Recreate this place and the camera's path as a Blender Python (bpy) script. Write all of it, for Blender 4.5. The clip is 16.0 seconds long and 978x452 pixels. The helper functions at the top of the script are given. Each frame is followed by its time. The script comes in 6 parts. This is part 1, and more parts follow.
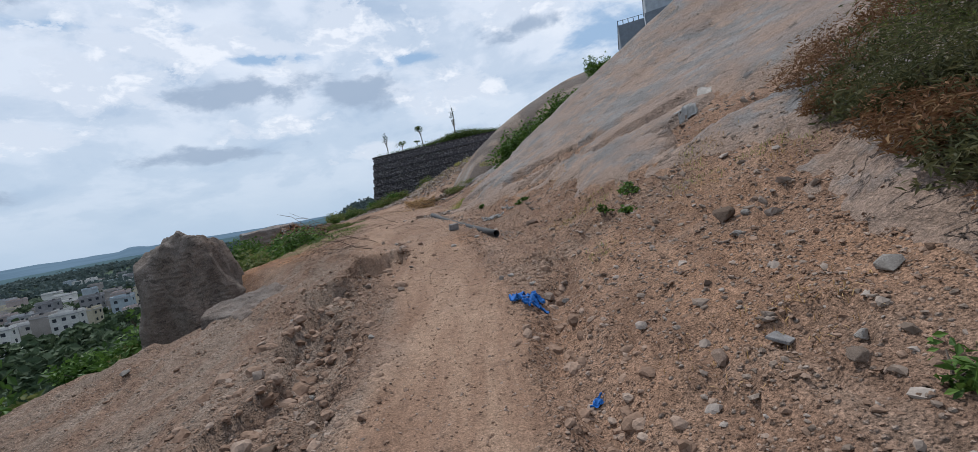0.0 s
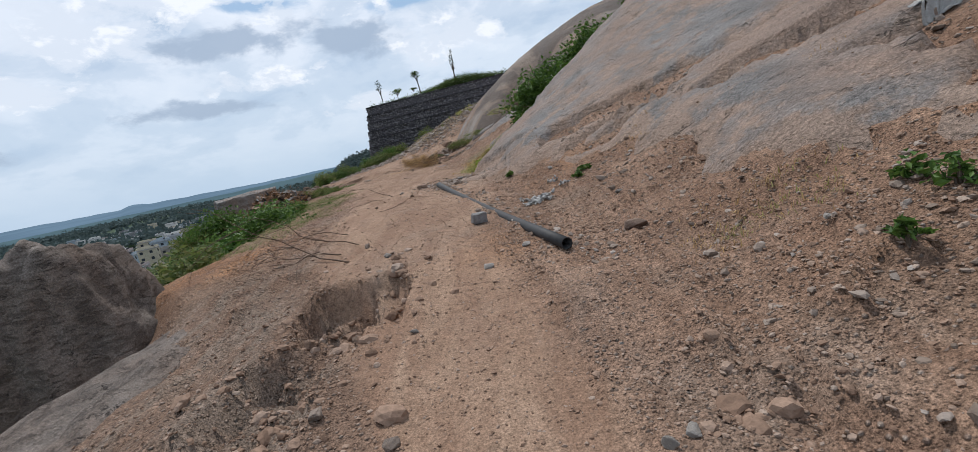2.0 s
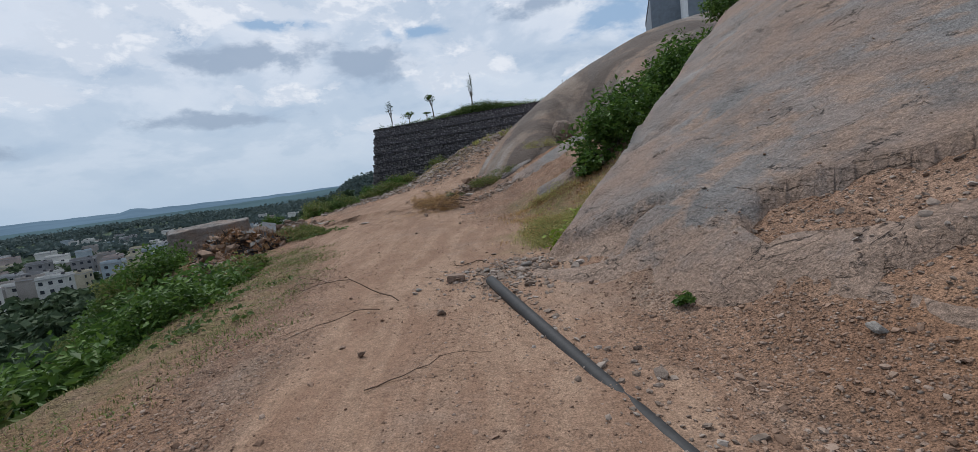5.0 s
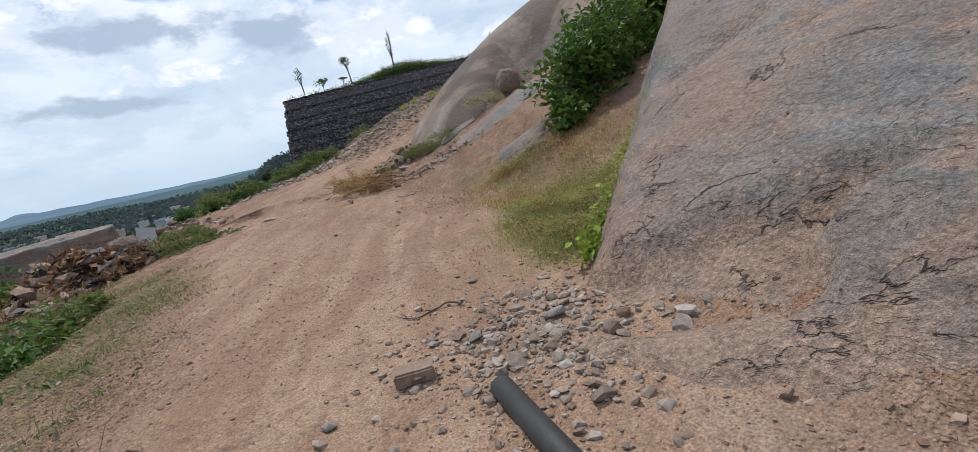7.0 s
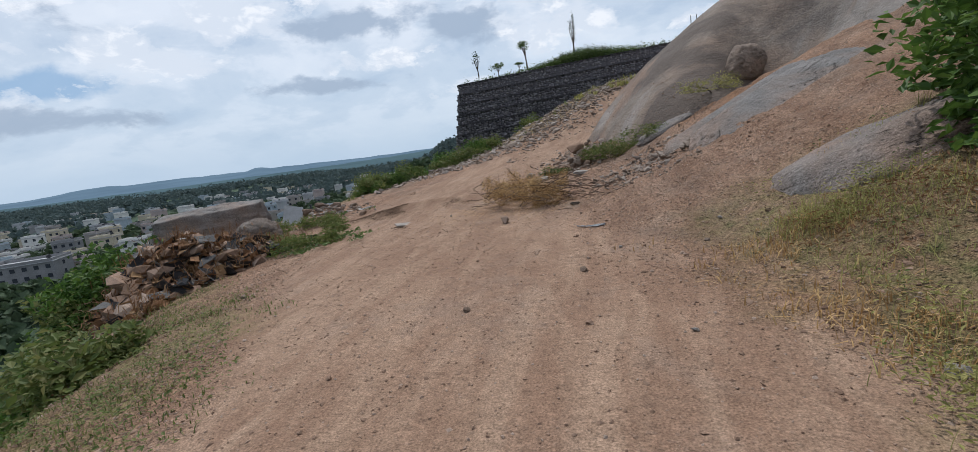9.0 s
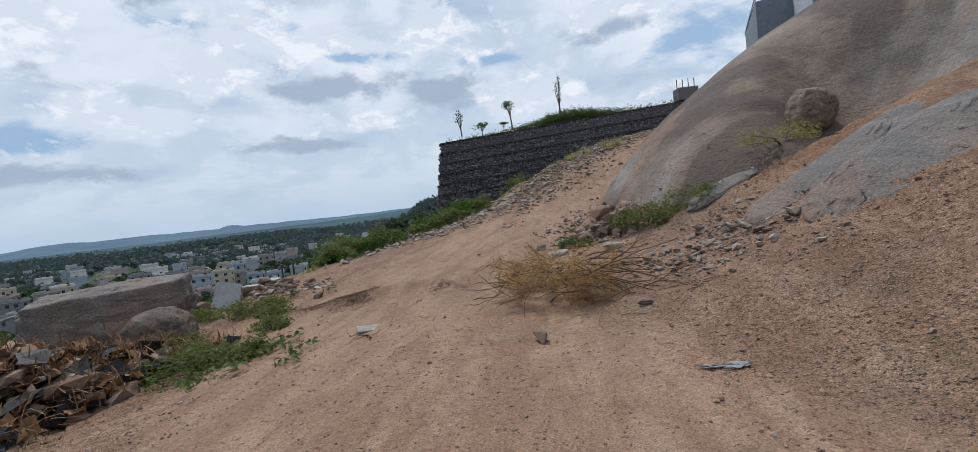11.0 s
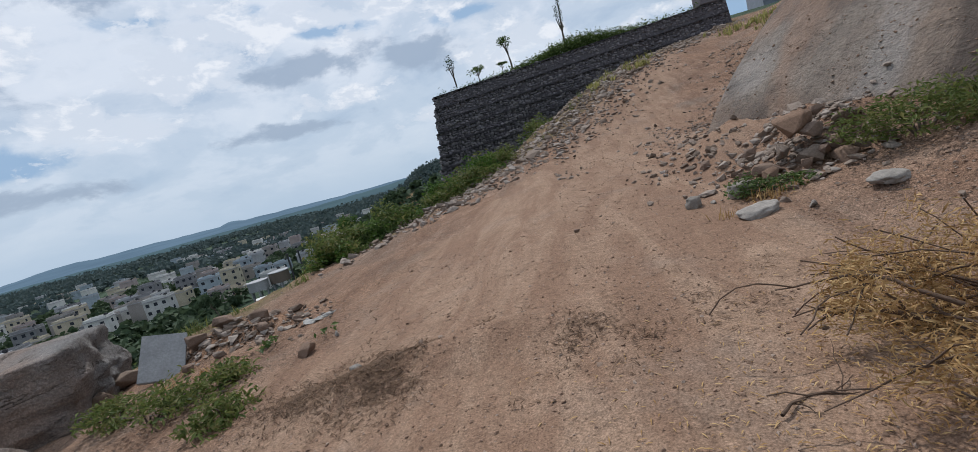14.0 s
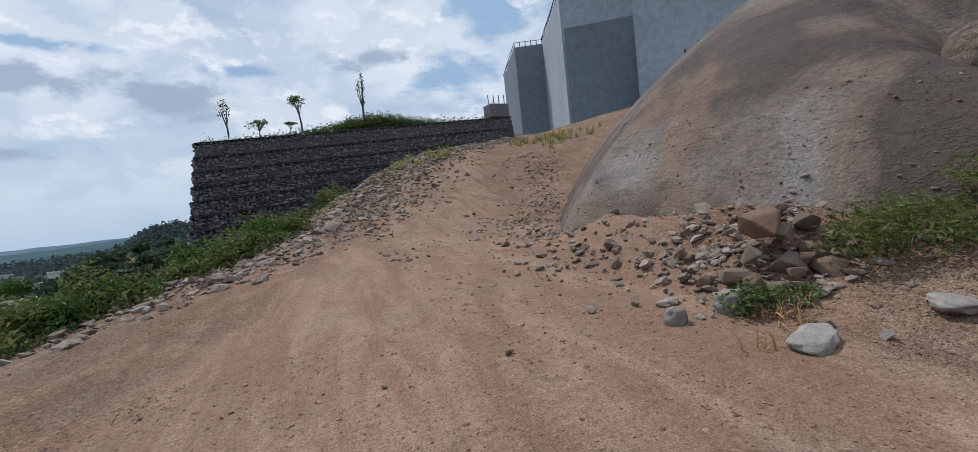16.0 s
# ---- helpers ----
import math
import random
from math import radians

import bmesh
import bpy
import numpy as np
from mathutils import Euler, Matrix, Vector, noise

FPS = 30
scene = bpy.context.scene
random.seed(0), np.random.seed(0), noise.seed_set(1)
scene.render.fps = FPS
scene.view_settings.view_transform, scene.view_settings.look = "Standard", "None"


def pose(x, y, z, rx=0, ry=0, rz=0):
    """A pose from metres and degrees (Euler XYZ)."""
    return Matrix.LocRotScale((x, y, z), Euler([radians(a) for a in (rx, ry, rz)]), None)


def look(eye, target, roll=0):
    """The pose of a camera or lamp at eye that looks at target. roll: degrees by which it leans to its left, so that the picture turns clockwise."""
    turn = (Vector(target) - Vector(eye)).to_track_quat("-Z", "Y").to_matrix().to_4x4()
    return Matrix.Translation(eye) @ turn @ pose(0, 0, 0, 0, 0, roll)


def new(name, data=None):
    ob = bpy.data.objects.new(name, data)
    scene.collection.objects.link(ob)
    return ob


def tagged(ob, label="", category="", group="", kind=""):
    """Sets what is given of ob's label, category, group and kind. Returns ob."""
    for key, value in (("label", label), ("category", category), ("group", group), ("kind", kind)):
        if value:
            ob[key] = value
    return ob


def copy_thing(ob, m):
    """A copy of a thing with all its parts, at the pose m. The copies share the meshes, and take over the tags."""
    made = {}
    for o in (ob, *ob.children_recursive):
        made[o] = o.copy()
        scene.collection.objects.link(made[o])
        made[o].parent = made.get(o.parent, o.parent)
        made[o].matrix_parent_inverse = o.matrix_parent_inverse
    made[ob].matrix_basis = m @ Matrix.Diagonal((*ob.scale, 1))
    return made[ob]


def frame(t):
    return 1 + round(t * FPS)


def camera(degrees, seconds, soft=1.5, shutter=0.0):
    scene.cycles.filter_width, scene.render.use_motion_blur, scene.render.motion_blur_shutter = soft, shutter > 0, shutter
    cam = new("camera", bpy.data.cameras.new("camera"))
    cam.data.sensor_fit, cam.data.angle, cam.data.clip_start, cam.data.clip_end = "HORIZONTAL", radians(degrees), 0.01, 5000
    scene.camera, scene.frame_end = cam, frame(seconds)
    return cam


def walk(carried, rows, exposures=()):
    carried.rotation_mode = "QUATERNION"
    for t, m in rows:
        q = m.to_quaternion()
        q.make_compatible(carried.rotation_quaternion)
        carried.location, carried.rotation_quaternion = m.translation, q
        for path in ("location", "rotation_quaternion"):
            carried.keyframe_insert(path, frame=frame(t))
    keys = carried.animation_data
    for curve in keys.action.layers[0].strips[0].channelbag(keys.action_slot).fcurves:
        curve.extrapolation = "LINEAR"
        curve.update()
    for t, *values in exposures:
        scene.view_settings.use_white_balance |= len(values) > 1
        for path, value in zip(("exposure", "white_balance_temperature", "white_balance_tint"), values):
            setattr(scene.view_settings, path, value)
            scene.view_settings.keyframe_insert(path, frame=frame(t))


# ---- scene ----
cam = camera(92.5, 16.0, soft=0.6)
METRES, EYE, TILT, LEAN, TURN = 25.0, 1.45, -13.37, 4.65, 0.0
ROWS = [
    (0.0, 0.0, 0.0, 0.0, 0.8, 8.83, 5.16),
    (0.5, -0.0101, 0.0325, 0.0093, 0.33, 4.44, 4.92),
    (1.0, -0.0122, 0.0633, 0.0198, -1.24, 1.0, 11.45),
    (1.5, -0.0159, 0.0962, 0.0301, -0.93, 2.66, 4.65),
    (2.0, -0.0196, 0.1299, 0.0414, 1.05, 2.66, 6.51),
    (2.5, -0.0286, 0.1616, 0.0519, 3.05, 3.12, 6.99),
    (3.0, -0.0385, 0.1952, 0.061, 7.69, 1.57, 5.68),
    (3.5, -0.0552, 0.2267, 0.0672, 12.32, -1.59, 5.92),
    (4.0, -0.0599, 0.2574, 0.0792, 9.2, 2.72, 4.89),
    (4.5, -0.0628, 0.288, 0.0888, 0.98, 3.61, 0.96),
    (5.0, -0.0608, 0.3161, 0.0994, 0.63, 6.31, 2.24),
    (7.5, -0.0717, 0.4655, 0.1323, -7.98, -0.88, 9.43),
    (8.0, -0.0719, 0.4999, 0.1416, -7.99, -2.65, 9.86),
    (8.5, -0.0764, 0.5356, 0.1484, -2.32, -1.48, -3.31),
    (9.0, -0.0899, 0.5719, 0.1596, 11.49, 1.97, -0.17),
    (11.5, -0.1385, 0.7019, 0.189, 7.3, 9.77, 1.3),
    (12.0, -0.151, 0.7302, 0.1946, 14.36, 9.51, 11.34),
    (12.5, -0.1618, 0.7553, 0.1996, 11.29, 9.63, 8.29),
    (13.0, -0.1726, 0.7812, 0.2051, 9.08, 7.66, 8.89),
    (13.5, -0.1844, 0.8045, 0.2088, 8.73, 4.71, 6.86),
    (14.0, -0.1973, 0.829, 0.2138, 9.74, 4.25, 8.08),
    (14.5, -0.2089, 0.8519, 0.2175, 8.65, 4.27, 8.12),
    (15.0, -0.2194, 0.8776, 0.2224, 0.25, 4.9, 6.46),
    (15.5, -0.2285, 0.9001, 0.2261, -11.8, 11.5, 2.35),
    (16.0, -0.2374, 0.9255, 0.2309, -18.84, 11.1, 6.0),
]
walk(cam, [(t, pose(0, 0, EYE, TILT, LEAN, TURN) @ pose(METRES * x, METRES * y, METRES * z, 90 + pitch, roll, yaw)) for t, x, y, z, yaw, pitch, roll in ROWS],
     exposures=[(0.0, -0.1, 6150, 10), (1.0, 0.0, 6350, 10), (2.5, 0.03, 6250, 10), (3.5, 0.08, 6250, 10), (4.1, -0.14, 6200, 10), (5.0, -0.24, 6200, 10), (7.5, 0.2, 6350, 10), (8.5, 0.15, 6300, 10), (9.0, -0.05, 6250, 10), (11.5, -0.15, 6250, 10), (12.0, -0.3, 6250, 10), (12.7, -0.25, 6250, 10), (14.5, -0.16, 6250, 10), (15.5, -0.25, 6150, 10), (16.0, -0.18, 6150, 10)])

# ---- world and sun ----
SUN_EL, SUN_AZ = 60.0, -28.0          # degrees; azimuth from +y towards +x
world = bpy.data.worlds.new("sky")
scene.world = world
world.use_nodes = True
wn, wl = world.node_tree.nodes, world.node_tree.links
wn.clear()
w_out = wn.new("ShaderNodeOutputWorld")
w_bg = wn.new("ShaderNodeBackground")
w_bg.inputs["Strength"].default_value = 0.1
w_sky = wn.new("ShaderNodeTexSky")
w_sky.sky_type = "NISHITA"
w_sky.sun_disc = False
w_sky.sun_elevation = radians(SUN_EL)
w_sky.sun_rotation = radians(SUN_AZ)
w_sky.dust_density = 2.5
w_sky.air_density = 1.2
w_co = wn.new("ShaderNodeTexCoord")
w_sep = wn.new("ShaderNodeSeparateXYZ")
wl.new(w_co.outputs["Generated"], w_sep.inputs[0])


def wmath(op, a, b=None, c=None, clamp=False):
    n = wn.new("ShaderNodeMath")
    n.operation, n.use_clamp = op, clamp
    for i, v in enumerate((a, b, c)):
        if v is None:
            continue
        if isinstance(v, (int, float)):
            n.inputs[i].default_value = v
        else:
            wl.new(v, n.inputs[i])
    return n.outputs[0]


# cloud sheet: directions thrown onto a flat layer above, so clouds shrink towards the horizon
w_h = wmath("ADD", wmath("MAXIMUM", w_sep.outputs["Z"], 0.0), 0.38)
w_comb = wn.new("ShaderNodeCombineXYZ")
wl.new(wmath("DIVIDE", w_sep.outputs["X"], w_h), w_comb.inputs[0])
wl.new(wmath("DIVIDE", w_sep.outputs["Y"], w_h), w_comb.inputs[1])


def wnoise(scale, detail, rough, offset, distort=0.0):
    m = wn.new("ShaderNodeMapping")
    m.inputs["Location"].default_value = offset
    wl.new(w_comb.outputs[0], m.inputs[0])
    n = wn.new("ShaderNodeTexNoise")
    n.inputs["Scale"].default_value, n.inputs["Detail"].default_value = scale, detail
    n.inputs["Roughness"].default_value, n.inputs["Distortion"].default_value = rough, distort
    wl.new(m.outputs[0], n.inputs["Vector"])
    return n.outputs["Fac"]


def wramp(v, stops):
    r = wn.new("ShaderNodeValToRGB")
    r.color_ramp.interpolation = "EASE"
    while len(r.color_ramp.elements) < len(stops):
        r.color_ramp.elements.new(0.5)
    for e, (p, c) in zip(r.color_ramp.elements, stops):
        e.position, e.color = p, (*c, 1)
    wl.new(v, r.inputs[0])
    return r.outputs[0]


def wmix(fac, a, b):
    n = wn.new("ShaderNodeMix")
    n.data_type = "RGBA"
    for sock, v in ((n.inputs["Factor"], fac), (n.inputs["A"], a), (n.inputs["B"], b)):
        if isinstance(v, tuple):
            sock.default_value = (*v, 1)
        elif isinstance(v, float):
            sock.default_value = v
        else:
            wl.new(v, sock)
    return n.outputs["Result"]


def wdot(az, el, kind):
    """The view direction along one axis of the frame that faces azimuth az and elevation el."""
    a, e = radians(az), radians(el)
    axes = {"side": (math.cos(a), -math.sin(a), 0), "up": (-math.sin(a) * math.sin(e), -math.cos(a) * math.sin(e), math.cos(e)), "front": (math.sin(a) * math.cos(e), math.cos(a) * math.cos(e), math.sin(e))}
    n = wn.new("ShaderNodeVectorMath")
    n.operation = "DOT_PRODUCT"
    wl.new(w_co.outputs["Generated"], n.inputs[0])
    n.inputs[1].default_value = axes[kind]
    return n.outputs["Value"]


def puff(az, el, wide, high, ragged):
    """1 inside a ragged oval of sky, falling to 0 past its rim."""
    u = wmath("DIVIDE", wdot(az, el, "side"), math.sin(radians(wide)))
    v = wmath("DIVIDE", wdot(az, el, "up"), math.sin(radians(high)))
    r = wmath("SQRT", wmath("ADD", wmath("MULTIPLY", u, u), wmath("MULTIPLY", v, v)))
    behind = wmath("LESS_THAN", wdot(az, el, "front"), 0.0)
    return wmath("SUBTRACT", wmath("ADD", wmath("SUBTRACT", 1.0, r), ragged), wmath("MULTIPLY", behind, 9.0))


def bank_of(ovals, ragged):
    total = None
    for o in ovals:
        p = puff(*o, ragged)
        total = p if total is None else wmath("MAXIMUM", total, p)
    return total


def wbillow(scale, detail, rough, gain):
    m = wn.new("ShaderNodeMapping")
    m.inputs["Scale"].default_value = (1.0, 1.0, 1.9)
    wl.new(w_co.outputs["Generated"], m.inputs[0])
    n = wn.new("ShaderNodeTexNoise")
    n.inputs["Scale"].default_value, n.inputs["Detail"].default_value, n.inputs["Roughness"].default_value, n.inputs["Distortion"].default_value = scale, detail, rough, 0.25
    wl.new(m.outputs[0], n.inputs["Vector"])
    return wmath("MULTIPLY", wmath("SUBTRACT", n.outputs["Fac"], 0.5), gain)


coarse, billow = wbillow(6.0, 7, 0.6, 4.0), wbillow(11.0, 9, 0.64, 5.5)
white_bank = bank_of(((8, 20.3, 6.5, 2.6), (-46, 12.5, 6, 2.8), (-13.5, 6.6, 3.5, 1.0), (-21, 10.9, 8, 1.2), (-37, 15.5, 7, 2.6), (-30, 19, 12, 3.0), (-11, 20, 8, 3.5), (-2, 12, 6, 2.0), (-55, 20, 9, 4), (-62, 9, 7, 2.5), (17, 10.2, 6, 1.0), (40, 24, 12, 5), (80, 30, 20, 9)), billow)
grey_bank = bank_of(((-24.5, 14.4, 7.5, 1.9), (-28.5, 8.3, 9.0, 1.2), (-13.5, 13.3, 4.5, 2.0), (7, 17.4, 6.5, 1.7), (-41, 24, 8.5, 3.0), (-60, 15, 8, 2.2), (-20, 26, 10, 2.6), (-2, 27, 9, 2.6), (-50, 6.5, 9, 1.1), (60, 20, 12, 4), (-90, 20, 14, 5), (-130, 25, 16, 6)), coarse)
blue_gap = bank_of(((17.5, 15.0, 7.5, 5.0), (25, 20, 8, 8), (24, 9, 9, 4), (-21, 17.6, 5, 0.9), (-52, 9.5, 6, 1.2), (-6, 16.2, 4, 0.8), (-37, 20.5, 8, 1.0), (110, 35, 25, 12), (-110, 40, 25, 9), (170, 30, 30, 12)), coarse)
cloud_body = wramp(wnoise(2.6, 9, 0.56, (7.7, 2.3, 0), 0.2), [(0.34, (4.9, 6.0, 7.5)), (0.46, (6.3, 7.2, 8.4)), (0.56, (8.0, 8.6, 9.5)), (0.68, (9.0, 9.4, 10.0))])
w_haze = wramp(w_sep.outputs["Z"], [(0.0, (0.92, 0.92, 0.92)), (0.10, (0.45, 0.45, 0.45)), (0.26, (0, 0, 0))])
w_col = wmix(w_haze, cloud_body, (5.5, 6.8, 8.2))
w_col = wmix(wramp(blue_gap, [(0.0, (0, 0, 0)), (0.8, (0.9, 0.9, 0.9))]), w_col, (3.3, 5.0, 7.2))
cloud_top = wramp(wbillow(16.0, 6, 0.6, 1.0), [(0.0, (7.6, 8.2, 9.1)), (0.12, (9.7, 9.9, 10.3))])
w_col = wmix(wramp(white_bank, [(0.0, (0, 0, 0)), (0.3, (0.55, 0.55, 0.55)), (0.7, (0.95, 0.95, 0.95))]), w_col, cloud_top)
w_col = wmix(wramp(grey_bank, [(0.0, (0, 0, 0)), (0.6, (0.9, 0.9, 0.9))]), w_col, (3.9, 4.8, 6.1))
w_col = wmix(0.06, w_col, w_sky.outputs[0])
wl.new(w_col, w_bg.inputs["Color"])
wl.new(w_bg.outputs[0], w_out.inputs[0])

sun_lamp = bpy.data.lights.new("sun", "SUN")
sun_lamp.energy, sun_lamp.angle, sun_lamp.color = 2.9, radians(1.0), (1.0, 0.96, 0.90)
sun = new("sun", sun_lamp)
sun_to = Vector((math.sin(radians(SUN_AZ)) * math.cos(radians(SUN_EL)), math.cos(radians(SUN_AZ)) * math.cos(radians(SUN_EL)), math.sin(radians(SUN_EL))))
sun.matrix_world = look(sun_to * 100, (0, 0, 0))


# ---- numeric noise ----
def vnoise(x, y, seed=0):
    """Smooth value noise, -1 to 1, on numpy arrays."""
    xi, yi = np.floor(x).astype(np.int64), np.floor(y).astype(np.int64)
    fx, fy = x - xi, y - yi
    fx, fy = fx * fx * (3 - 2 * fx), fy * fy * (3 - 2 * fy)

    def h(a, b):
        n = (a * 374761393 + b * 668265263 + seed * 1442695041) & 0x7FFFFFFF
        n = ((n ^ (n >> 13)) * 1274126177) & 0x7FFFFFFF
        return ((n ^ (n >> 16)) & 0xFFFF) / 32767.5 - 1
    a, b, c, d = h(xi, yi), h(xi + 1, yi), h(xi, yi + 1), h(xi + 1, yi + 1)
    return (a * (1 - fx) + b * fx) * (1 - fy) + (c * (1 - fx) + d * fx) * fy


def fbm(x, y, scale, octaves=4, seed=0, gain=0.5):
    total, amp = 0.0, 1.0
    f = 1.0 / scale
    for k in range(octaves):
        total = total + amp * vnoise(x * f + 17.3 * k, y * f - 9.1 * k, seed + k)
        amp *= gain
        f *= 2.03
    return total


def smooth(a, b, v):
    t = np.clip((v - a) / (b - a), 0, 1)
    return t * t * (3 - 2 * t)


# ---- the shape of the ground ----
ZC = ((-30, -3.0), (-10, -0.7), (0, 0.1), (4.4, 0.40), (7, 0.63), (10, 0.86), (14, 0.95), (18, 0.98), (24, 1.06), (30, 1.33), (35, 1.55), (38, 1.9), (41, 2.62), (45, 3.95), (50, 5.3), (58, 7.0), (75, 9.5), (130, 18))
XF1 = ((-10, 1.0), (0, 0.7), (5, 0.45), (8, 0.35), (10, 0.1), (12, -0.25), (14, -0.75), (16, -0.75), (30, -0.75))
XF2 = ((12, -0.6), (17, -0.2), (20, -1.2), (22, -1.9), (24.5, -2.0), (27, -3.1), (30, -2.6), (35, -1.4), (40, 0.4), (45, 3.0), (50, 5.5), (60, 12), (130, 50))
XL = ((-10, -4.9), (4.3, -4.9), (5.5, -4.1), (6.2, -3.5), (8, -3.5), (9.0, -4.3), (9.8, -5.3), (11, -5.5), (12.5, -5.15), (14.3, -5.35), (16.5, -5.7), (18.5, -6.4), (20, -8.2), (22, -10.5), (24, -13.6), (26.5, -13.4), (28, -11.8), (30, -11.4), (33, -9.6), (36, -8.0), (38, -6.6), (40, -5.5), (42, -4.5), (45, -2.8), (48, -1.2), (52, 3.0), (56, 8.0), (64, 10), (90, 14), (200, 60), (5000, 60))
BANK = ((12, 0.5), (24.5, 0.48), (25.6, 0.44), (26.5, 0.22), (27.5, 0.12), (29, 0.12), (36, 0.13), (45, 0.2), (130, 0.25))
SLOPE1 = ((-10, 0.45), (12, 0.45), (13.5, 0.48), (16.5, 0.66), (30, 0.66))


def tab(table, y):
    xs, vs = zip(*table)
    return np.interp(y, xs, vs)


def path_z(y):
    return (tab(ZC, y - 0.5) + tab(ZC, y) + tab(ZC, y + 0.5)) / 3


def edge_side(x, y):
    """Distance past the far edge of the long granite slope (positive beyond it)."""
    ex, ey, dx, dy = -0.8, 14.0, 0.60, 0.80
    return (y - ey) * dx - (x - ex) * dy


def slope_plane(x, y):
    d = x - tab(XF1, y)
    d0 = np.where(d > 3, d, np.log1p(np.exp(np.clip(d / 0.18, -30, 30))) * 0.18)
    d1 = np.minimum(d0, 9.0) + np.maximum(d0 - 9.0, 0) * 0.25
    return path_z(np.minimum(y, 24)) + tab(SLOPE1, y) * d1 + smooth(10.5, 12.5, y) * 0.16 * (1 - np.exp(-d0 / 0.3))


def bank_plane(x, y):
    d = x - tab(XF2, y)
    d0 = np.log1p(np.exp(np.clip(d / 0.3, -30, 30))) * 0.3
    d0 = np.where(d > 8, d, d0)
    d1 = np.minimum(d0, 10.0) + np.maximum(d0 - 10.0, 0) * 0.2
    return path_z(y) + tab(BANK, y) * d1


def plain_z(x, y):
    r = np.hypot(x, y)
    z = -28 + 2.0 * fbm(x, y, 300, 3, 5) + smooth(200, 900, r) * 0
    z = z + 35 * np.exp(-((x + 86) / 36) ** 2 - ((y - 340) / 90) ** 2)
    return z


def ground_z(x, y):
    e = edge_side(x, y)
    z = np.where(e > 0.3, bank_plane(x, y), slope_plane(x, y) - 0.0)
    w = smooth(-0.8, 0.2, e) * smooth(-1.2, -0.4, x - (-0.6) + 0 * y)
    z = slope_plane(x, y) * (1 - w) + bank_plane(x, y) * w
    z = np.where(e > 0.3, bank_plane(x, y), z)
    # cross fall of the bench to the valley side
    xc = np.interp(y, (0, 8, 15, 20, 27, 34, 40), (-1.2, -2.6, -3.4, -4.5, -5.0, -5.6, -7.0))
    z = z - 0.11 * np.maximum(0, xc - x)
    # the trodden path lies a little lower than its sides
    px = np.interp(y, (1, 4.3, 4.9, 6.2, 7.1), (-0.25, -0.44, -0.55, -0.67, -0.8))
    tread = 1 - smooth(0.38, 0.52, np.abs(x - px) + 0.10 * fbm(x, y, 0.5, 3, 42))
    z = z - 0.055 * tread * smooth(-1.5, 0.5, y) * (1 - smooth(6.2, 8.0, y))
    # worn gully beside the trodden path, and the runnel on the bank side
    g = -1.75 + 0.25 * np.sin(y * 0.9) + 0.18 * fbm(x * 0, y, 1.1, 2, 41)
    gd = np.exp(-((x - g) / 0.34) ** 2) * smooth(1.0, 2.4, y) * (1 - smooth(7.2, 8.2, y))
    gd = smooth(0.40, 0.56, gd + 0.28 * fbm(x, y, 0.45, 3, 44))
    z = z - gd * (0.20 + 0.12 * fbm(x, y, 0.3, 3, 45))
    pit = np.exp(-((x + 1.98) / 0.30) ** 2 - ((y - 7.15) / 0.36) ** 2)
    z = z - 0.30 * smooth(0.38, 0.52, pit + 0.2 * fbm(x, y, 0.35, 3, 46))
    g2 = 0.42 + 0.12 * np.sin(y * 1.7)
    z = z - np.exp(-((x - g2) / 0.16 + 0.5 * fbm(x, y, 0.4, 2, 47)) ** 2) * smooth(0.5, 2, y) * (1 - smooth(4.4, 5.6, y)) * 0.17
    # earth apron under the dome, berm at the drop, gullied bank
    foot = np.interp(y, (26.4, 27, 28, 30, 32, 34), (-1.9, -1.8, -2.0, -2.3, -1.6, -0.6))
    z = z + 0.55 * np.exp(-((x - foot) / 0.7) ** 2) * smooth(26.3, 27.2, y) * (1 - smooth(28.5, 32, y)) * (0.8 + 0.35 * fbm(x, y, 0.8, 3, 48))
    z = z + 0.28 * np.exp(-((x + 9.8) / 0.8) ** 2 - ((y - 27.0) / 0.5) ** 2)
    z = z + 0.15 * np.exp(-((x + 6.0 - 1.5 * (y - 24.4)) / 1.2) ** 2 - ((y - 24.4) / 0.28) ** 2)
    onbank = smooth(18.5, 20, y) * (1 - smooth(25.5, 27, y)) * smooth(0.3, 1.2, x - tab(XF2, y)) * (1 - smooth(4, 8, x))
    z = z + onbank * (0.07 * fbm(x * 0.6 + y * 0.5, y - 0.4 * x, 0.7, 4, 49) - 0.05)
    # valley side
    xl = tab(XL, y) + 0.35 * fbm(x * 0 + 3, y, 1.6, 3, 12)
    d = np.maximum(0, xl - x)
    drop = 0.85 * d - 0.5 * (1 - np.exp(-d / 0.6))
    hill = z - np.where(drop > 26, 26 + (drop - 26) * 0.6, drop)
    # a shelf at the foot of the gabion wall
    shelf = smooth(34, 40, y) * (1 - smooth(66, 80, y)) * smooth(-13.5, -11.5, x + 0.25 * fbm(x, y, 2.0, 3, 14))
    hill = np.where(shelf > 0, np.maximum(hill, np.minimum(z, -0.9 - 30 * (1 - shelf))), hill)
    # the hill ends far to the side, behind and ahead
    far = smooth(60, 260, x) + smooth(90, 240, y) + smooth(30, 120, -y)
    hill = hill - 60 * far
    pl = plain_z(x, y)
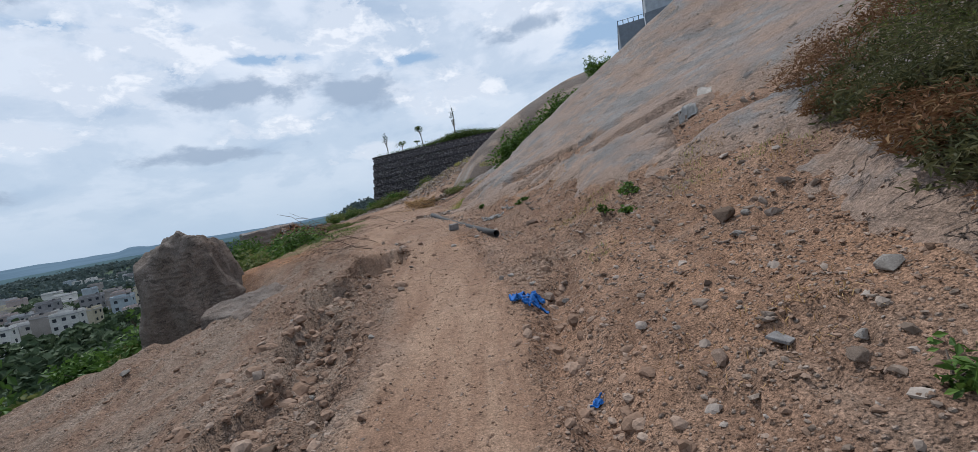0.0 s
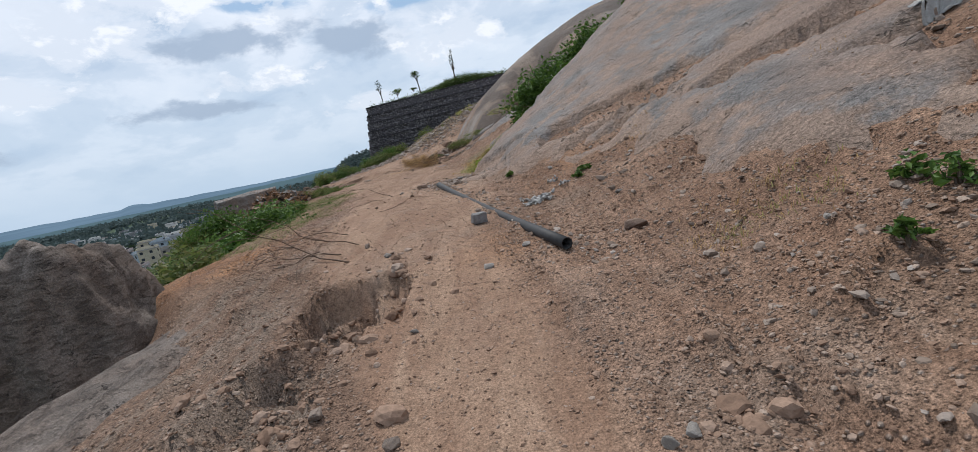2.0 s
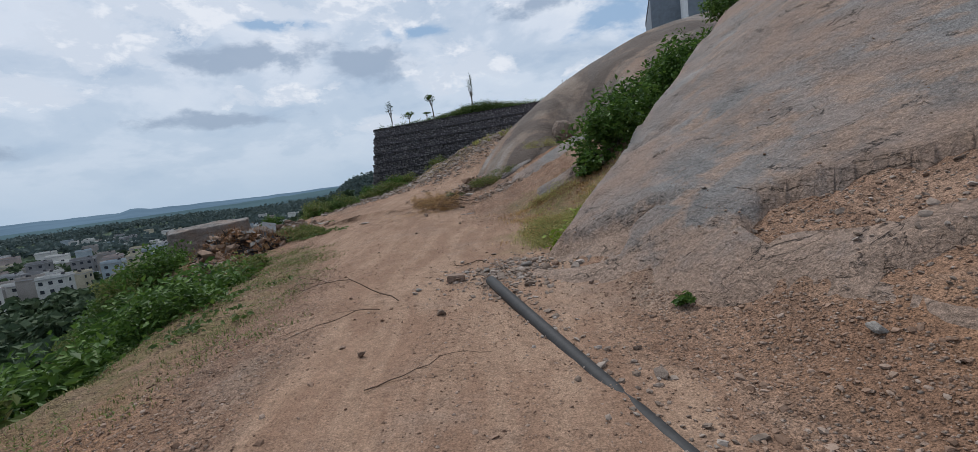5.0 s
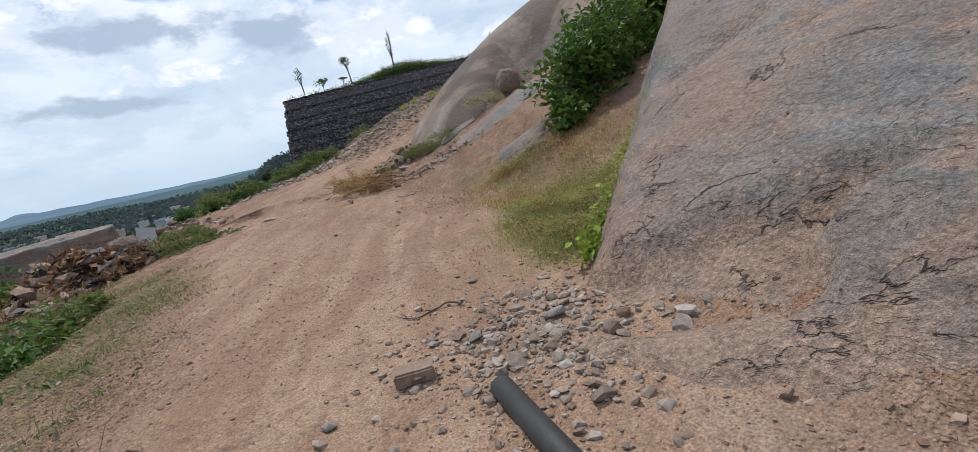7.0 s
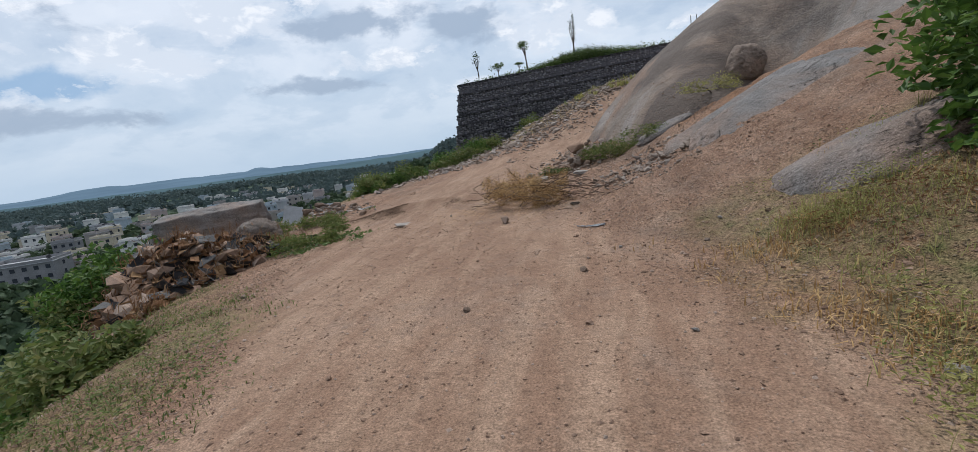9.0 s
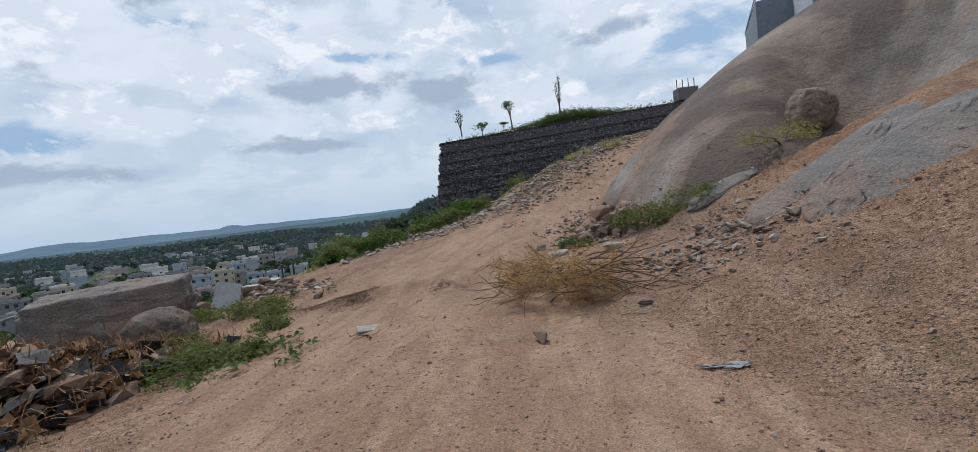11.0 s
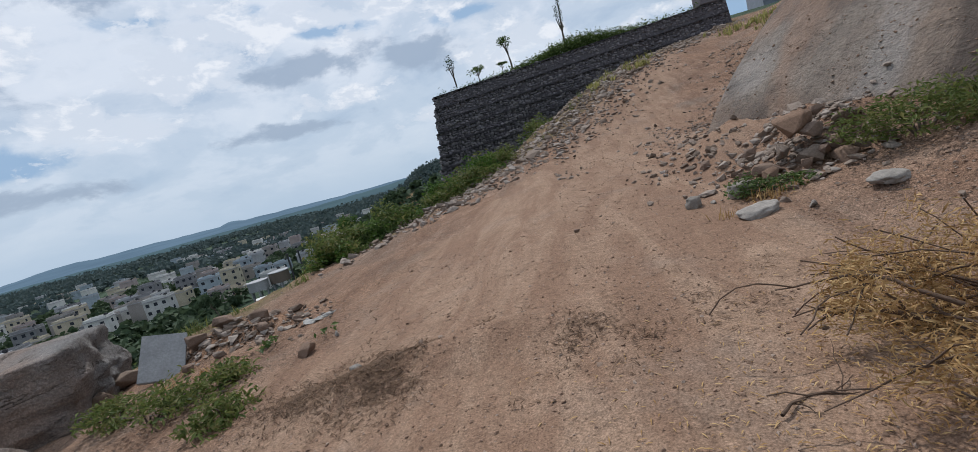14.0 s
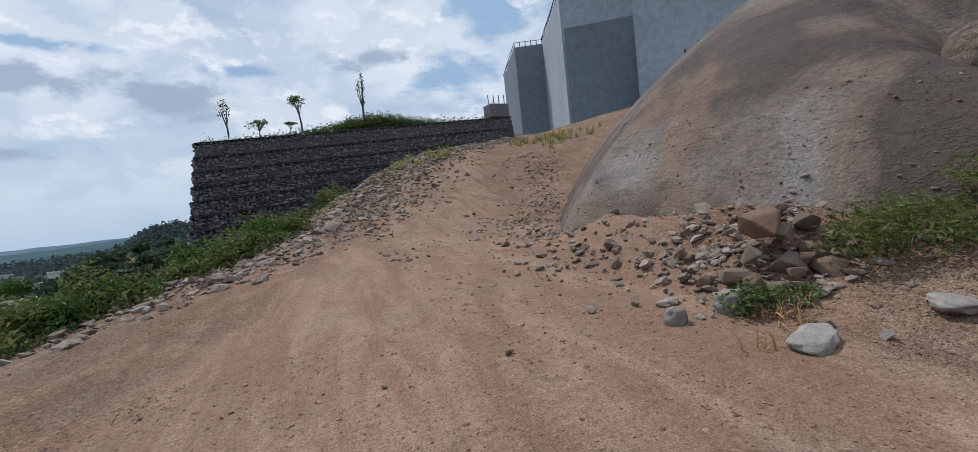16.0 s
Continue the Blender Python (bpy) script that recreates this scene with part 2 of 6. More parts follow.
    return np.maximum(hill, pl)


def relief(x, y):
    """Small unevenness of soil near the walk."""
    near = 1 - smooth(40, 90, np.hypot(x, y - 15))
    r = 0.030 * fbm(x, y, 1.1, 3, 21) + 0.022 * fbm(x, y, 0.28, 4, 23, 0.6)
    # rain-cut steps on the bank beside the first steps
    side = smooth(0.25, 0.6, x) * (1 - smooth(8.5, 10.5, y))
    r = r + side * 0.05 * smooth(-0.05, 0.12, fbm(x * 1.3 + y * 0.4, y - 0.3 * x, 0.8, 4, 25)) - 0.025 * side
    off = np.abs(x - np.interp(y, (0, 5, 8, 15, 18, 24, 30), (-0.35, -0.6, -1.4, -2.2, -3.4, -5.5, -4.5)))
    wide = np.interp(y, (0, 8, 12, 20), (0.5, 0.7, 1.6, 2.4))
    r = r * (0.35 + 0.9 * smooth(wide * 0.8, wide * 1.6, off))
    shelf = smooth(1.0, 1.3, -x) * (1 - smooth(4.2, 5.0, -x)) * (1 - smooth(8.5, 10, y))
    r = r + shelf * (0.06 * smooth(-0.04, 0.06, fbm(x * 1.6, y * 0.7 + 0.3 * x, 0.8, 4, 27)) - 0.03)
    return near * r


def full_z(x, y):
    x, y = np.asarray(x, float), np.asarray(y, float)
    return ground_z(x, y) + relief(x, y)


def gz(x, y):
    return float(full_z(np.array([x]), np.array([y]))[0])


def slope_rock_z(x, y):
    """The long granite slope beside the path."""
    xb = np.interp(y, (-10, 1.6, 2.4, 3, 4, 5.2, 6.4, 7.2, 8.2, 9.0, 9.5, 9.9, 11.2, 12.4, 13.3, 14), (1.4, 1.5, 1.85, 2.25, 2.5, 2.35, 1.95, 1.35, 1.5, 1.35, 1.15, 0.85, 0.25, -0.45, -1.1, -1.3)) + 0.22 * fbm(x, y, 0.9, 3, 61)
    e = edge_side(x, y)
    z = slope_plane(x, y) + 0.15 * np.tanh((x - xb) / 0.3) + 0.06 * smooth(0.0, 1.0, x - xb) - 0.5 * smooth(0.3, 1.2, xb - x)
    over = np.maximum(0, e + 0.15)
    z = z - 2.2 * over ** 2 - 0.3 * over
    # peeled sheets end in low steps; channels washed down the fall line hold soil
    al, ac = 0.86 * x - 0.51 * y, 0.51 * x + 0.86 * y
    sheets = np.floor((fbm(al * 0.55, ac, 1.7, 3, 71) + 0.35 * e) * 2.6) * 0.020
    sheets = np.clip(sheets, -0.06, 0.10)
    near_foot_ = smooth(0.15, 0.5, x - xb) * (1 - smooth(1.5, 3.2, x - xb))
    gouge = smooth(0.14, 0.30, fbm(al * 0.38, ac, 0.75, 4, 79)) * near_foot_ * (0.30 - 0.12 * smooth(12.2, 13.0, y))
    return z + sheets - gouge + 0.025 * fbm(x, y, 1.6, 4, 75) + 0.03 * fbm(x, y, 4.5, 2, 77) + 0.008 * fbm(al * 0.5, ac, 0.3, 3, 78)


def dome_rock_z(x, y):
    """The rounded granite dome above the turn."""
    x0 = x
    x = x - 0.52 * np.maximum(0, y - 30.3)
    r = (np.abs((x - 10.0) / 12.6) ** 2.5 + np.abs((y - 32.7) / 11.0) ** 2.5) ** 0.4
    z = 0.9 + 7.6 * np.maximum(0, 1 - r ** 1.4) ** 0.65 - 3.0 * np.maximum(0, r - 1)
    z = z - 1.7 * np.exp(-((x0 - 2.2) / 1.3) ** 2 - ((y - 26.6) / 1.5) ** 2)
    return z + 0.05 * fbm(x0, y, 3.0, 3, 81) + 0.03 * fbm(x0, y, 0.7, 4, 83)


def top_z(x, y):
    """Height of whatever lies on top: soil or bare rock."""
    x, y = np.asarray(x, float), np.asarray(y, float)
    z = full_z(x, y)
    z = np.where((edge_side(x, y) < 1.5) & (x > -2) & (y > -8), np.maximum(z, slope_rock_z(x, y)), z)
    return np.maximum(z, np.where(np.abs(y - 33) < 14, dome_rock_z(x, y), -99))


def tz(x, y):
    return float(top_z(np.array([x]), np.array([y]))[0])


# ---- material helpers ----
def material(name):
    m = bpy.data.materials.new(name)
    m.use_nodes = True
    nt = m.node_tree
    return m, nt, nt.nodes["Principled BSDF"]


class Net:
    """Short hand for wiring nodes."""

    def __init__(self, nt):
        self.nt = nt
        self.co = nt.nodes.new("ShaderNodeTexCoord").outputs["Object"]

    def plug(self, sock, v):
        if isinstance(v, (int, float)):
            sock.default_value = v
        elif isinstance(v, tuple):
            sock.default_value = (*v, 1) if len(v) == 3 and sock.type == "RGBA" else v
        else:
            self.nt.links.new(v, sock)

    def noise(self, scale, detail=5, rough=0.55, distort=0.0, vec=None):
        n = self.nt.nodes.new("ShaderNodeTexNoise")
        self.plug(n.inputs["Vector"], vec or self.co)
        n.inputs["Scale"].default_value, n.inputs["Detail"].default_value = scale, detail
        n.inputs["Roughness"].default_value, n.inputs["Distortion"].default_value = rough, distort
        return n.outputs["Fac"]

    def voronoi(self, scale, out="Distance", feature="F1", vec=None):
        n = self.nt.nodes.new("ShaderNodeTexVoronoi")
        n.feature = feature
        self.plug(n.inputs["Vector"], vec or self.co)
        n.inputs["Scale"].default_value = scale
        return n.outputs[out]

    def stretch(self, sx, sy, sz, rot=(0, 0, 0)):
        n = self.nt.nodes.new("ShaderNodeMapping")
        self.plug(n.inputs[0], self.co)
        n.inputs["Scale"].default_value = (sx, sy, sz)
        n.inputs["Rotation"].default_value = rot
        return n.outputs[0]

    def ramp(self, v, stops, smoothly=False):
        r = self.nt.nodes.new("ShaderNodeValToRGB")
        if smoothly:
            r.color_ramp.interpolation = "EASE"
        while len(r.color_ramp.elements) < len(stops):
            r.color_ramp.elements.new(0.5)
        for e, (p, c) in zip(r.color_ramp.elements, stops):
            e.position = p
            e.color = (c, c, c, 1) if isinstance(c, (int, float)) else (*c, 1)
        self.plug(r.inputs[0], v)
        return r.outputs[0]

    def mix(self, fac, a, b, mode="MIX"):
        n = self.nt.nodes.new("ShaderNodeMix")
        n.data_type, n.blend_type = "RGBA", mode
        self.plug(n.inputs["Factor"], fac), self.plug(n.inputs["A"], a), self.plug(n.inputs["B"], b)
        return n.outputs["Result"]

    def math(self, op, a, b=0.0):
        n = self.nt.nodes.new("ShaderNodeMath")
        n.operation = op
        self.plug(n.inputs[0], a), self.plug(n.inputs[1], b)
        return n.outputs[0]

    def attr(self, name):
        n = self.nt.nodes.new("ShaderNodeAttribute")
        n.attribute_name = name
        return n

    def random(self):
        return self.nt.nodes.new("ShaderNodeObjectInfo").outputs["Random"]

    def island(self):
        return self.nt.nodes.new("ShaderNodeNewGeometry").outputs["Random Per Island"]

    def bump(self, bsdf, height, strength, distance):
        n = self.nt.nodes.new("ShaderNodeBump")
        n.inputs["Strength"].default_value, n.inputs["Distance"].default_value = strength, distance
        self.plug(n.inputs["Height"], height)
        self.nt.links.new(n.outputs[0], bsdf.inputs["Normal"])


def rock_material(name, dark, mid, light, tint, scale=1.0, stain=0.5, rough=0.85, cracks=1.0, flakes=0.3, runs=0.0, grainy=0.8, relief_depth=0.07, washed=0.0, steps=0.8):
    m, nt, b = material(name)
    n = Net(nt)
    big = n.noise(0.45 * scale, 4, 0.6, 0.4)
    streak = n.noise(1.0 * scale, 5, 0.6, 0.3, n.stretch(1.6, 0.5, 0.9, (0, 0, 0.5)))
    grain = n.noise(38 * scale, 3, 0.7)
    fine = n.noise(160, 2, 0.6)
    col = n.ramp(streak, [(0.3, dark), (0.5, mid), (0.72, light)])
    col = n.mix(n.ramp(big, [(0.42, 0.0), (0.62, stain)]), col, tint)
    col = n.mix(n.ramp(n.noise(2.2 * scale, 6, 0.65, 0.8), [(0.55, 0.0), (0.72, 0.25)]), col, dark)
    # short curved cracks where thin sheets have let go
    peel = n.noise(1.5 * scale, 6, 0.6, 0.5, n.stretch(0.45, 1.0, 1.8, (0, 0, 0.55)))
    crack = n.ramp(peel, [(0.486, 0.0), (0.5, 1.0), (0.503, 0.0)])
    crack = n.math("MULTIPLY", crack, n.ramp(n.noise(1.9 * scale, 4, 0.6), [(0.5, 0.0), (0.58, cracks)]))
    sheet = n.ramp(peel, [(0.30, 0.0), (0.31, 0.25), (0.40, 0.25), (0.405, 0.5), (0.497, 0.5), (0.503, 0.75), (0.60, 0.75), (0.606, 1.0)])
    flake = n.ramp(n.noise(4.5 * scale, 7, 0.7, 0.6, n.stretch(1.0, 0.45, 2.2, (0, 0, 0.6))), [(0.40, 0.0), (0.47, 1.0)])
    col = n.mix(n.math("MULTIPLY", n.math("SUBTRACT", 1.0, flake), flakes), col, dark)
    if runs:
        # old water runs down the rock: dark brown and washed grey
        run = n.noise(1.0, 5, 0.55, 0.5, n.stretch(0.30, 0.36, 0.05))
        col = n.mix(n.ramp(run, [(0.47, 0.0), (0.53, runs)]), col, (0.082, 0.062, 0.051))
        col = n.mix(n.ramp(run, [(0.38, 0.7 * runs), (0.44, 0.0)]), col, (0.265, 0.242, 0.222))
        col = n.mix(n.ramp(n.noise(0.28, 5, 0.62, 0.8), [(0.5, 0.0), (0.58, 0.75 * runs)]), col, (0.088, 0.076, 0.070))
        col = n.mix(n.ramp(n.noise(0.33, 4, 0.6, 0.5, n.stretch(1.0, 1.0, 0.5)), [(0.56, 0.0), (0.64, 0.7 * runs)]), col, (0.235, 0.150, 0.105))
    if washed:
        soil = n.math("ADD", n.attr("washed").outputs["Fac"], n.math("MULTIPLY", n.math("SUBTRACT", n.noise(2.4, 7, 0.68), 0.5), 2.6))
        col = n.mix(n.ramp(soil, [(0.45, 0.0), (0.8, washed)]), col, n.ramp(n.noise(3.0, 5, 0.6), [(0.3, (0.245, 0.168, 0.124)), (0.7, (0.33, 0.235, 0.177))]))
    col = n.mix(grainy, col, n.ramp(grain, [(0.3, 0.22), (0.55, 0.5), (0.75, 0.8)]), "OVERLAY")
    col = n.mix(n.math("MULTIPLY", crack, 0.8), col, (0.03, 0.025, 0.022))
    col = n.mix(0.5, col, n.ramp(fine, [(0.35, 0.3), (0.65, 0.7)]), "OVERLAY")
    n.plug(b.inputs["Base Color"], col)
    n.plug(b.inputs["Roughness"], n.ramp(grain, [(0.2, rough - 0.12), (0.8, min(1, rough + 0.1))]))
    b.inputs["Specular IOR Level"].default_value = 0.25
    rel = n.math("ADD", n.math("MULTIPLY", n.noise(7 * scale, 8, 0.66, 0.3), 1.0), n.math("MULTIPLY", grain, 0.3))
    rel = n.math("ADD", rel, n.math("MULTIPLY", sheet, steps))
    rel = n.math("SUBTRACT", n.math("ADD", rel, n.math("MULTIPLY", flake, 0.35 if flakes > 0.2 else 0.12)), n.math("MULTIPLY", crack, 1.0))
    n.bump(b, rel, 0.9, relief_depth)
    return m


def plain_material(name, col, rough=0.7, vary=0.25, scale=6.0, bump=0.2, metal=0.0):
    m, nt, b = material(name)
    n = Net(nt)
    v = n.mix(n.ramp(n.noise(scale, 5, 0.6), [(0.3, 0.0), (0.7, 1.0)]), tuple(c * (1 - vary) for c in col), tuple(min(1, c * (1 + vary)) for c in col))
    v = n.mix(0.35, v, n.ramp(n.noise(scale * 9, 3, 0.6), [(0.3, 0.3), (0.7, 0.7)]), "OVERLAY")
    n.plug(b.inputs["Base Color"], v)
    b.inputs["Roughness"].default_value, b.inputs["Metallic"].default_value = rough, metal
    b.inputs["Specular IOR Level"].default_value = 0.3
    if bump:
        n.bump(b, n.noise(scale * 5, 4, 0.6), bump, 0.02)
    return m


def soil_material():
    m, nt, b = material("soil")
    n = Net(nt)
    zone = n.attr("zone")
    sep = nt.nodes.new("ShaderNodeSeparateColor")
    n.plug(sep.inputs[0], zone.outputs["Color"])
    stony, green, dust, wild = sep.outputs[0], sep.outputs[1], sep.outputs[2], zone.outputs["Alpha"]
    big = n.noise(0.35, 5, 0.6, 0.5)
    mid = n.noise(1.7, 6, 0.62, 0.4)
    peb = n.voronoi(26)
    peb2 = n.voronoi(60)
    pcol = n.voronoi(26, "Color")
    fine = n.noise(90, 3, 0.7)
    earth = n.ramp(mid, [(0.28, (0.218, 0.137, 0.095)), (0.5, (0.292, 0.188, 0.132)), (0.7, (0.36, 0.243, 0.174))])
    earth = n.mix(n.ramp(big, [(0.45, 0.0), (0.66, 0.6)]), earth, (0.265, 0.145, 0.085))
    grey = n.ramp(mid, [(0.3, (0.165, 0.126, 0.099)), (0.55, (0.225, 0.174, 0.138)), (0.75, (0.285, 0.228, 0.186))])
    col = n.mix(stony, earth, grey)
    pale = n.ramp(n.noise(3.0, 5, 0.6), [(0.3, (0.245, 0.160, 0.110)), (0.7, (0.312, 0.212, 0.149))])
    col = n.mix(dust, col, pale)
    ochre = n.attr("ochre").outputs["Fac"]
    col = n.mix(n.math("MULTIPLY", ochre, n.ramp(n.noise(1.3, 6, 0.65), [(0.3, 0.35), (0.6, 1.0)])), col, n.ramp(mid, [(0.3, (0.235, 0.118, 0.060)), (0.7, (0.35, 0.185, 0.095))]))
    tread = n.noise(1.0, 6, 0.65, 0.6, n.stretch(2.6, 0.45, 1.0, (0, 0, 0.12)))
    col = n.mix(n.ramp(tread, [(0.42, 0.0), (0.58, 0.7)]), col, (0.195, 0.116, 0.078))
    col = n.mix(n.ramp(n.noise(0.8, 6, 0.7, 0.5), [(0.54, 0.0), (0.70, 0.45)]), col, (0.235, 0.178, 0.142))
    # pebbles of several hues lie in the soil
    stone = n.ramp(n.math("MULTIPLY", pcol, 1.0), [(0.2, (0.15, 0.10, 0.075)), (0.5, (0.22, 0.155, 0.12)), (0.8, (0.33, 0.265, 0.22))])
    few = n.ramp(n.voronoi(26, "Color"), [(0.5, 0.0), (0.56, 1.0)])
    pm = n.math("MULTIPLY", n.ramp(peb, [(0.22, 1.0), (0.34, 0.0)]), few)
    col = n.mix(n.math("MULTIPLY", pm, n.math("SUBTRACT", 0.85, n.math("MULTIPLY", dust, 0.75))), col, stone)
    verge = n.ramp(n.noise(5, 6, 0.7), [(0.35, (0.15, 0.115, 0.06)), (0.5, (0.19, 0.15, 0.075)), (0.65, (0.10, 0.105, 0.04))])
    col = n.mix(n.math("MULTIPLY", green, n.ramp(n.noise(3.1, 6, 0.7), [(0.35, 0.15), (0.6, 1.0)])), col, verge)
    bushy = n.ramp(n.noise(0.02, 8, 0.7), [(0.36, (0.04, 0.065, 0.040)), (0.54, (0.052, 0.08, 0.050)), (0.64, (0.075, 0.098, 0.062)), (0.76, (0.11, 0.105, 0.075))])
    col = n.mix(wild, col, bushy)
    col = n.mix(n.ramp(n.noise(6.5, 7, 0.72, 0.3), [(0.56, 0.0), (0.68, 0.45)]), col, (0.105, 0.068, 0.05))
    col = n.mix(n.math("SUBTRACT", 0.95, n.math("MULTIPLY", dust, 0.15)), col, n.ramp(fine, [(0.3, 0.2), (0.7, 0.8)]), "OVERLAY")
    col = n.mix(n.math("SUBTRACT", 0.75, n.math("MULTIPLY", dust, 0.4)), col, n.ramp(n.noise(24, 6, 0.75), [(0.3, 0.18), (0.7, 0.8)]), "OVERLAY")
    n.plug(b.inputs["Base Color"], col)
    b.inputs["Roughness"].default_value = 0.95
    b.inputs["Specular IOR Level"].default_value = 0.12
    h = n.math("ADD", n.math("MULTIPLY", n.math("MULTIPLY", n.ramp(peb, [(0.0, 1.0), (0.42, 0.0)]), n.math("ADD", few, 0.15)), 0.9), n.math("MULTIPLY", n.ramp(peb2, [(0.0, 1.0), (0.45, 0.0)]), 0.35))
    h = n.math("ADD", n.math("MULTIPLY", h, n.math("SUBTRACT", 1.0, n.math("MULTIPLY", dust, 0.85))), n.math("MULTIPLY", n.noise(12, 8, 0.68), n.math("SUBTRACT", 1.1, n.math("MULTIPLY", dust, 0.6))))
    n.bump(b, h, 1.0, 0.042)
    return m


M_SOIL = soil_material()
M_GRANITE = rock_material("granite", (0.13, 0.121, 0.115), (0.200, 0.187, 0.178), (0.275, 0.257, 0.243), (0.258, 0.182, 0.141), 1.0, 0.95, 0.85, 1.0, 0.14, 0.0, 0.8, 0.07, 0.85)
M_DOME = rock_material("dome_granite", (0.080, 0.064, 0.054), (0.175, 0.142, 0.117), (0.26, 0.218, 0.183), (0.215, 0.145, 0.104), 0.55, 0.8, 0.8, 0.25, 0.16, 0.9, 0.55, 0.05, 0.0, 0.12)
M_BOULDER = rock_material("boulder_granite", (0.12, 0.096, 0.082), (0.20, 0.165, 0.141), (0.28, 0.238, 0.207), (0.215, 0.153, 0.119), 1.6, 0.7, steps=0.2)
M_TAN = rock_material("tan_granite", (0.20, 0.155, 0.125), (0.28, 0.215, 0.172), (0.35, 0.28, 0.23), (0.30, 0.205, 0.15), 1.6, 0.5, steps=0.15)


# ---- mesh helpers ----
def mesh_from(name, verts, faces, mat=None, smooth_faces=True):
    me = bpy.data.meshes.new(name)
    verts, faces = np.asarray(verts, np.float32), np.asarray(faces, np.int32)
    me.vertices.add(len(verts))
    me.vertices.foreach_set("co", verts.ravel())
    k = faces.shape[1]
    me.loops.add(faces.size)
    me.loops.foreach_set("vertex_index", faces.ravel())
    me.polygons.add(len(faces))
    me.polygons.foreach_set("loop_start", np.arange(0, faces.size, k, dtype=np.int32))
    me.polygons.foreach_set("use_smooth", np.full(len(faces), smooth_faces))
    me.update(calc_edges=True)
    if mat:
        me.materials.append(mat)
    return me


def grid_faces(nx, ny):
    i = np.arange(nx * ny).reshape(ny, nx)
    return np.stack([i[:-1, :-1], i[:-1, 1:], i[1:, 1:], i[1:, :-1]], -1).reshape(-1, 4)


def part(name, bm, mat, parent=None, label="", smooth_faces=False):
    me = bpy.data.meshes.new(name)
    if smooth_faces:
        for f in bm.faces:
            f.smooth = True
    bm.to_mesh(me)
    bm.free()
    me.materials.append(mat)
    ob = new(name, me)
    if parent:
        ob.parent = parent
    return tagged(ob, label)


def empty(name, m=None):
    ob = new(name)
    ob.empty_display_size = 0.1
    if m is not None:
        ob.matrix_basis = m
    return ob


def spread(start, stop, step, grow=1.22):
    out, v = [], start
    sign = 1 if stop > start else -1
    while (stop - v) * sign > 0:
        v += sign * step
        step *= grow
        out.append(v)
    return out


# ---- ground ----
gx = np.array(sorted(list(np.arange(-118, -56, 3.1)) + spread(-16, -4700, 0.3) + list(np.arange(-16, -6, 0.25)) + list(np.arange(-6, 4, 0.07)) + list(np.arange(4, 14, 0.25)) + spread(14, 4700, 0.3)))
gy = np.array(sorted(list(np.arange(236, 310, 3.7)) + spread(-3, -3000, 0.3) + list(np.arange(-3, 27, 0.07)) + list(np.arange(27, 60, 0.2)) + spread(60, 4700, 0.3)))
GX, GY = np.meshgrid(gx, gy)
GZ = full_z(GX, GY)
ground_me = mesh_from("ground", np.stack([GX, GY, GZ], -1).reshape(-1, 3), grid_faces(len(gx), len(gy)), M_SOIL)
pathx = np.interp(GY, (0, 5, 8, 15, 18, 24, 30, 41, 50, 58), (-0.35, -0.6, -1.5, -2.2, -3.4, -5.5, -4.3, -1.7, 1.5, 6))
pathw = np.interp(GY, (0, 6, 10, 15, 24, 30, 40), (0.55, 0.7, 1.2, 1.9, 2.6, 2.6, 1.8))
wob = 0.35 * fbm(GX, GY, 0.8, 3, 90)
dustm = 1 - smooth(0.75, 1.15, np.abs(GX - pathx) / pathw + wob * 0.5)
dustm = dustm * (GY < 60)
xl_ = tab(XL, GY)
stony = smooth(-0.3, 0.4, -(GX + 1.1) + wob) * (1 - smooth(8.6, 10, GY + wob)) * 0.9
stony = np.maximum(stony, 0.7 * smooth(0.2, 0.9, fbm(GX, GY, 1.5, 4, 95)))
stony = stony * (1 - smooth(4, 9, np.abs(GX + 2)) * 0.3)
verge = (1 - smooth(0.3, 1.5, GX - xl_ + wob)) * smooth(10.5, 12.5, GY)
verge = np.maximum(verge, smooth(-0.5, 0.5, 1.1 - np.abs(GX - np.interp(GY, (14, 17, 21), (-0.3, 0.1, -0.3))) + wob) * smooth(14.2, 15.2, GY) * (1 - smooth(19.5, 21, GY)))
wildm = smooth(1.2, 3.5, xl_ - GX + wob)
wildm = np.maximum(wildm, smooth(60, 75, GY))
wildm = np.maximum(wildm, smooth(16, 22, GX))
quarry = smooth(0.35, 0.55, np.exp(-((GX + 84) / 17) ** 2 - ((GY - 272) / 13) ** 2) + 0.25 * fbm(GX, GY, 14, 3, 97))
wildm = wildm * (1 - quarry)
att = ground_me.color_attributes.new("zone", "FLOAT_COLOR", "POINT")
att.data.foreach_set("color", np.stack([stony, verge, dustm, wildm], -1).astype(np.float32).ravel())
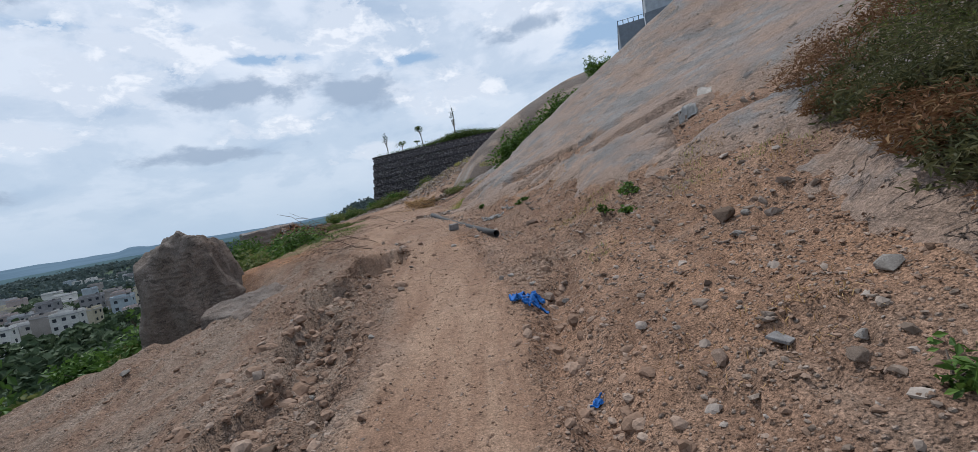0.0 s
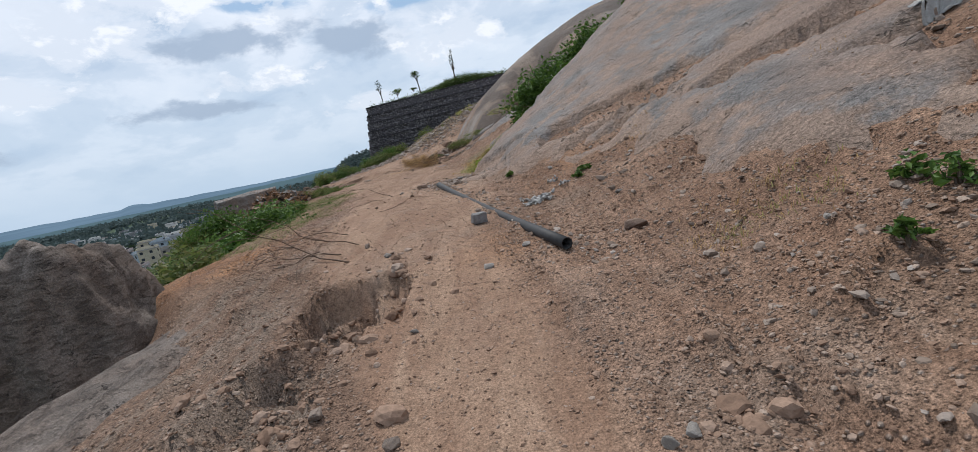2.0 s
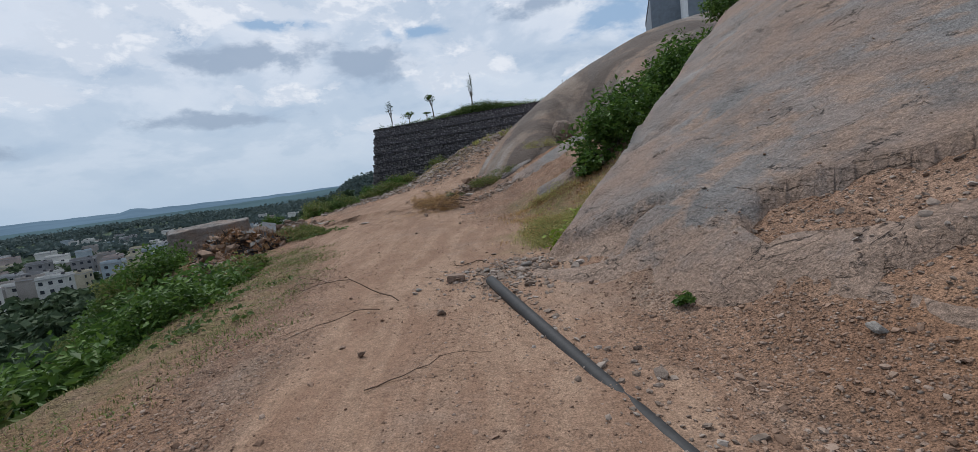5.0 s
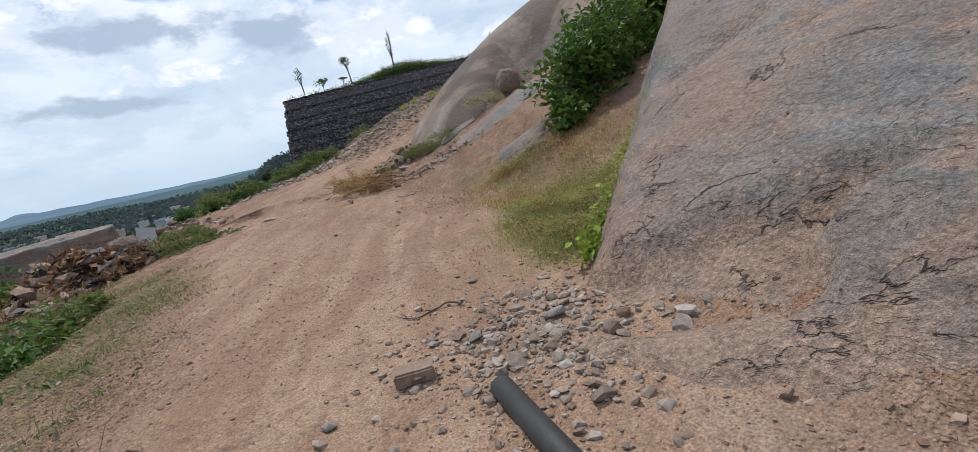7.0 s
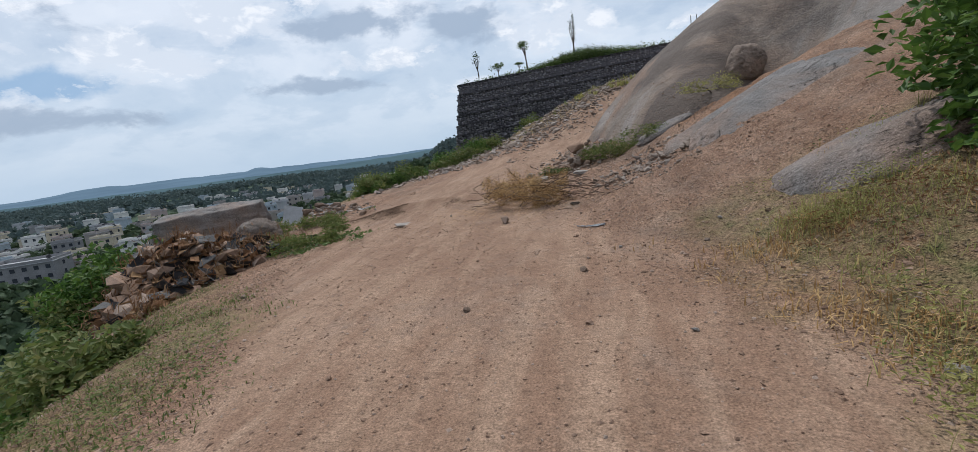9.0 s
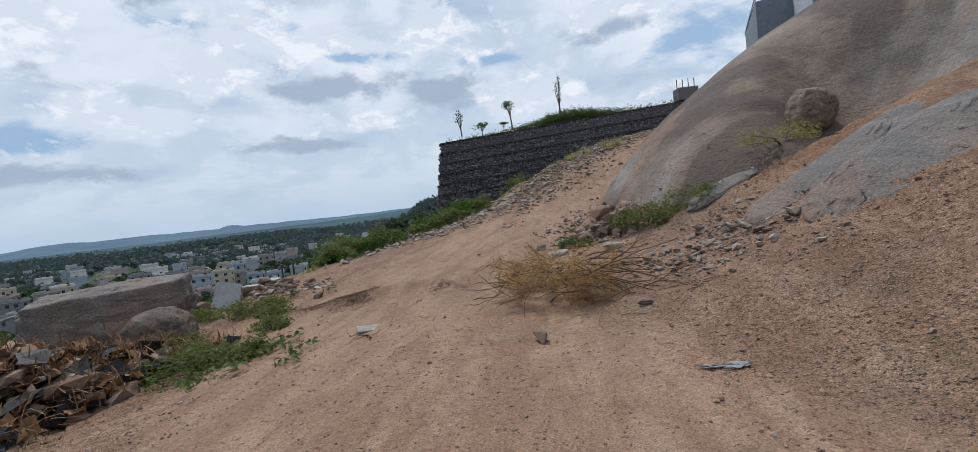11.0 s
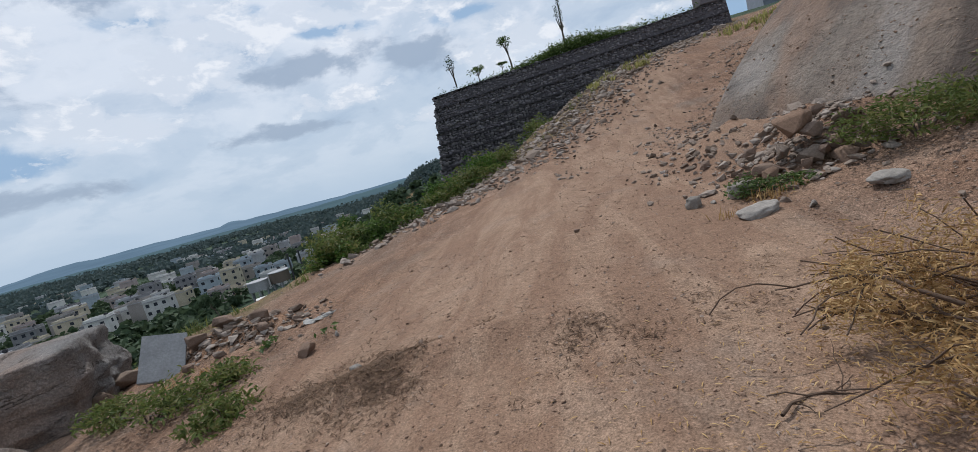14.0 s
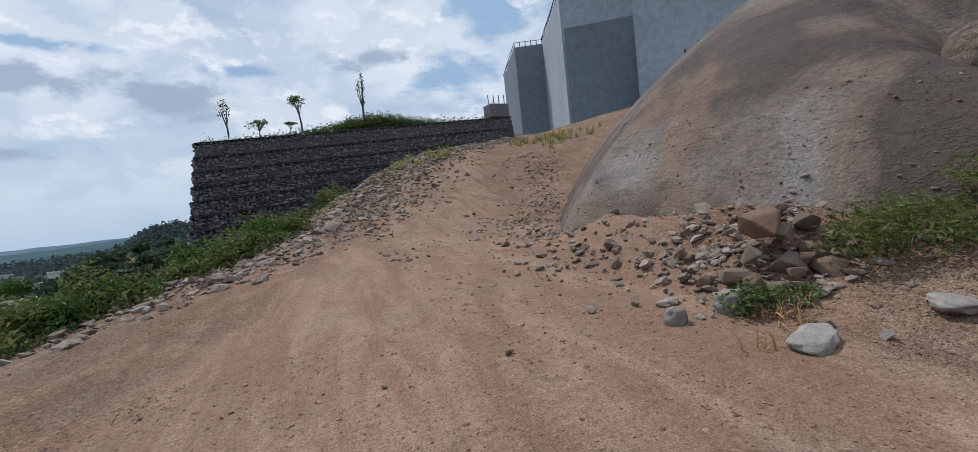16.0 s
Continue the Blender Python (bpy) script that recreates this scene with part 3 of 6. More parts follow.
ochre = 1.2 * np.exp(-((GX + 4.7) / 1.1) ** 2 - ((GY - 10.0) / 1.3) ** 2) + 0.5 * np.exp(-((GX - 1.7) / 0.9) ** 2 - ((GY - 4.6) / 1.9) ** 2) + 0.7 * np.exp(-((GX - 0.5) / 0.7) ** 2 - ((GY - 10.4) / 1.0) ** 2) + 0.6 * np.exp(-((GX + 0.5) / 0.5) ** 2 - ((GY - 8.0) / 0.7) ** 2) + 0.7 * np.exp(-((GX - 0.6) / 1.0) ** 2 - ((GY - 25.3) / 1.2) ** 2) + 0.8 * np.exp(-((GX + 9.7) / 0.9) ** 2 - ((GY - 26.9) / 0.7) ** 2)
ochre = ochre + quarry
ground_me.attributes.new("ochre", "FLOAT", "POINT").data.foreach_set("value", np.clip(ochre, 0, 1).astype(np.float32).ravel())
ground = tagged(new("ground", ground_me), "orange-brown stony soil of a hillside track", "ground", kind="structure")


def rock_sheet(name, fn, x0, x1, y0, y1, step, keep, mat, label):
    xs, ys = np.arange(x0, x1, step), np.arange(y0, y1, step)
    X, Y = np.meshgrid(xs, ys)
    Z = fn(X, Y)
    shown = (Z > full_z(X, Y) - keep).reshape(-1)
    faces = grid_faces(len(xs), len(ys))
    faces = faces[shown[faces].any(axis=1)]
    used, inv = np.unique(faces, return_inverse=True)
    v = np.stack([X, Y, Z], -1).reshape(-1, 3)[used]
    me = mesh_from(name, v, inv.reshape(-1, 4), mat)
    washed = np.clip(1 - (Z - full_z(X, Y)) / 0.30, 0, 1).reshape(-1)[used]
    me.attributes.new("washed", "FLOAT", "POINT").data.foreach_set("value", washed.astype(np.float32))
    return tagged(new(name, me), label, "rock")


rock_slope = rock_sheet("rock_slope", slope_rock_z, -2.0, 16.0, -6.0, 30.0, 0.09, 0.25, M_GRANITE, "long bare grey granite slope with peeling sheets and dark stains")
rock_dome = rock_sheet("rock_dome", dome_rock_z, -2.6, 22.5, 21.0, 45.0, 0.10, 0.3, M_DOME, "rounded bare granite dome with dark rain stains")


# ---- more materials ----
def leaf_material(name, cols, rough=0.55, through_light=0.3):
    m, nt, b = material(name)
    n = Net(nt)
    col = n.ramp(n.island(), [(i / max(1, len(cols) - 1), c) for i, c in enumerate(cols)])
    col = n.mix(0.4, col, n.ramp(n.noise(2.5, 3, 0.6), [(0.3, 0.3), (0.7, 0.7)]), "OVERLAY")
    n.plug(b.inputs["Base Color"], col)
    b.inputs["Roughness"].default_value = rough
    b.inputs["Specular IOR Level"].default_value = 0.25
    tr = nt.nodes.new("ShaderNodeBsdfTranslucent")
    n.plug(tr.inputs["Color"], col)
    mx = nt.nodes.new("ShaderNodeMixShader")
    mx.inputs[0].default_value = through_light
    nt.links.new(b.outputs[0], mx.inputs[1]), nt.links.new(tr.outputs[0], mx.inputs[2])
    nt.links.new(mx.outputs[0], nt.nodes["Material Output"].inputs[0])
    return m


def pebble_material(name, cols, rough=0.9):
    m, nt, b = material(name)
    n = Net(nt)
    col = n.ramp(n.island(), [(i / max(1, len(cols) - 1), c) for i, c in enumerate(cols)])
    col = n.mix(0.5, col, n.ramp(n.noise(30, 4, 0.7), [(0.3, 0.25), (0.7, 0.75)]), "OVERLAY")
    n.plug(b.inputs["Base Color"], col)
    b.inputs["Roughness"].default_value = rough
    b.inputs["Specular IOR Level"].default_value = 0.2
    n.bump(b, n.noise(40, 5, 0.65), 0.5, 0.01)
    return m


def stone_material(name, cols):
    m, nt, b = material(name)
    n = Net(nt)
    col = n.ramp(n.random(), [(i / max(1, len(cols) - 1), c) for i, c in enumerate(cols)])
    col = n.mix(0.5, col, n.ramp(n.noise(9, 5, 0.7), [(0.3, 0.25), (0.7, 0.75)]), "OVERLAY")
    col = n.mix(0.4, col, n.ramp(n.noise(60, 3, 0.7), [(0.3, 0.3), (0.7, 0.7)]), "OVERLAY")
    n.plug(b.inputs["Base Color"], col)
    b.inputs["Roughness"].default_value = 0.88
    b.inputs["Specular IOR Level"].default_value = 0.2
    n.bump(b, n.noise(22, 6, 0.65), 0.6, 0.02)
    return m


M_LEAF = leaf_material("bush_leaf", [(0.035, 0.075, 0.014), (0.07, 0.135, 0.024), (0.115, 0.19, 0.036)])
M_SHRUB = leaf_material("shrub_leaf", [(0.045, 0.078, 0.022), (0.085, 0.132, 0.036), (0.14, 0.18, 0.058)], 0.55, 0.4)
M_LIME = leaf_material("vine_leaf", [(0.11, 0.19, 0.018), (0.19, 0.27, 0.028), (0.27, 0.33, 0.045)])
M_GRASS = leaf_material("green_grass", [(0.07, 0.10, 0.025), (0.13, 0.165, 0.045), (0.21, 0.20, 0.075)], 0.6, 0.4)
M_YELLOW = leaf_material("yellow_grass", [(0.165, 0.165, 0.055), (0.29, 0.28, 0.095), (0.41, 0.37, 0.15)], 0.7, 0.45)
M_DRY = leaf_material("dry_grass", [(0.27, 0.155, 0.064), (0.40, 0.25, 0.105), (0.52, 0.36, 0.175)], 0.8, 0.25)
M_OLIVE = leaf_material("olive_leaf", [(0.045, 0.052, 0.022), (0.085, 0.088, 0.036), (0.145, 0.132, 0.062)], 0.65, 0.35)
M_LITTER = leaf_material("dead_litter", [(0.075, 0.045, 0.028), (0.12, 0.072, 0.044), (0.19, 0.12, 0.075)], 0.85, 0.1)
M_RUST = leaf_material("rusty_plant", [(0.12, 0.06, 0.03), (0.19, 0.095, 0.045), (0.24, 0.15, 0.075)], 0.8, 0.15)
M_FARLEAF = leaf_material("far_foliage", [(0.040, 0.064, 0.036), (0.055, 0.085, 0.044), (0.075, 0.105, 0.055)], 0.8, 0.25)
# far leaves: blue-grey of the distance haze mixed into the green
M_HAZELEAF = leaf_material("hazed_foliage", [(0.060, 0.086, 0.086), (0.072, 0.100, 0.098), (0.086, 0.116, 0.110)], 0.9, 0.3)
M_TWIG = plain_material("dry_twig", (0.10, 0.065, 0.045), 0.85, 0.35, 30, 0.3)
M_BARK = plain_material("bark", (0.12, 0.095, 0.075), 0.9, 0.3, 12, 0.5)
M_GRAVEL = pebble_material("gravel", [(0.155, 0.097, 0.067), (0.22, 0.143, 0.101), (0.27, 0.18, 0.129), (0.305, 0.235, 0.188)])
M_GREYGRAVEL = pebble_material("grey_gravel", [(0.15, 0.112, 0.087), (0.205, 0.157, 0.125), (0.255, 0.204, 0.168), (0.32, 0.275, 0.24)])
M_STONE = stone_material("loose_stone", [(0.13, 0.09, 0.066), (0.19, 0.138, 0.104), (0.25, 0.20, 0.165), (0.21, 0.13, 0.088)])
M_PALE = stone_material("pale_stone", [(0.22, 0.195, 0.17), (0.27, 0.245, 0.22), (0.31, 0.28, 0.25)])
M_RED = stone_material("red_stone", [(0.175, 0.118, 0.088), (0.235, 0.168, 0.13)])
M_GABION = pebble_material("gabion_stone", [(0.105, 0.094, 0.102), (0.135, 0.121, 0.130), (0.165, 0.149, 0.156), (0.225, 0.203, 0.203)])
M_GAP = plain_material("gabion_gap", (0.095, 0.086, 0.092), 0.95, 0.3, 3.0, 0.2)
M_LIDSHADE = plain_material("wire_shadow", (0.062, 0.056, 0.060), 0.9, 0.4, 3.0, 0.2)
M_PIPE = plain_material("black_plastic", (0.030, 0.029, 0.029), 0.62, 0.25, 8, 0.08)
M_CONC = plain_material("grey_concrete", (0.27, 0.275, 0.28), 0.85, 0.18, 4, 0.25)
M_BLOCK = plain_material("granite_block", (0.19, 0.18, 0.175), 0.85, 0.3, 14, 0.4)
M_BLUE = plain_material("blue_cloth", (0.02, 0.13, 0.42), 0.7, 0.3, 20, 0.3)
M_WHITE = plain_material("white_debris", (0.30, 0.29, 0.275), 0.8, 0.2, 12, 0.3)
M_BLACKBAG = plain_material("dark_rubbish", (0.028, 0.028, 0.030), 0.6, 0.5, 6, 0.5)
# darker copy of the grey wall: the shade of the sunless faces is in its colour
M_WALLSHADE = plain_material("shaded_grey_wall", (0.19, 0.21, 0.245), 0.8, 0.08, 0.12, 0.1)
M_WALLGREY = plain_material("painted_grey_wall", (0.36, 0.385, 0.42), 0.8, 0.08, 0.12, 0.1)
M_RAIL = plain_material("dark_rail", (0.04, 0.04, 0.045), 0.6, 0.2, 10, 0.0)


# ---- scatter tools ----
def rot_matrices(n, rng, tilt=1.0):
    """n random rotations; a low tilt keeps the third axis near upright."""
    a, b, c = rng.uniform(0, 2 * np.pi, n), rng.normal(0, tilt, n), rng.normal(0, tilt, n)
    ca, sa, cb, sb, cc, sc = np.cos(a), np.sin(a), np.cos(b), np.sin(b), np.cos(c), np.sin(c)
    z = np.zeros(n)
    o = np.ones(n)
    rz = np.array([[ca, -sa, z], [sa, ca, z], [z, z, o]]).transpose(2, 0, 1)
    ry = np.array([[cb, z, sb], [z, o, z], [-sb, z, cb]]).transpose(2, 0, 1)
    rx = np.array([[o, z, z], [z, cc, -sc], [z, sc, cc]]).transpose(2, 0, 1)
    return rz @ ry @ rx


def leaves(centres, size, rng, tilt=0.9, slim=0.55):
    """Leaf-shaped faces (a bent diamond each) at the centres."""
    n = len(centres)
    base = np.array([[0, -0.5, 0], [slim * 0.5, 0.05, 0.10], [0, 0.6, -0.04], [-slim * 0.5, 0.05, 0.10]])
    s = size * rng.uniform(0.6, 1.3, n)
    v = np.einsum("nij,kj->nki", rot_matrices(n, rng, tilt), base) * s[:, None, None] + np.asarray(centres)[:, None, :]
    return v.reshape(-1, 3), np.arange(4 * n).reshape(-1, 4)


def blades(roots, height, rng, lean=0.45, width=0.012):
    """Grass blades: a narrow tapering face each, in two bends."""
    n = len(roots)
    h = height * rng.uniform(0.45, 1.2, n)
    a = rng.uniform(0, 2 * np.pi, n)
    l = np.abs(rng.normal(0, lean, n))
    out = np.stack([np.cos(a), np.sin(a)], -1)
    side = np.stack([-np.sin(a), np.cos(a)], -1) * width * rng.uniform(0.6, 1.4, n)[:, None]
    r = np.asarray(roots, float)
    v = np.zeros((n, 6, 3))
    for k, (t, w) in enumerate(((0, 1.0), (0.55, 0.8), (1.0, 0.12))):
        c = r.copy()
        c[:, :2] += out * (h * l * t ** 1.6)[:, None]
        c[:, 2] += h * t * np.cos(np.minimum(l, 1.2) * t)
        for j, sg in enumerate((-1, 1)):
            v[:, 2 * k + j] = c
            v[:, 2 * k + j, :2] += sg * side * w
    i = np.arange(n)[:, None] * 6
    f = np.concatenate([i + [0, 1, 3, 2], i + [2, 3, 5, 4]])
    return v.reshape(-1, 3), f


def ico(level):
    bm = bmesh.new()
    bmesh.ops.create_icosphere(bm, subdivisions=level, radius=1)
    v = np.array([x.co for x in bm.verts])
    f = np.array([[x.index for x in g.verts] for g in bm.faces])
    bm.free()
    return v, f


ICO1 = ico(1)
ICO2 = ico(2)
OCTA = (np.array([[1, 0, 0], [-1, 0, 0], [0, 1, 0], [0, -1, 0], [0, 0, 1], [0, 0, -1.0]]), np.array([[0, 2, 4], [2, 1, 4], [1, 3, 4], [3, 0, 4], [2, 0, 5], [1, 2, 5], [3, 1, 5], [0, 3, 5]]))


def stones(centres, sizes, rng, flat=0.65, shape=ICO1, jag=0.28):
    n = len(centres)
    v0, f0 = shape
    v = v0[None] * (1 + rng.uniform(-jag, jag, (n, len(v0), 1)))
    v = v * np.stack([rng.uniform(0.7, 1.35, n), rng.uniform(0.7, 1.2, n), rng.uniform(0.6, 1.1, n) * flat], -1)[:, None]
    v = np.einsum("nij,nkj->nki", rot_matrices(n, rng, 0.3), v) * np.asarray(sizes)[:, None, None] + np.asarray(centres)[:, None]
    f = f0[None] + (np.arange(n) * len(v0))[:, None, None]
    return v.reshape(-1, 3), f.reshape(-1, 3)


def on_top(xy, lift=0.0):
    return np.stack([xy[:, 0], xy[:, 1], top_z(xy[:, 0], xy[:, 1]) + lift], -1)


def stuff(name, vf, mat, label, category, smooth_faces=False):
    return tagged(new(name, mesh_from(name, *vf, mat, smooth_faces)), label, category, kind="stuff")


def joined(*vfs):
    vs, fs, k = [], [], 0
    for v, f in vfs:
        vs.append(v)
        fs.append(f + k)
        k += len(v)
    return np.concatenate(vs), np.concatenate(fs)


# ---- boulders ----
def rock_mesh(name, size, seed, mat, detail=3, rough=0.22, blocky=0.0, taper=0.0):
    """A stone: an icosphere pushed about by noise, squared off by 'blocky'."""
    bm = bmesh.new()
    bmesh.ops.create_icosphere(bm, subdivisions=detail, radius=1.0)
    off = Vector((seed * 3.17, seed * 1.31, seed * 7.7))
    for v in bm.verts:
        d = v.co.normalized()
        p = d.copy()
        if blocky:
            p = d.lerp(d / max(abs(d.x), abs(d.y), abs(d.z)) * 0.85, blocky)
        p *= 1 + rough * noise.fractal(d * 1.1 + off, 0.9, 2.1, 3) + rough * 0.35 * noise.noise(d * 4.3 + off) + rough * 0.12 * noise.noise(d * 13 + off)
        k = 1 - taper * p.z
        v.co = Vector((p.x * size[0] * k, p.y * size[1] * k, p.z * size[2]))
    me = bpy.data.meshes.new(name)
    for f in bm.faces:
        f.smooth = detail >= 4
    bm.to_mesh(me)
    bm.free()
    me.materials.append(mat)
    return me


def boulder(name, x, y, z, size, rot, seed, mat, label, detail=5, rough=0.2, blocky=0.0, category="boulder", taper=0.0):
    ob = new(name, rock_mesh(name, size, seed, mat, detail, rough, blocky, taper))
    ob.matrix_basis = pose(x, y, z, *rot)
    return tagged(ob, label, category)


boulder("boulder", -5.68, 8.75, -0.25, (0.98, 1.05, 1.95), (4, -4, 20), 3, M_BOULDER, "large rounded brown granite boulder beside the track edge", 6, 0.19, 0.32, "boulder", 0.22)
boulder("boulder", -12.2, 25.7, 0.72, (1.55, 1.0, 0.75), (3, -3, 28), 9, M_GRANITE, "large flat-topped pale granite boulder at the drop", 6, 0.12, 0.8)
boulder("boulder", -9.35, 23.7, 0.72, (0.50, 0.42, 0.46), (0, 10, 40), 14, M_BOULDER, "brown boulder leaning beside a larger pale one", 5, 0.14, 0.1)
boulder("boulder", 1.55, 27.05, tz(1.55, 27.05) + 0.22, (0.42, 0.38, 0.46), (0, 12, 0), 12, M_TAN, "smooth brown boulder resting against the granite dome", 5, 0.10, 0.1)
boulder("rock_ledge", -3.55, 7.0, -0.12, (0.58, 1.6, 0.72), (0, 8, 4), 21, M_BOULDER, "weathered granite ledge at the track edge with cracks", 6, 0.14, 0.6, "rock")
boulder("rock_ledge", 1.1, 20.6, 1.62, (1.3, 1.7, 0.45), (4, -22, -35), 25, M_GRANITE, "low bare granite ledge on the soil bank", 5, 0.10, 0.5, "rock")
boulder("rock_ledge", -0.2, 23.9, 1.55, (0.8, 0.45, 0.35), (0, -20, 40), 27, M_BOULDER, "half-buried reddish rock on the soil bank", 5, 0.16, 0.3, "rock")

boulder("rock_ledge", 0.7, 24.35, tz(0.7, 24.35) - 0.06, (1.9, 0.55, 0.16), (4, -25, 22), 37, M_GRANITE, "smooth pale granite strip bare of soil on the bank", 5, 0.10, 0.4, "rock")
boulder("rock_ledge", -0.15, 25.95, tz(-0.15, 25.95) - 0.10, (1.15, 0.30, 0.14), (4, -22, 18), 38, M_GRANITE, "narrow smooth granite strip below the dome", 5, 0.10, 0.4, "rock")
boulder("rock_ledge", 0.9, 23.2, tz(0.9, 23.2) - 0.10, (1.7, 0.75, 0.2), (6, -24, 20), 39, M_GRANITE, "broad smooth granite sheet showing through the soil bank", 5, 0.08, 0.4, "rock")

# ---- gabion wall ----
rng = np.random.default_rng(5)
gabion = tagged(empty("gabion_wall"), "tall dark stone-filled gabion retaining wall in stepped layers", "wall")
GA, GB_ = np.array([-12.15, 54.6]), np.array([8.6, 57.2])
g_len = np.hypot(*(GB_ - GA))
g_dir = (GB_ - GA) / g_len
g_in = np.array([-g_dir[1], g_dir[0]])
g_rot = math.degrees(math.atan2(g_dir[1], g_dir[0]))
ROWS_N, ROW_H = 11, 0.84
for r in range(ROWS_N):
    top0, top1 = 7.2 - r * ROW_H, 8.45 - r * ROW_H
    xs, zs = np.arange(-0.13 * r, g_len, 0.215), np.arange(0.06, ROW_H - 0.04, 0.155)
    U, W = np.meshgrid(xs, zs)
    U = (U + rng.uniform(-0.07, 0.07, U.shape)).ravel()
    W = (W + rng.uniform(-0.04, 0.04, W.shape)).ravel()
    keep = (U % 2.1) > 0.07
    U, W = U[keep], W[keep]
    zt = top0 + (top1 - top0) * U / g_len
    out = -0.10 * r + 0.08 + rng.uniform(-0.025, 0.025, len(U))
    c = np.stack([GA[0] + g_dir[0] * U + g_in[0] * out, GA[1] + g_dir[1] * U + g_in[1] * out, zt - W - 0.05], -1)
    front = stones(c, rng.uniform(0.095, 0.16, len(U)), rng, 0.8)
    # stones of the end face
    V = np.arange(0.1, 6, 0.215)
    V2, W2 = [q.ravel() for q in np.meshgrid(V, zs)]
    c2 = np.stack([GA[0] - 0.13 * r * g_dir[0] + g_in[0] * (V2 + -0.1 * r), GA[1] + g_in[1] * (V2 - 0.1 * r), top0 - W2 - 0.05 + 0 * V2], -1)
    c2 = c2 + rng.uniform(-0.05, 0.05, c2.shape)
    side = stones(c2, rng.uniform(0.095, 0.16, len(V2)), rng, 0.8)
    layer = new("stone_layer", mesh_from("stone_layer", *joined(front, side), M_GABION, False))
    layer.parent = gabion
    tagged(layer, kind="stuff")
    # wire lid of the layer: a thin ledge coloured dark as the joint's shade
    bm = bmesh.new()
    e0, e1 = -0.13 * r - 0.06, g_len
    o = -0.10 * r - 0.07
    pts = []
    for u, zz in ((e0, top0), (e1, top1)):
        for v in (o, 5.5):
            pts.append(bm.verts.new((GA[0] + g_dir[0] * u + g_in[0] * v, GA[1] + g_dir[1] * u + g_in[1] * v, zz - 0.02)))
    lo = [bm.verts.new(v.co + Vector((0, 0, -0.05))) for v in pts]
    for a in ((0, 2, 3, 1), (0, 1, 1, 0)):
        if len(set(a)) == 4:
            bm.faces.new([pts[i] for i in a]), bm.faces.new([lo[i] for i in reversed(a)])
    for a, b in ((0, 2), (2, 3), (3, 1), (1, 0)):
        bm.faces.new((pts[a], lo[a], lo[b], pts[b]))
    part("wire_lid", bm, M_LIDSHADE, gabion)
bm = bmesh.new()
vs = [bm.verts.new(p) for p in ((-13.35, 53.6, -4), (9.6, 56.4, -4), (8.6, 57.25, 8.35), (-12.0, 54.68, 7.05), (-13.3, 62, -4), (9.6, 64, -4), (8.6, 64, 8.35), (-12.0, 62, 7.05))]
for f in ((0, 1, 2, 3), (1, 5, 6, 2), (5, 4, 7, 6), (4, 0, 3, 7), (3, 2, 6, 7)):
    bm.faces.new([vs[i] for i in f])
part("core", bm, M_GAP, gabion)

# raised end of the wall with its posts
bm = bmesh.new()
bmesh.ops.create_cube(bm, size=1, matrix=pose(7.6, 57.6, 8.9, 0, 0, g_rot) @ Matrix.Diagonal((1.6, 1.2, 1.0, 1)))
bmesh.ops.bevel(bm, geom=bm.edges[:], offset=0.05, segments=1, affect="EDGES")
part("end_block", bm, M_GABION, gabion)
for k in range(4):
    bm = bmesh.new()
    bmesh.ops.create_cube(bm, size=1, matrix=pose(6.9 + 0.45 * k, 57.3 + 0.05 * k, 9.7) @ Matrix.Diagonal((0.05, 0.05, 0.8, 1)))
    part("post", bm, M_RAIL, gabion)


# ---- pipe ----
def tube(points, radius, sides=8, taper=None):
    """Rings of a round rod along the points."""
    bm = bmesh.new()
    rings = []
    for i, p in enumerate(points):
        a, b = Vector(points[max(i - 1, 0)]), Vector(points[min(i + 1, len(points) - 1)])
        q = (b - a).to_track_quat("Z", "Y")
        r = radius * (taper[i] if taper else 1)
        rings.append([bm.verts.new(Vector(p) + q @ Vector((r * math.cos(2 * math.pi * k / sides), r * math.sin(2 * math.pi * k / sides), 0))) for k in range(sides)])
    for r0, r1 in zip(rings, rings[1:]):
        for k in range(sides):
            bm.faces.new((r0[k], r0[(k + 1) % sides], r1[(k + 1) % sides], r1[k]))
    return bm


pa, pb = Vector((0.045, 7.30, gz(0.045, 7.30) + 0.065)), Vector((-1.60, 13.15, gz(-1.60, 13.15) + 0.05))
pts = [pa.lerp(pb, i / 12) + Vector((0, 0, -0.035 * math.sin(math.pi * i / 12))) for i in range(13)]
pipe = tagged(part("pipe", tube(pts, 0.054, 24), M_PIPE, smooth_faces=True), "long black plastic water pipe lying on the soil", "pipe")
sol = pipe.modifiers.new("wall", "SOLIDIFY")
sol.thickness = 0.009


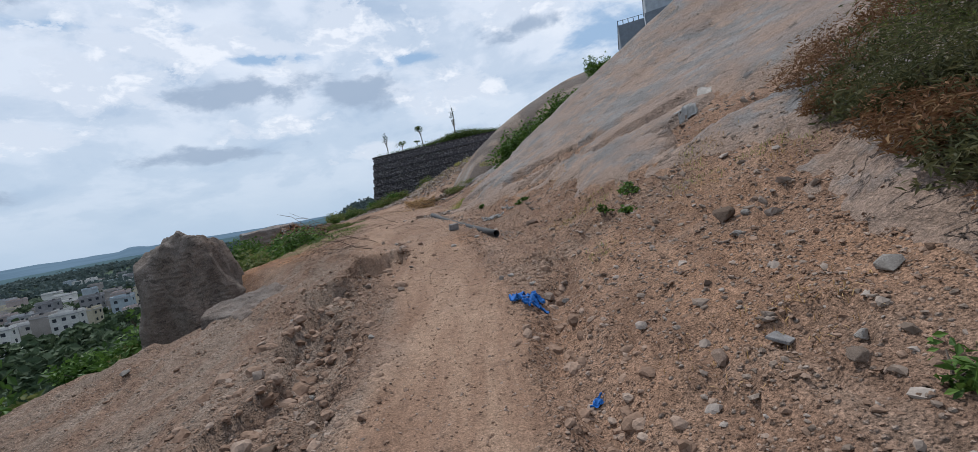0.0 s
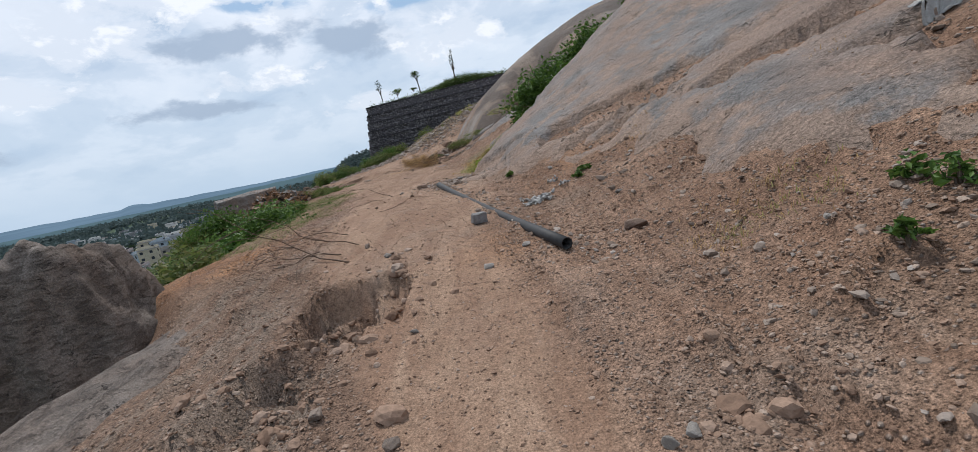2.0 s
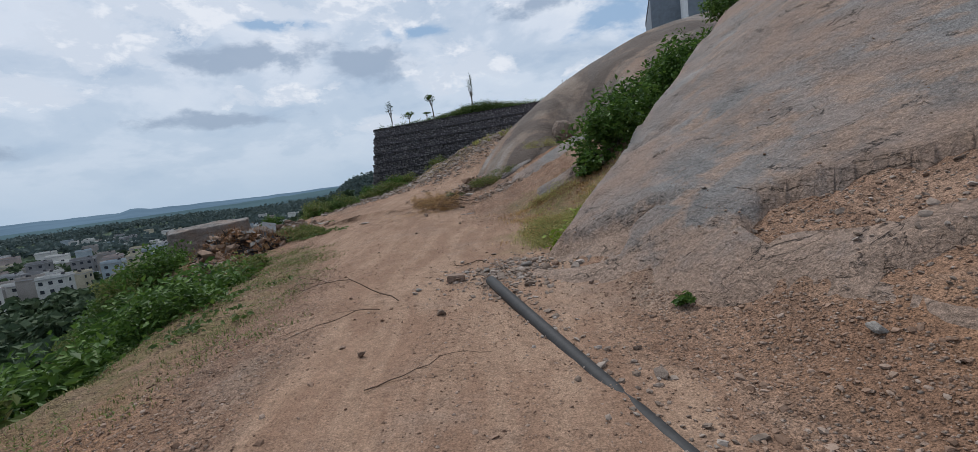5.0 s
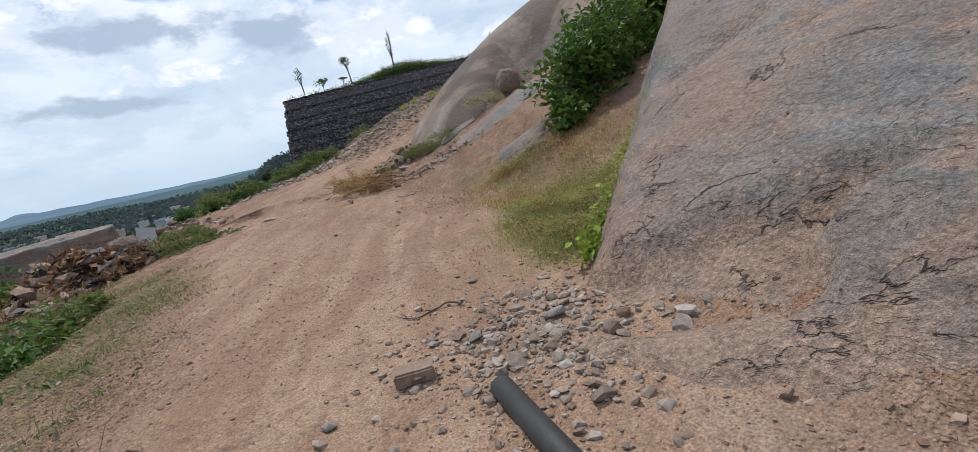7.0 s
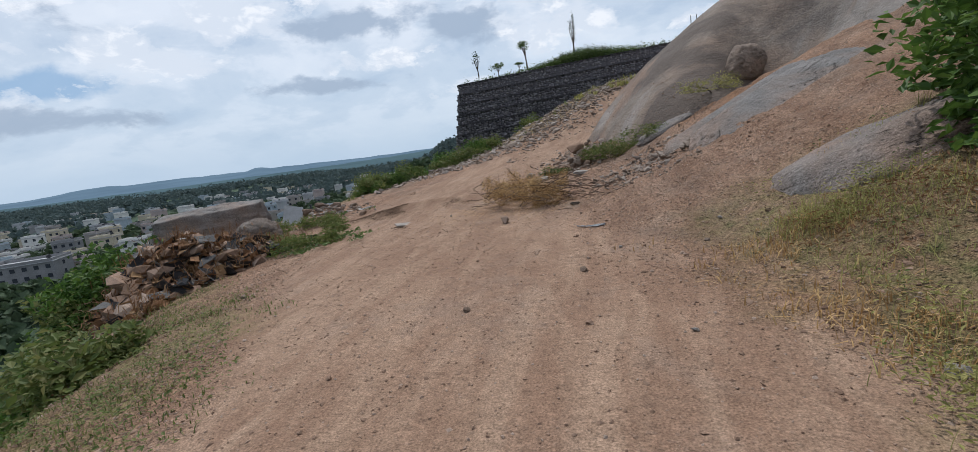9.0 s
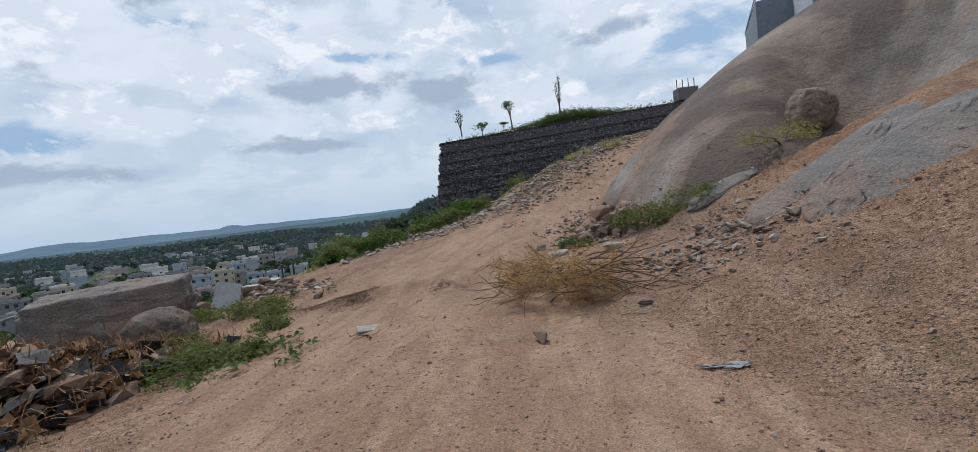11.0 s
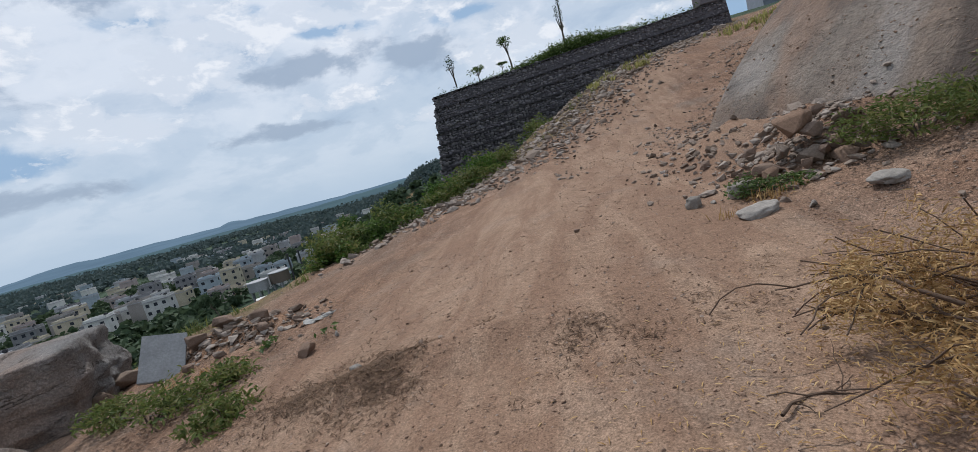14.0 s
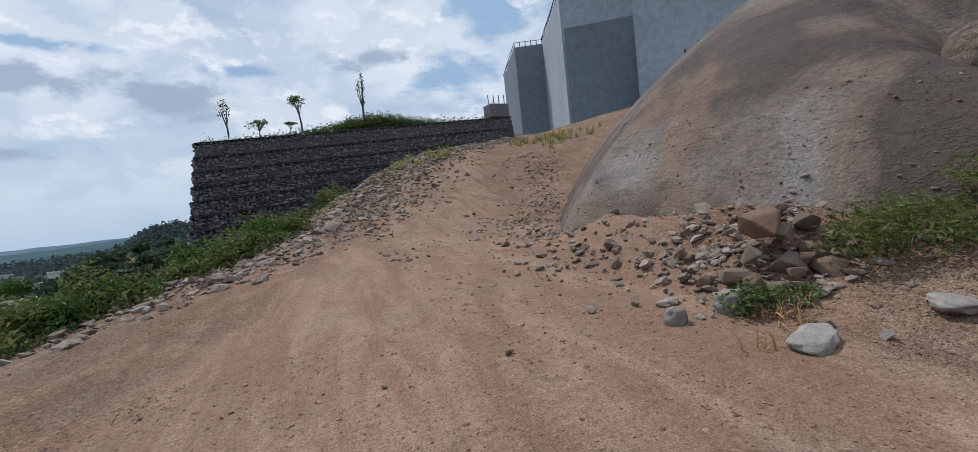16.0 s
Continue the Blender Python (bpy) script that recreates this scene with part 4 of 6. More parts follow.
# ---- single stones ----
def broken_stone(size, seed, mat):
    """An angular broken stone: a hull of few points with worn edges."""
    rs = random.Random(seed)
    bm = bmesh.new()
    for k in range(15):
        d = Vector((rs.gauss(0, 1), rs.gauss(0, 1), rs.gauss(0, 1))).normalized()
        d = d.lerp(d / max(abs(d.x), abs(d.y), abs(d.z)), 0.6) * rs.uniform(0.8, 1.0)
        bm.verts.new((d.x * size[0], d.y * size[1], d.z * size[2]))
    hull = bmesh.ops.convex_hull(bm, input=bm.verts[:])
    loose = [v for v in bm.verts if not v.link_faces]
    bmesh.ops.delete(bm, geom=loose, context="VERTS")
    bmesh.ops.dissolve_limit(bm, angle_limit=radians(14), verts=bm.verts[:], edges=bm.edges[:])
    bmesh.ops.bevel(bm, geom=bm.edges[:], offset=0.05, segments=1, affect="EDGES")
    bmesh.ops.triangulate(bm, faces=bm.faces[:])
    bmesh.ops.subdivide_edges(bm, edges=[e for e in bm.edges if e.calc_length() > 0.35], cuts=1)
    off = Vector((seed * 1.7, seed * 0.9, 3.3))
    for v in bm.verts:
        v.co *= 1 + 0.06 * noise.noise(v.co * 3.1 + off) + 0.03 * noise.noise(v.co * 9 + off)
    me = bpy.data.meshes.new("stone")
    bm.to_mesh(me)
    bm.free()
    me.materials.append(mat)
    return me


STONE_KINDS = [broken_stone((1, 0.8, 0.66), 40 + k, M_STONE) for k in range(6)]
PALE_KINDS = [broken_stone((1, 0.8, 0.5), 60 + k, M_PALE) for k in range(4)]
RED_KINDS = [broken_stone((1, 0.75, 0.6), 70 + k, M_RED) for k in range(3)]
rnd = random.Random(11)


def stone(x, y, r, kind="grey", label="", sink=0.25, rot=None, group="loose stones"):
    r = r * (0.6 if r > 0.07 else 0.75)
    r = r * (0.85 if kind == "pale" else 1.0)
    kinds = {"grey": STONE_KINDS, "pale": PALE_KINDS, "red": RED_KINDS}[kind]
    ob = new("stone", rnd.choice(kinds))
    rz = rnd.uniform(0, 360) if rot is None else rot
    ob.matrix_basis = pose(x, y, tz(x, y) + r * 0.5 * (1 - sink), rnd.uniform(-12, 12), rnd.uniform(-12, 12), rz) @ Matrix.Diagonal((r, r * rnd.uniform(0.85, 1.1), r * rnd.uniform(0.8, 1.1), 1))
    return tagged(ob, label or {"grey": "loose grey-brown stone on bare soil", "pale": "loose pale angular stone on bare soil", "red": "loose reddish-brown stone on bare soil"}[kind], "stone", group)


for x, y, r, k in ((0.0, 5.0, 0.10, "pale"), (0.12, 5.05, 0.07, "pale"), (0.41, 4.36, 0.13, "grey"), (0.55, 4.2, 0.10, "pale"), (0.62, 4.55, 0.09, "grey"), (0.3, 4.6, 0.08, "pale"),
                   (1.72, 3.5, 0.17, "grey"), (1.68, 3.26, 0.13, "pale"), (1.85, 3.4, 0.09, "pale"), (0.98, 2.2, 0.10, "red"), (1.44, 1.86, 0.11, "pale"), (1.3, 1.75, 0.07, "grey"), (1.75, 2.1, 0.15, "pale"),
                   (-0.65, 7.34, 0.10, "pale"), (-0.73, 9.4, 0.09, "grey"), (-0.28, 7.69, 0.12, "pale"), (-0.2, 7.95, 0.09, "grey"), (-0.1, 7.7, 0.07, "pale"), (0.62, 7.2, 0.17, "red"), (0.75, 8.1, 0.1, "pale"),
                   (-2.08, 8.84, 0.07, "grey"), (-1.68, 8.09, 0.07, "pale"), (-2.0, 13.44, 0.11, "red"), (-2.06, 12.37, 0.09, "grey"), (0.43, 10.6, 0.12, "pale"), (-0.65, 10.77, 0.07, "grey"), (-2.39, 13.24, 0.08, "pale"),
                   (-1.18, 13.75, 0.15, "pale"), (-1.66, 13.73, 0.11, "pale"), (-0.96, 13.38, 0.11, "grey"), (-0.86, 13.5, 0.10, "grey"), (-1.9, 13.8, 0.06, "pale"), (-1.05, 13.55, 0.08, "pale"),
                   (-3.42, 21.45, 0.17, "red"), (-1.66, 17.57, 0.05, "pale"), (-0.72, 17.0, 0.13, "pale"), (-2.3, 18.9, 0.06, "grey"),
                   (-3.42, 26.5, 0.08, "pale"), (-2.93, 25.61, 0.14, "pale"), (-3.0, 25.9, 0.1, "grey"),
                   (-6.77, 24.66, 0.13, "pale"), (-7.76, 25.57, 0.2, "grey"), (-7.5, 25.8, 0.12, "pale"), (-8.9, 27.3, 0.2, "grey"), (-4.5, 22.4, 0.05, "pale"),
                   (-10.9, 25.95, 0.4, "grey"), (-11.1, 26.5, 0.4, "grey"), (-10.1, 26.75, 0.34, "red"), (-9.75, 26.95, 0.3, "red"), (-9.3, 27.05, 0.26, "red"), (-9.1, 26.8, 0.2, "red"), (-8.7, 26.95, 0.16, "red"), (-9.9, 26.3, 0.2, "red"), (-9.5, 26.4, 0.16, "grey"),
                   (-4.62, 6.9, 0.22, "grey"), (-3.9, 4.6, 0.12, "pale"), (-2.1, 4.1, 0.14, "grey"), (-1.5, 2.6, 0.13, "grey"), (-1.35, 2.3, 0.1, "grey"), (-1.9, 3.4, 0.11, "grey"), (-1.2, 4.0, 0.07, "pale"), (-1.15, 5.3, 0.08, "grey"), (-1.9, 7.2, 0.2, "grey"), (-2.2, 6.9, 0.14, "red"), (-1.7, 6.7, 0.1, "grey"), (-1.2, 6.4, 0.07, "pale"), (-2.05, 6.2, 0.12, "grey"), (-1.6, 5.6, 0.1, "grey"), (-1.75, 4.8, 0.12, "grey")):
    stone(x, y, r, k)
for x, y, size, rot, sd in ((-3.14, 26.5, (0.135, 0.11, 0.11), (0, 0, 20), 3), (-3.6, 26.55, (0.085, 0.08, 0.085), (0, 0, 60), 5), (-3.27, 25.78, (0.19, 0.12, 0.055), (4, -6, 15), 7), (-2.33, 25.58, (0.19, 0.13, 0.05), (3, 4, 40), 11)):
    boulder("stone", x, y, tz(x, y) + size[2] * 0.45, size, rot, sd, M_PALE, "rounded pale granite stone beside the track", 4, 0.2, 0.35, "stone")
# rock pile with earth at the foot of the dome
for x, y, dz, r, k in ((-2.75, 26.75, 0.0, 0.45, "grey"), (-2.4, 26.6, 0.02, 0.5, "grey"), (-2.1, 26.6, 0.0, 0.45, "red"), (-2.6, 26.8, 0.25, 0.42, "grey"), (-2.3, 26.75, 0.28, 0.45, "grey"), (-2.45, 26.8, 0.5, 0.5, "grey"), (-1.95, 26.75, 0.15, 0.38, "grey"), (-2.9, 26.95, 0.0, 0.3, "red"), (-2.2, 26.4, 0.0, 0.4, "grey"), (-1.8, 26.5, 0.0, 0.35, "red"), (-2.95, 28.2, 0.0, 0.3, "grey"), (-2.7, 28.6, 0.0, 0.32, "grey"), (-2.9, 29.2, 0.0, 0.24, "grey"), (-2.6, 27.6, 0.0, 0.3, "red"), (-2.65, 26.5, 0.0, 0.25, "grey"), (-2.5, 26.45, 0.12, 0.28, "red"), (-2.0, 26.45, 0.1, 0.26, "grey"), (-2.3, 26.5, 0.2, 0.3, "grey"), (-2.8, 26.6, 0.1, 0.26, "grey"), (-2.15, 26.85, 0.4, 0.3, "grey")):
    ob = stone(x, y, r * (0.95 if dz == 0.5 else 0.62), "red" if k == "grey" and r in (0.45, 0.3) else k, "rough grey-brown rock in a pile at the dome's foot", 0.3, None, "rock pile")
    ob.location.z += dz * 0.5
# bigger stones strewn by chance
for i in range(70):
    y = rnd.uniform(1.2, 27)
    x = rnd.choice((rnd.uniform(0.3, 2.3), rnd.uniform(-2.3, -1.0) if y < 9 else rnd.uniform(-1.2, 0.2), rnd.uniform(-5, 2)))
    x = x - (2.0 if y > 18 else 0)
    if x > -1.2 and float(slope_rock_z(np.array([x]), np.array([y]))[0]) > gz(x, y) and y < 20:
        continue
    stone(x, y, rnd.uniform(0.025, 0.06), rnd.choice(("grey", "grey", "pale", "red")))

# ---- gravel ----
rng = np.random.default_rng(21)


def scatter(n, x0, x1, y0, y1, fn=None):
    xy = np.stack([rng.uniform(x0, x1, n), rng.uniform(y0, y1, n)], -1)
    if fn is not None:
        xy = xy[rng.uniform(0, 1, n) < np.clip(fn(xy[:, 0], xy[:, 1]), 0, 1)]
    return xy


def bare_soil(x, y):
    return np.where((edge_side(x, y) < 0.6) & (slope_rock_z(x, y) > full_z(x, y)), 0.02, 1.0)


def off_path(x, y):
    px = np.interp(y, (0, 5, 8, 15, 18, 24, 30), (-0.35, -0.6, -1.4, -2.2, -3.4, -5.5, -4.5))
    w = np.interp(y, (0, 6, 10, 15, 24), (0.5, 0.6, 1.0, 1.5, 2.0))
    shelf = 1 - 0.7 * smooth(2.1, 2.5, -x) * (1 - smooth(8, 9.5, y))
    return shelf * bare_soil(x, y) * (0.10 + 0.9 * smooth(0.8, 1.4, np.abs(x - px) / w)) * (0.25 + 0.75 * smooth(-0.3, 0.4, fbm(x, y, 0.9, 3, 33)))


xy = np.concatenate([scatter(52000, -4.5, 3.0, 0.6, 14, off_path), scatter(24000, -7.5, 0.5, 14, 28, off_path), scatter(4500, -5, -0.5, 28, 44)])
r = rng.gamma(1.5, 0.004, len(xy)) + 0.004
stuff("gravel", stones(on_top(xy, 0.002), np.clip(r, 0.005, 0.026), rng, 0.65, ICO1, 0.4), M_GRAVEL, "brown gravel strewn over bare soil", "gravel")
xy = np.concatenate([scatter(80000, -4.5, 3.0, 0.5, 9, off_path), scatter(40000, -4.5, 1.5, 9, 16, off_path), scatter(30000, -7.5, 0.5, 16, 25, off_path)])
xy = np.concatenate([xy, scatter(26000, -9.5, -0.5, 14, 28, bare_soil), scatter(14000, -2.2, 0.6, 0.8, 14, bare_soil)])
stuff("grit", stones(on_top(xy, 0.001), np.clip(rng.gamma(2.0, 0.0022, len(xy)) + 0.003, 0.003, 0.014), rng, 0.75, OCTA, 0.3), M_GRAVEL, "fine brown grit lying on bare soil", "gravel")
near_foot = lambda x, y: (bare_soil(x, y) > 0.5) * np.exp(-((x + 1.3) / 0.5) ** 2 - ((y - 13.6) / 0.55) ** 2)
bank_fan = lambda x, y: np.exp(-((x + 1.0) / 0.9) ** 2 - ((y - 23.9) / 0.8) ** 2)
slab_litter = lambda x, y: smooth(0.1, 0.6, fbm(x, y, 1.0, 3, 35)) * np.exp(-((x - np.interp(y, (2, 5, 9, 12), (2.3, 2.6, 1.3, 0.7))) / 0.6) ** 2)
pipe_side = lambda x, y: np.exp(-((x - (0.12 - 0.29 * (y - 7.22)) - 0.08) / 0.16) ** 2)
xy = np.concatenate([scatter(7000, -2.6, -0.4, 12.3, 15, near_foot), scatter(2600, -3, 1, 22, 26, bank_fan), scatter(3800, 0.3, 4, 1, 13, slab_litter), scatter(2200, -1.8, 1.2, 22.0, 26, lambda x, y: smooth(0.1, 0.7, fbm(x, y, 0.8, 3, 39))), scatter(5000, 0.3, 5, 1, 13, lambda x, y: smooth(0.03, 0.08, slope_plane(x, y) - slope_rock_z(x, y)) * smooth(0.0, 0.3, x - 0.6)), scatter(3500, -2, 0.8, 6.8, 13.5, pipe_side)])
r = rng.gamma(1.4, 0.0075, len(xy)) + 0.006
stuff("grey_gravel", stones(on_top(xy, 0.004), np.clip(r, 0.008, 0.06), rng, 0.65, ICO1, 0.4), M_GREYGRAVEL, "grey broken stone heaped at the rock's foot", "gravel")
# rubble along the shoulder of the ramp and at the dome's edge
ridge_x = lambda y: np.interp(y, (28, 33, 36, 38, 40, 42, 45, 48, 52, 56), (-10.8, -8.6, -7.2, -5.9, -4.8, -3.8, -2.2, -0.7, 3.2, 7.5))
shoulder = lambda x, y: np.exp(-((x - ridge_x(y)) / np.interp(y, (28, 36, 50), (0.6, 1.6, 1.7))) ** 2) * smooth(29, 34, y)
dome_foot = lambda x, y: (dome_rock_z(x, y) < full_z(x, y) + 0.03) * np.exp(-((x - np.interp(y, (27, 30, 33, 36, 44), (-2.6, -2.75, -1.6, 0.0, 4.2))) / 0.75) ** 2) * (0.4 + 0.6 * smooth(0, 0.4, fbm(x, y, 1.5, 2, 37)))
xy = scatter(42000, -12, 9, 28, 56, shoulder)
ramp_loose = lambda x, y: smooth(0.15, 0.6, fbm(x, y, 1.6, 3, 43)) * (dome_rock_z(x, y) < full_z(x, y) - 0.05)
xz = np.concatenate([scatter(3000, -5, 4, 31, 50, ramp_loose), scatter(15000, -4, 6, 26.8, 46, dome_foot), scatter(1500, -3, 1, 22.6, 25.2, bank_fan), scatter(3000, -4, -0.8, 25.8, 28.6, lambda x, y: np.exp(-((x + 2.4) / 0.65) ** 2 - ((y - 27.0) / 0.6) ** 2)), scatter(2600, -11.5, -7.5, 25.6, 28, lambda x, y: np.exp(-((x + 9.6) / 0.9) ** 2 - ((y - 26.9) / 0.4) ** 2))])
r = np.concatenate([np.clip(rng.gamma(1.5, 0.028, len(xy)) + 0.012, 0.012, 0.26), np.clip(rng.gamma(1.5, 0.016, len(xz)) + 0.008, 0.008, 0.085)])
xy = np.concatenate([xy, xz])
stuff("rubble", stones(on_top(xy, 0.02), r, rng, 0.6, ICO1, 0.42), M_GREYGRAVEL, "grey-brown stone rubble tipped along the ramp", "rubble")

# crumbled clods in the worn gullies
gully_w = lambda x, y: np.exp(-((x + 1.75 - 0.25 * np.sin(y * 0.9)) / 0.42) ** 2) * (1 - smooth(7.4, 8.4, y)) + np.exp(-((x - 0.45) / 0.22) ** 2) * (1 - smooth(4.8, 6, y))
xy = scatter(6500, -3, 1, 1.0, 8.4, gully_w)
r = np.clip(rng.gamma(1.3, 0.013, len(xy)) + 0.006, 0.006, 0.075)
stuff("clods", stones(on_top(xy, -0.004), r, rng, 0.75, ICO2, 0.2), M_GRAVEL, "crumbled brown clods and stones in the gully", "clods")

# ---- concrete block, slab and small litter ----
def box_mesh(name, size, mat, bevel=0.01, jitter=0.0, seed=0):
    bm = bmesh.new()
    bmesh.ops.create_cube(bm, size=1, matrix=Matrix.Diagonal((*size, 1)))
    bmesh.ops.subdivide_edges(bm, edges=bm.edges[:], cuts=2, use_grid_fill=True)
    for v in bm.verts:
        v.co += Vector(noise.noise_vector(v.co * 9 + Vector((seed, 0, 0)))) * jitter
    if bevel:
        bmesh.ops.bevel(bm, geom=[e for e in bm.edges if e.calc_face_angle(0) > 0.6], offset=bevel, segments=2, affect="EDGES")
    me = bpy.data.meshes.new(name)
    bm.to_mesh(me)
    bm.free()
    me.materials.append(mat)
    return me


def block(name, x, y, dz, size, rot, mat, label, category, bevel=0.01, jitter=0.008, seed=0):
    ob = new(name, box_mesh(name, size, mat, bevel, jitter, seed))
    ob.matrix_basis = pose(x, y, tz(x, y) + dz, *rot)
    return tagged(ob, label, category)


block("stone_block", -0.72, 8.84, 0.055, (0.17, 0.12, 0.125), (4, 3, 22), M_BLOCK, "rough-cut grey granite block beside the pipe", "block", 0.012, 0.012)
block("concrete_panel", -10.35, 26.45, 0.22, (0.5, 0.07, 0.62), (-34, 16, 35), M_CONC, "smooth grey concrete panel leaning on red rocks", "panel", 0.006, 0.003, 4)
block("tile_piece", 1.24, 2.12, 0.012, (0.12, 0.10, 0.014), (10, 6, 40), M_BLOCK, "broken grey tile lying on the soil", "tile", 0.002, 0.003, 5)
block("stone_flake", 3.9, 8.0, 0.05, (0.55, 0.22, 0.05), (5, -24, 60), M_PALE, "pale peeled flake of granite on the slope", "stone", 0.01, 0.03, 7)
block("stone_flake", -5.4, 22.5, 0.0, (0.34, 0.26, 0.02), (2, 4, 30), M_PALE, "pale flat patch of stone set in the track", "stone", 0.004, 0.01, 8)
block("brick", -2.0, 13.46, 0.04, (0.2, 0.1, 0.08), (3, 2, 10), M_RED, "old red brick lying on the track", "brick", 0.01, 0.006, 9)
block("stick", -2.42, 22.21, 0.03, (0.15, 0.045, 0.04), (3, 0, 8), M_BARK, "short brown piece of wood on the soil", "stick", 0.015, 0.01, 10)


def rag(name, x, y, w, d, seed, mat, label, category, lift=0.03, height=0.05, whole=0.35, n=22, hole=0.3):
    """A crumpled sheet lying on the ground."""
    u, v = np.meshgrid(np.linspace(-0.5, 0.5, n), np.linspace(-0.5, 0.5, n))
    px = x + u * w + 0.25 * w * fbm(u, v, 0.4, 2, seed)
    py = y + v * d + 0.25 * d * fbm(u, v, 0.4, 2, seed + 3)
    pz = top_z(px, py) + lift + height * np.abs(fbm(u, v, 0.22, 3, seed + 6))
    f = grid_faces(n, n)
    keep = fbm(u, v, hole, 2, seed + 9).ravel()[f].mean(1) < whole
    me = mesh_from(name, np.stack([px, py, pz], -1).reshape(-1, 3), f[keep], mat, True)
    ob = tagged(new(name, me), label, category)
    s = ob.modifiers.new("thick", "SOLIDIFY")
    s.thickness = 0.002
    return ob


rag("blue_rag", 0.20, 4.12, 0.24, 0.14, 1, M_BLUE, "torn bright blue plastic sheet lying in the gully", "rag", 0.02, 0.06)
rag("blue_rag", 0.24, 3.92, 0.16, 0.10, 12, M_BLUE, "torn bright blue plastic sheet lying in the gully", "rag", 0.02, 0.05)
rag("blue_rag", 0.42, 2.5, 0.09, 0.05, 14, M_BLUE, "small scrap of blue plastic on the soil", "rag", 0.02, 0.02)
rag("white_sack", 0.06, 9.30, 0.42, 0.36, 33, M_WHITE, "shredded white woven sack lying on the soil", "sack", 0.004, 0.05, 0.05, 60, 0.09)
rag("white_sack", 0.05, 9.12, 0.26, 0.2, 48, M_WHITE, "shredded piece of a white sack on the soil", "sack", 0.006, 0.05, -0.05, 50, 0.08)
rag("white_scrap", 0.42, 9.42, 0.11, 0.09, 53, M_WHITE, "white scrap of plastic on the soil", "scrap", 0.02, 0.05, 0.6)
rag("white_scrap", 0.35, 9.9, 0.12, 0.08, 36, M_WHITE, "white scrap of plastic on the soil", "scrap", 0.02, 0.05)
rag("white_scrap", -8.26, 26.78, 0.5, 0.25, 38, M_WHITE, "white scrap of plastic on the soil", "scrap", 0.01, 0.03)
rag("white_scrap", -2.17, 20.67, 0.25, 0.08, 41, M_CONC, "pale scrap of plastic on the soil", "scrap", 0.01, 0.02)
rag("white_scrap", 3.3, 7.4, 0.28, 0.16, 43, M_WHITE, "white scrap of plastic on the soil", "scrap", 0.01, 0.03)


# ---- branches ----
def wander(start, heading, pitch, length, rng, steps=9, wild=0.25, sag=0.0):
    p = np.array(start, float)
    out = [tuple(p)]
    for i in range(steps):
        heading += rng.normal(0, wild)
        pitch += rng.normal(0, wild * 0.6) - sag
        d = np.array([math.cos(heading) * math.cos(pitch), math.sin(heading) * math.cos(pitch), math.sin(pitch)])
        p = p + d * length / steps
        p[2] = max(p[2], tz(p[0], p[1]) + 0.006)
        out.append(tuple(p))
    return out


def branch(name, x, y, heading, length, radius, seed, label, twigs=6, parent=None, pitch=0.15, sag=0.04, mat=None):
    """A bare forked branch lying on the ground."""
    rng = np.random.default_rng(seed)
    main = wander((x, y, tz(x, y) + 0.02), heading, pitch, length, rng, 10, 0.3, sag)
    taper = [1 - 0.075 * i for i in range(len(main))]
    ob = part(name, tube(main, radius, 6, taper), mat or M_TWIG, parent, smooth_faces=True)
    if parent is None:
        tagged(ob, label, "branch")
    for k in range(twigs):
        i = int(rng.integers(2, len(main) - 1))
        t = wander(main[i], heading + rng.choice((-1, 1)) * rng.uniform(0.4, 1.0), rng.uniform(-0.2, 0.5), length * rng.uniform(0.25, 0.6), rng, 6, 0.25, 0.08)
        part("twig", tube(t, radius * 0.45, 5, [1 - 0.12 * j for j in range(len(t))]), mat or M_TWIG, ob, smooth_faces=True)
    return ob


for i, (x, y, hd, ln, r) in enumerate(((-2.15, 8.25, 3.0, 1.9, 0.014), (-2.3, 8.5, 2.75, 1.5, 0.011), (-2.2, 8.9, 3.3, 1.7, 0.010), (-2.6, 8.7, 2.9, 1.6, 0.009), (-2.5, 9.5, 2.6, 1.3, 0.009), (-2.55, 12.9, 2.4, 1.2, 0.011), (-2.7, 12.7, 3.0, 1.1, 0.008), (-2.4, 11.0, 0.6, 0.9, 0.007), (-1.7, 8.1, 0.9, 0.45, 0.006))):
    branch("dry_branch", x, y, hd, ln, r * 0.65, 100 + i, "dry bare thorn branch lying on the soil", 7 if i < 6 else 2)
for i, (x, y, hd, ln, r) in enumerate(((-2.3, 23.0, 0.2, 0.9, 0.007), (-2.2, 23.2, 1.0, 0.7, 0.006), (-2.0, 22.3, 0.7, 0.5, 0.005), (-5.2, 22.0, 2.7, 0.5, 0.01), (-4.3, 23.1, 0.4, 0.4, 0.008), (-1.7, 14.3, 2.6, 0.5, 0.008))):
    branch("dry_branch", x, y, hd, ln, r, 130 + i, "dry grey-brown twig lying on the soil", 4)

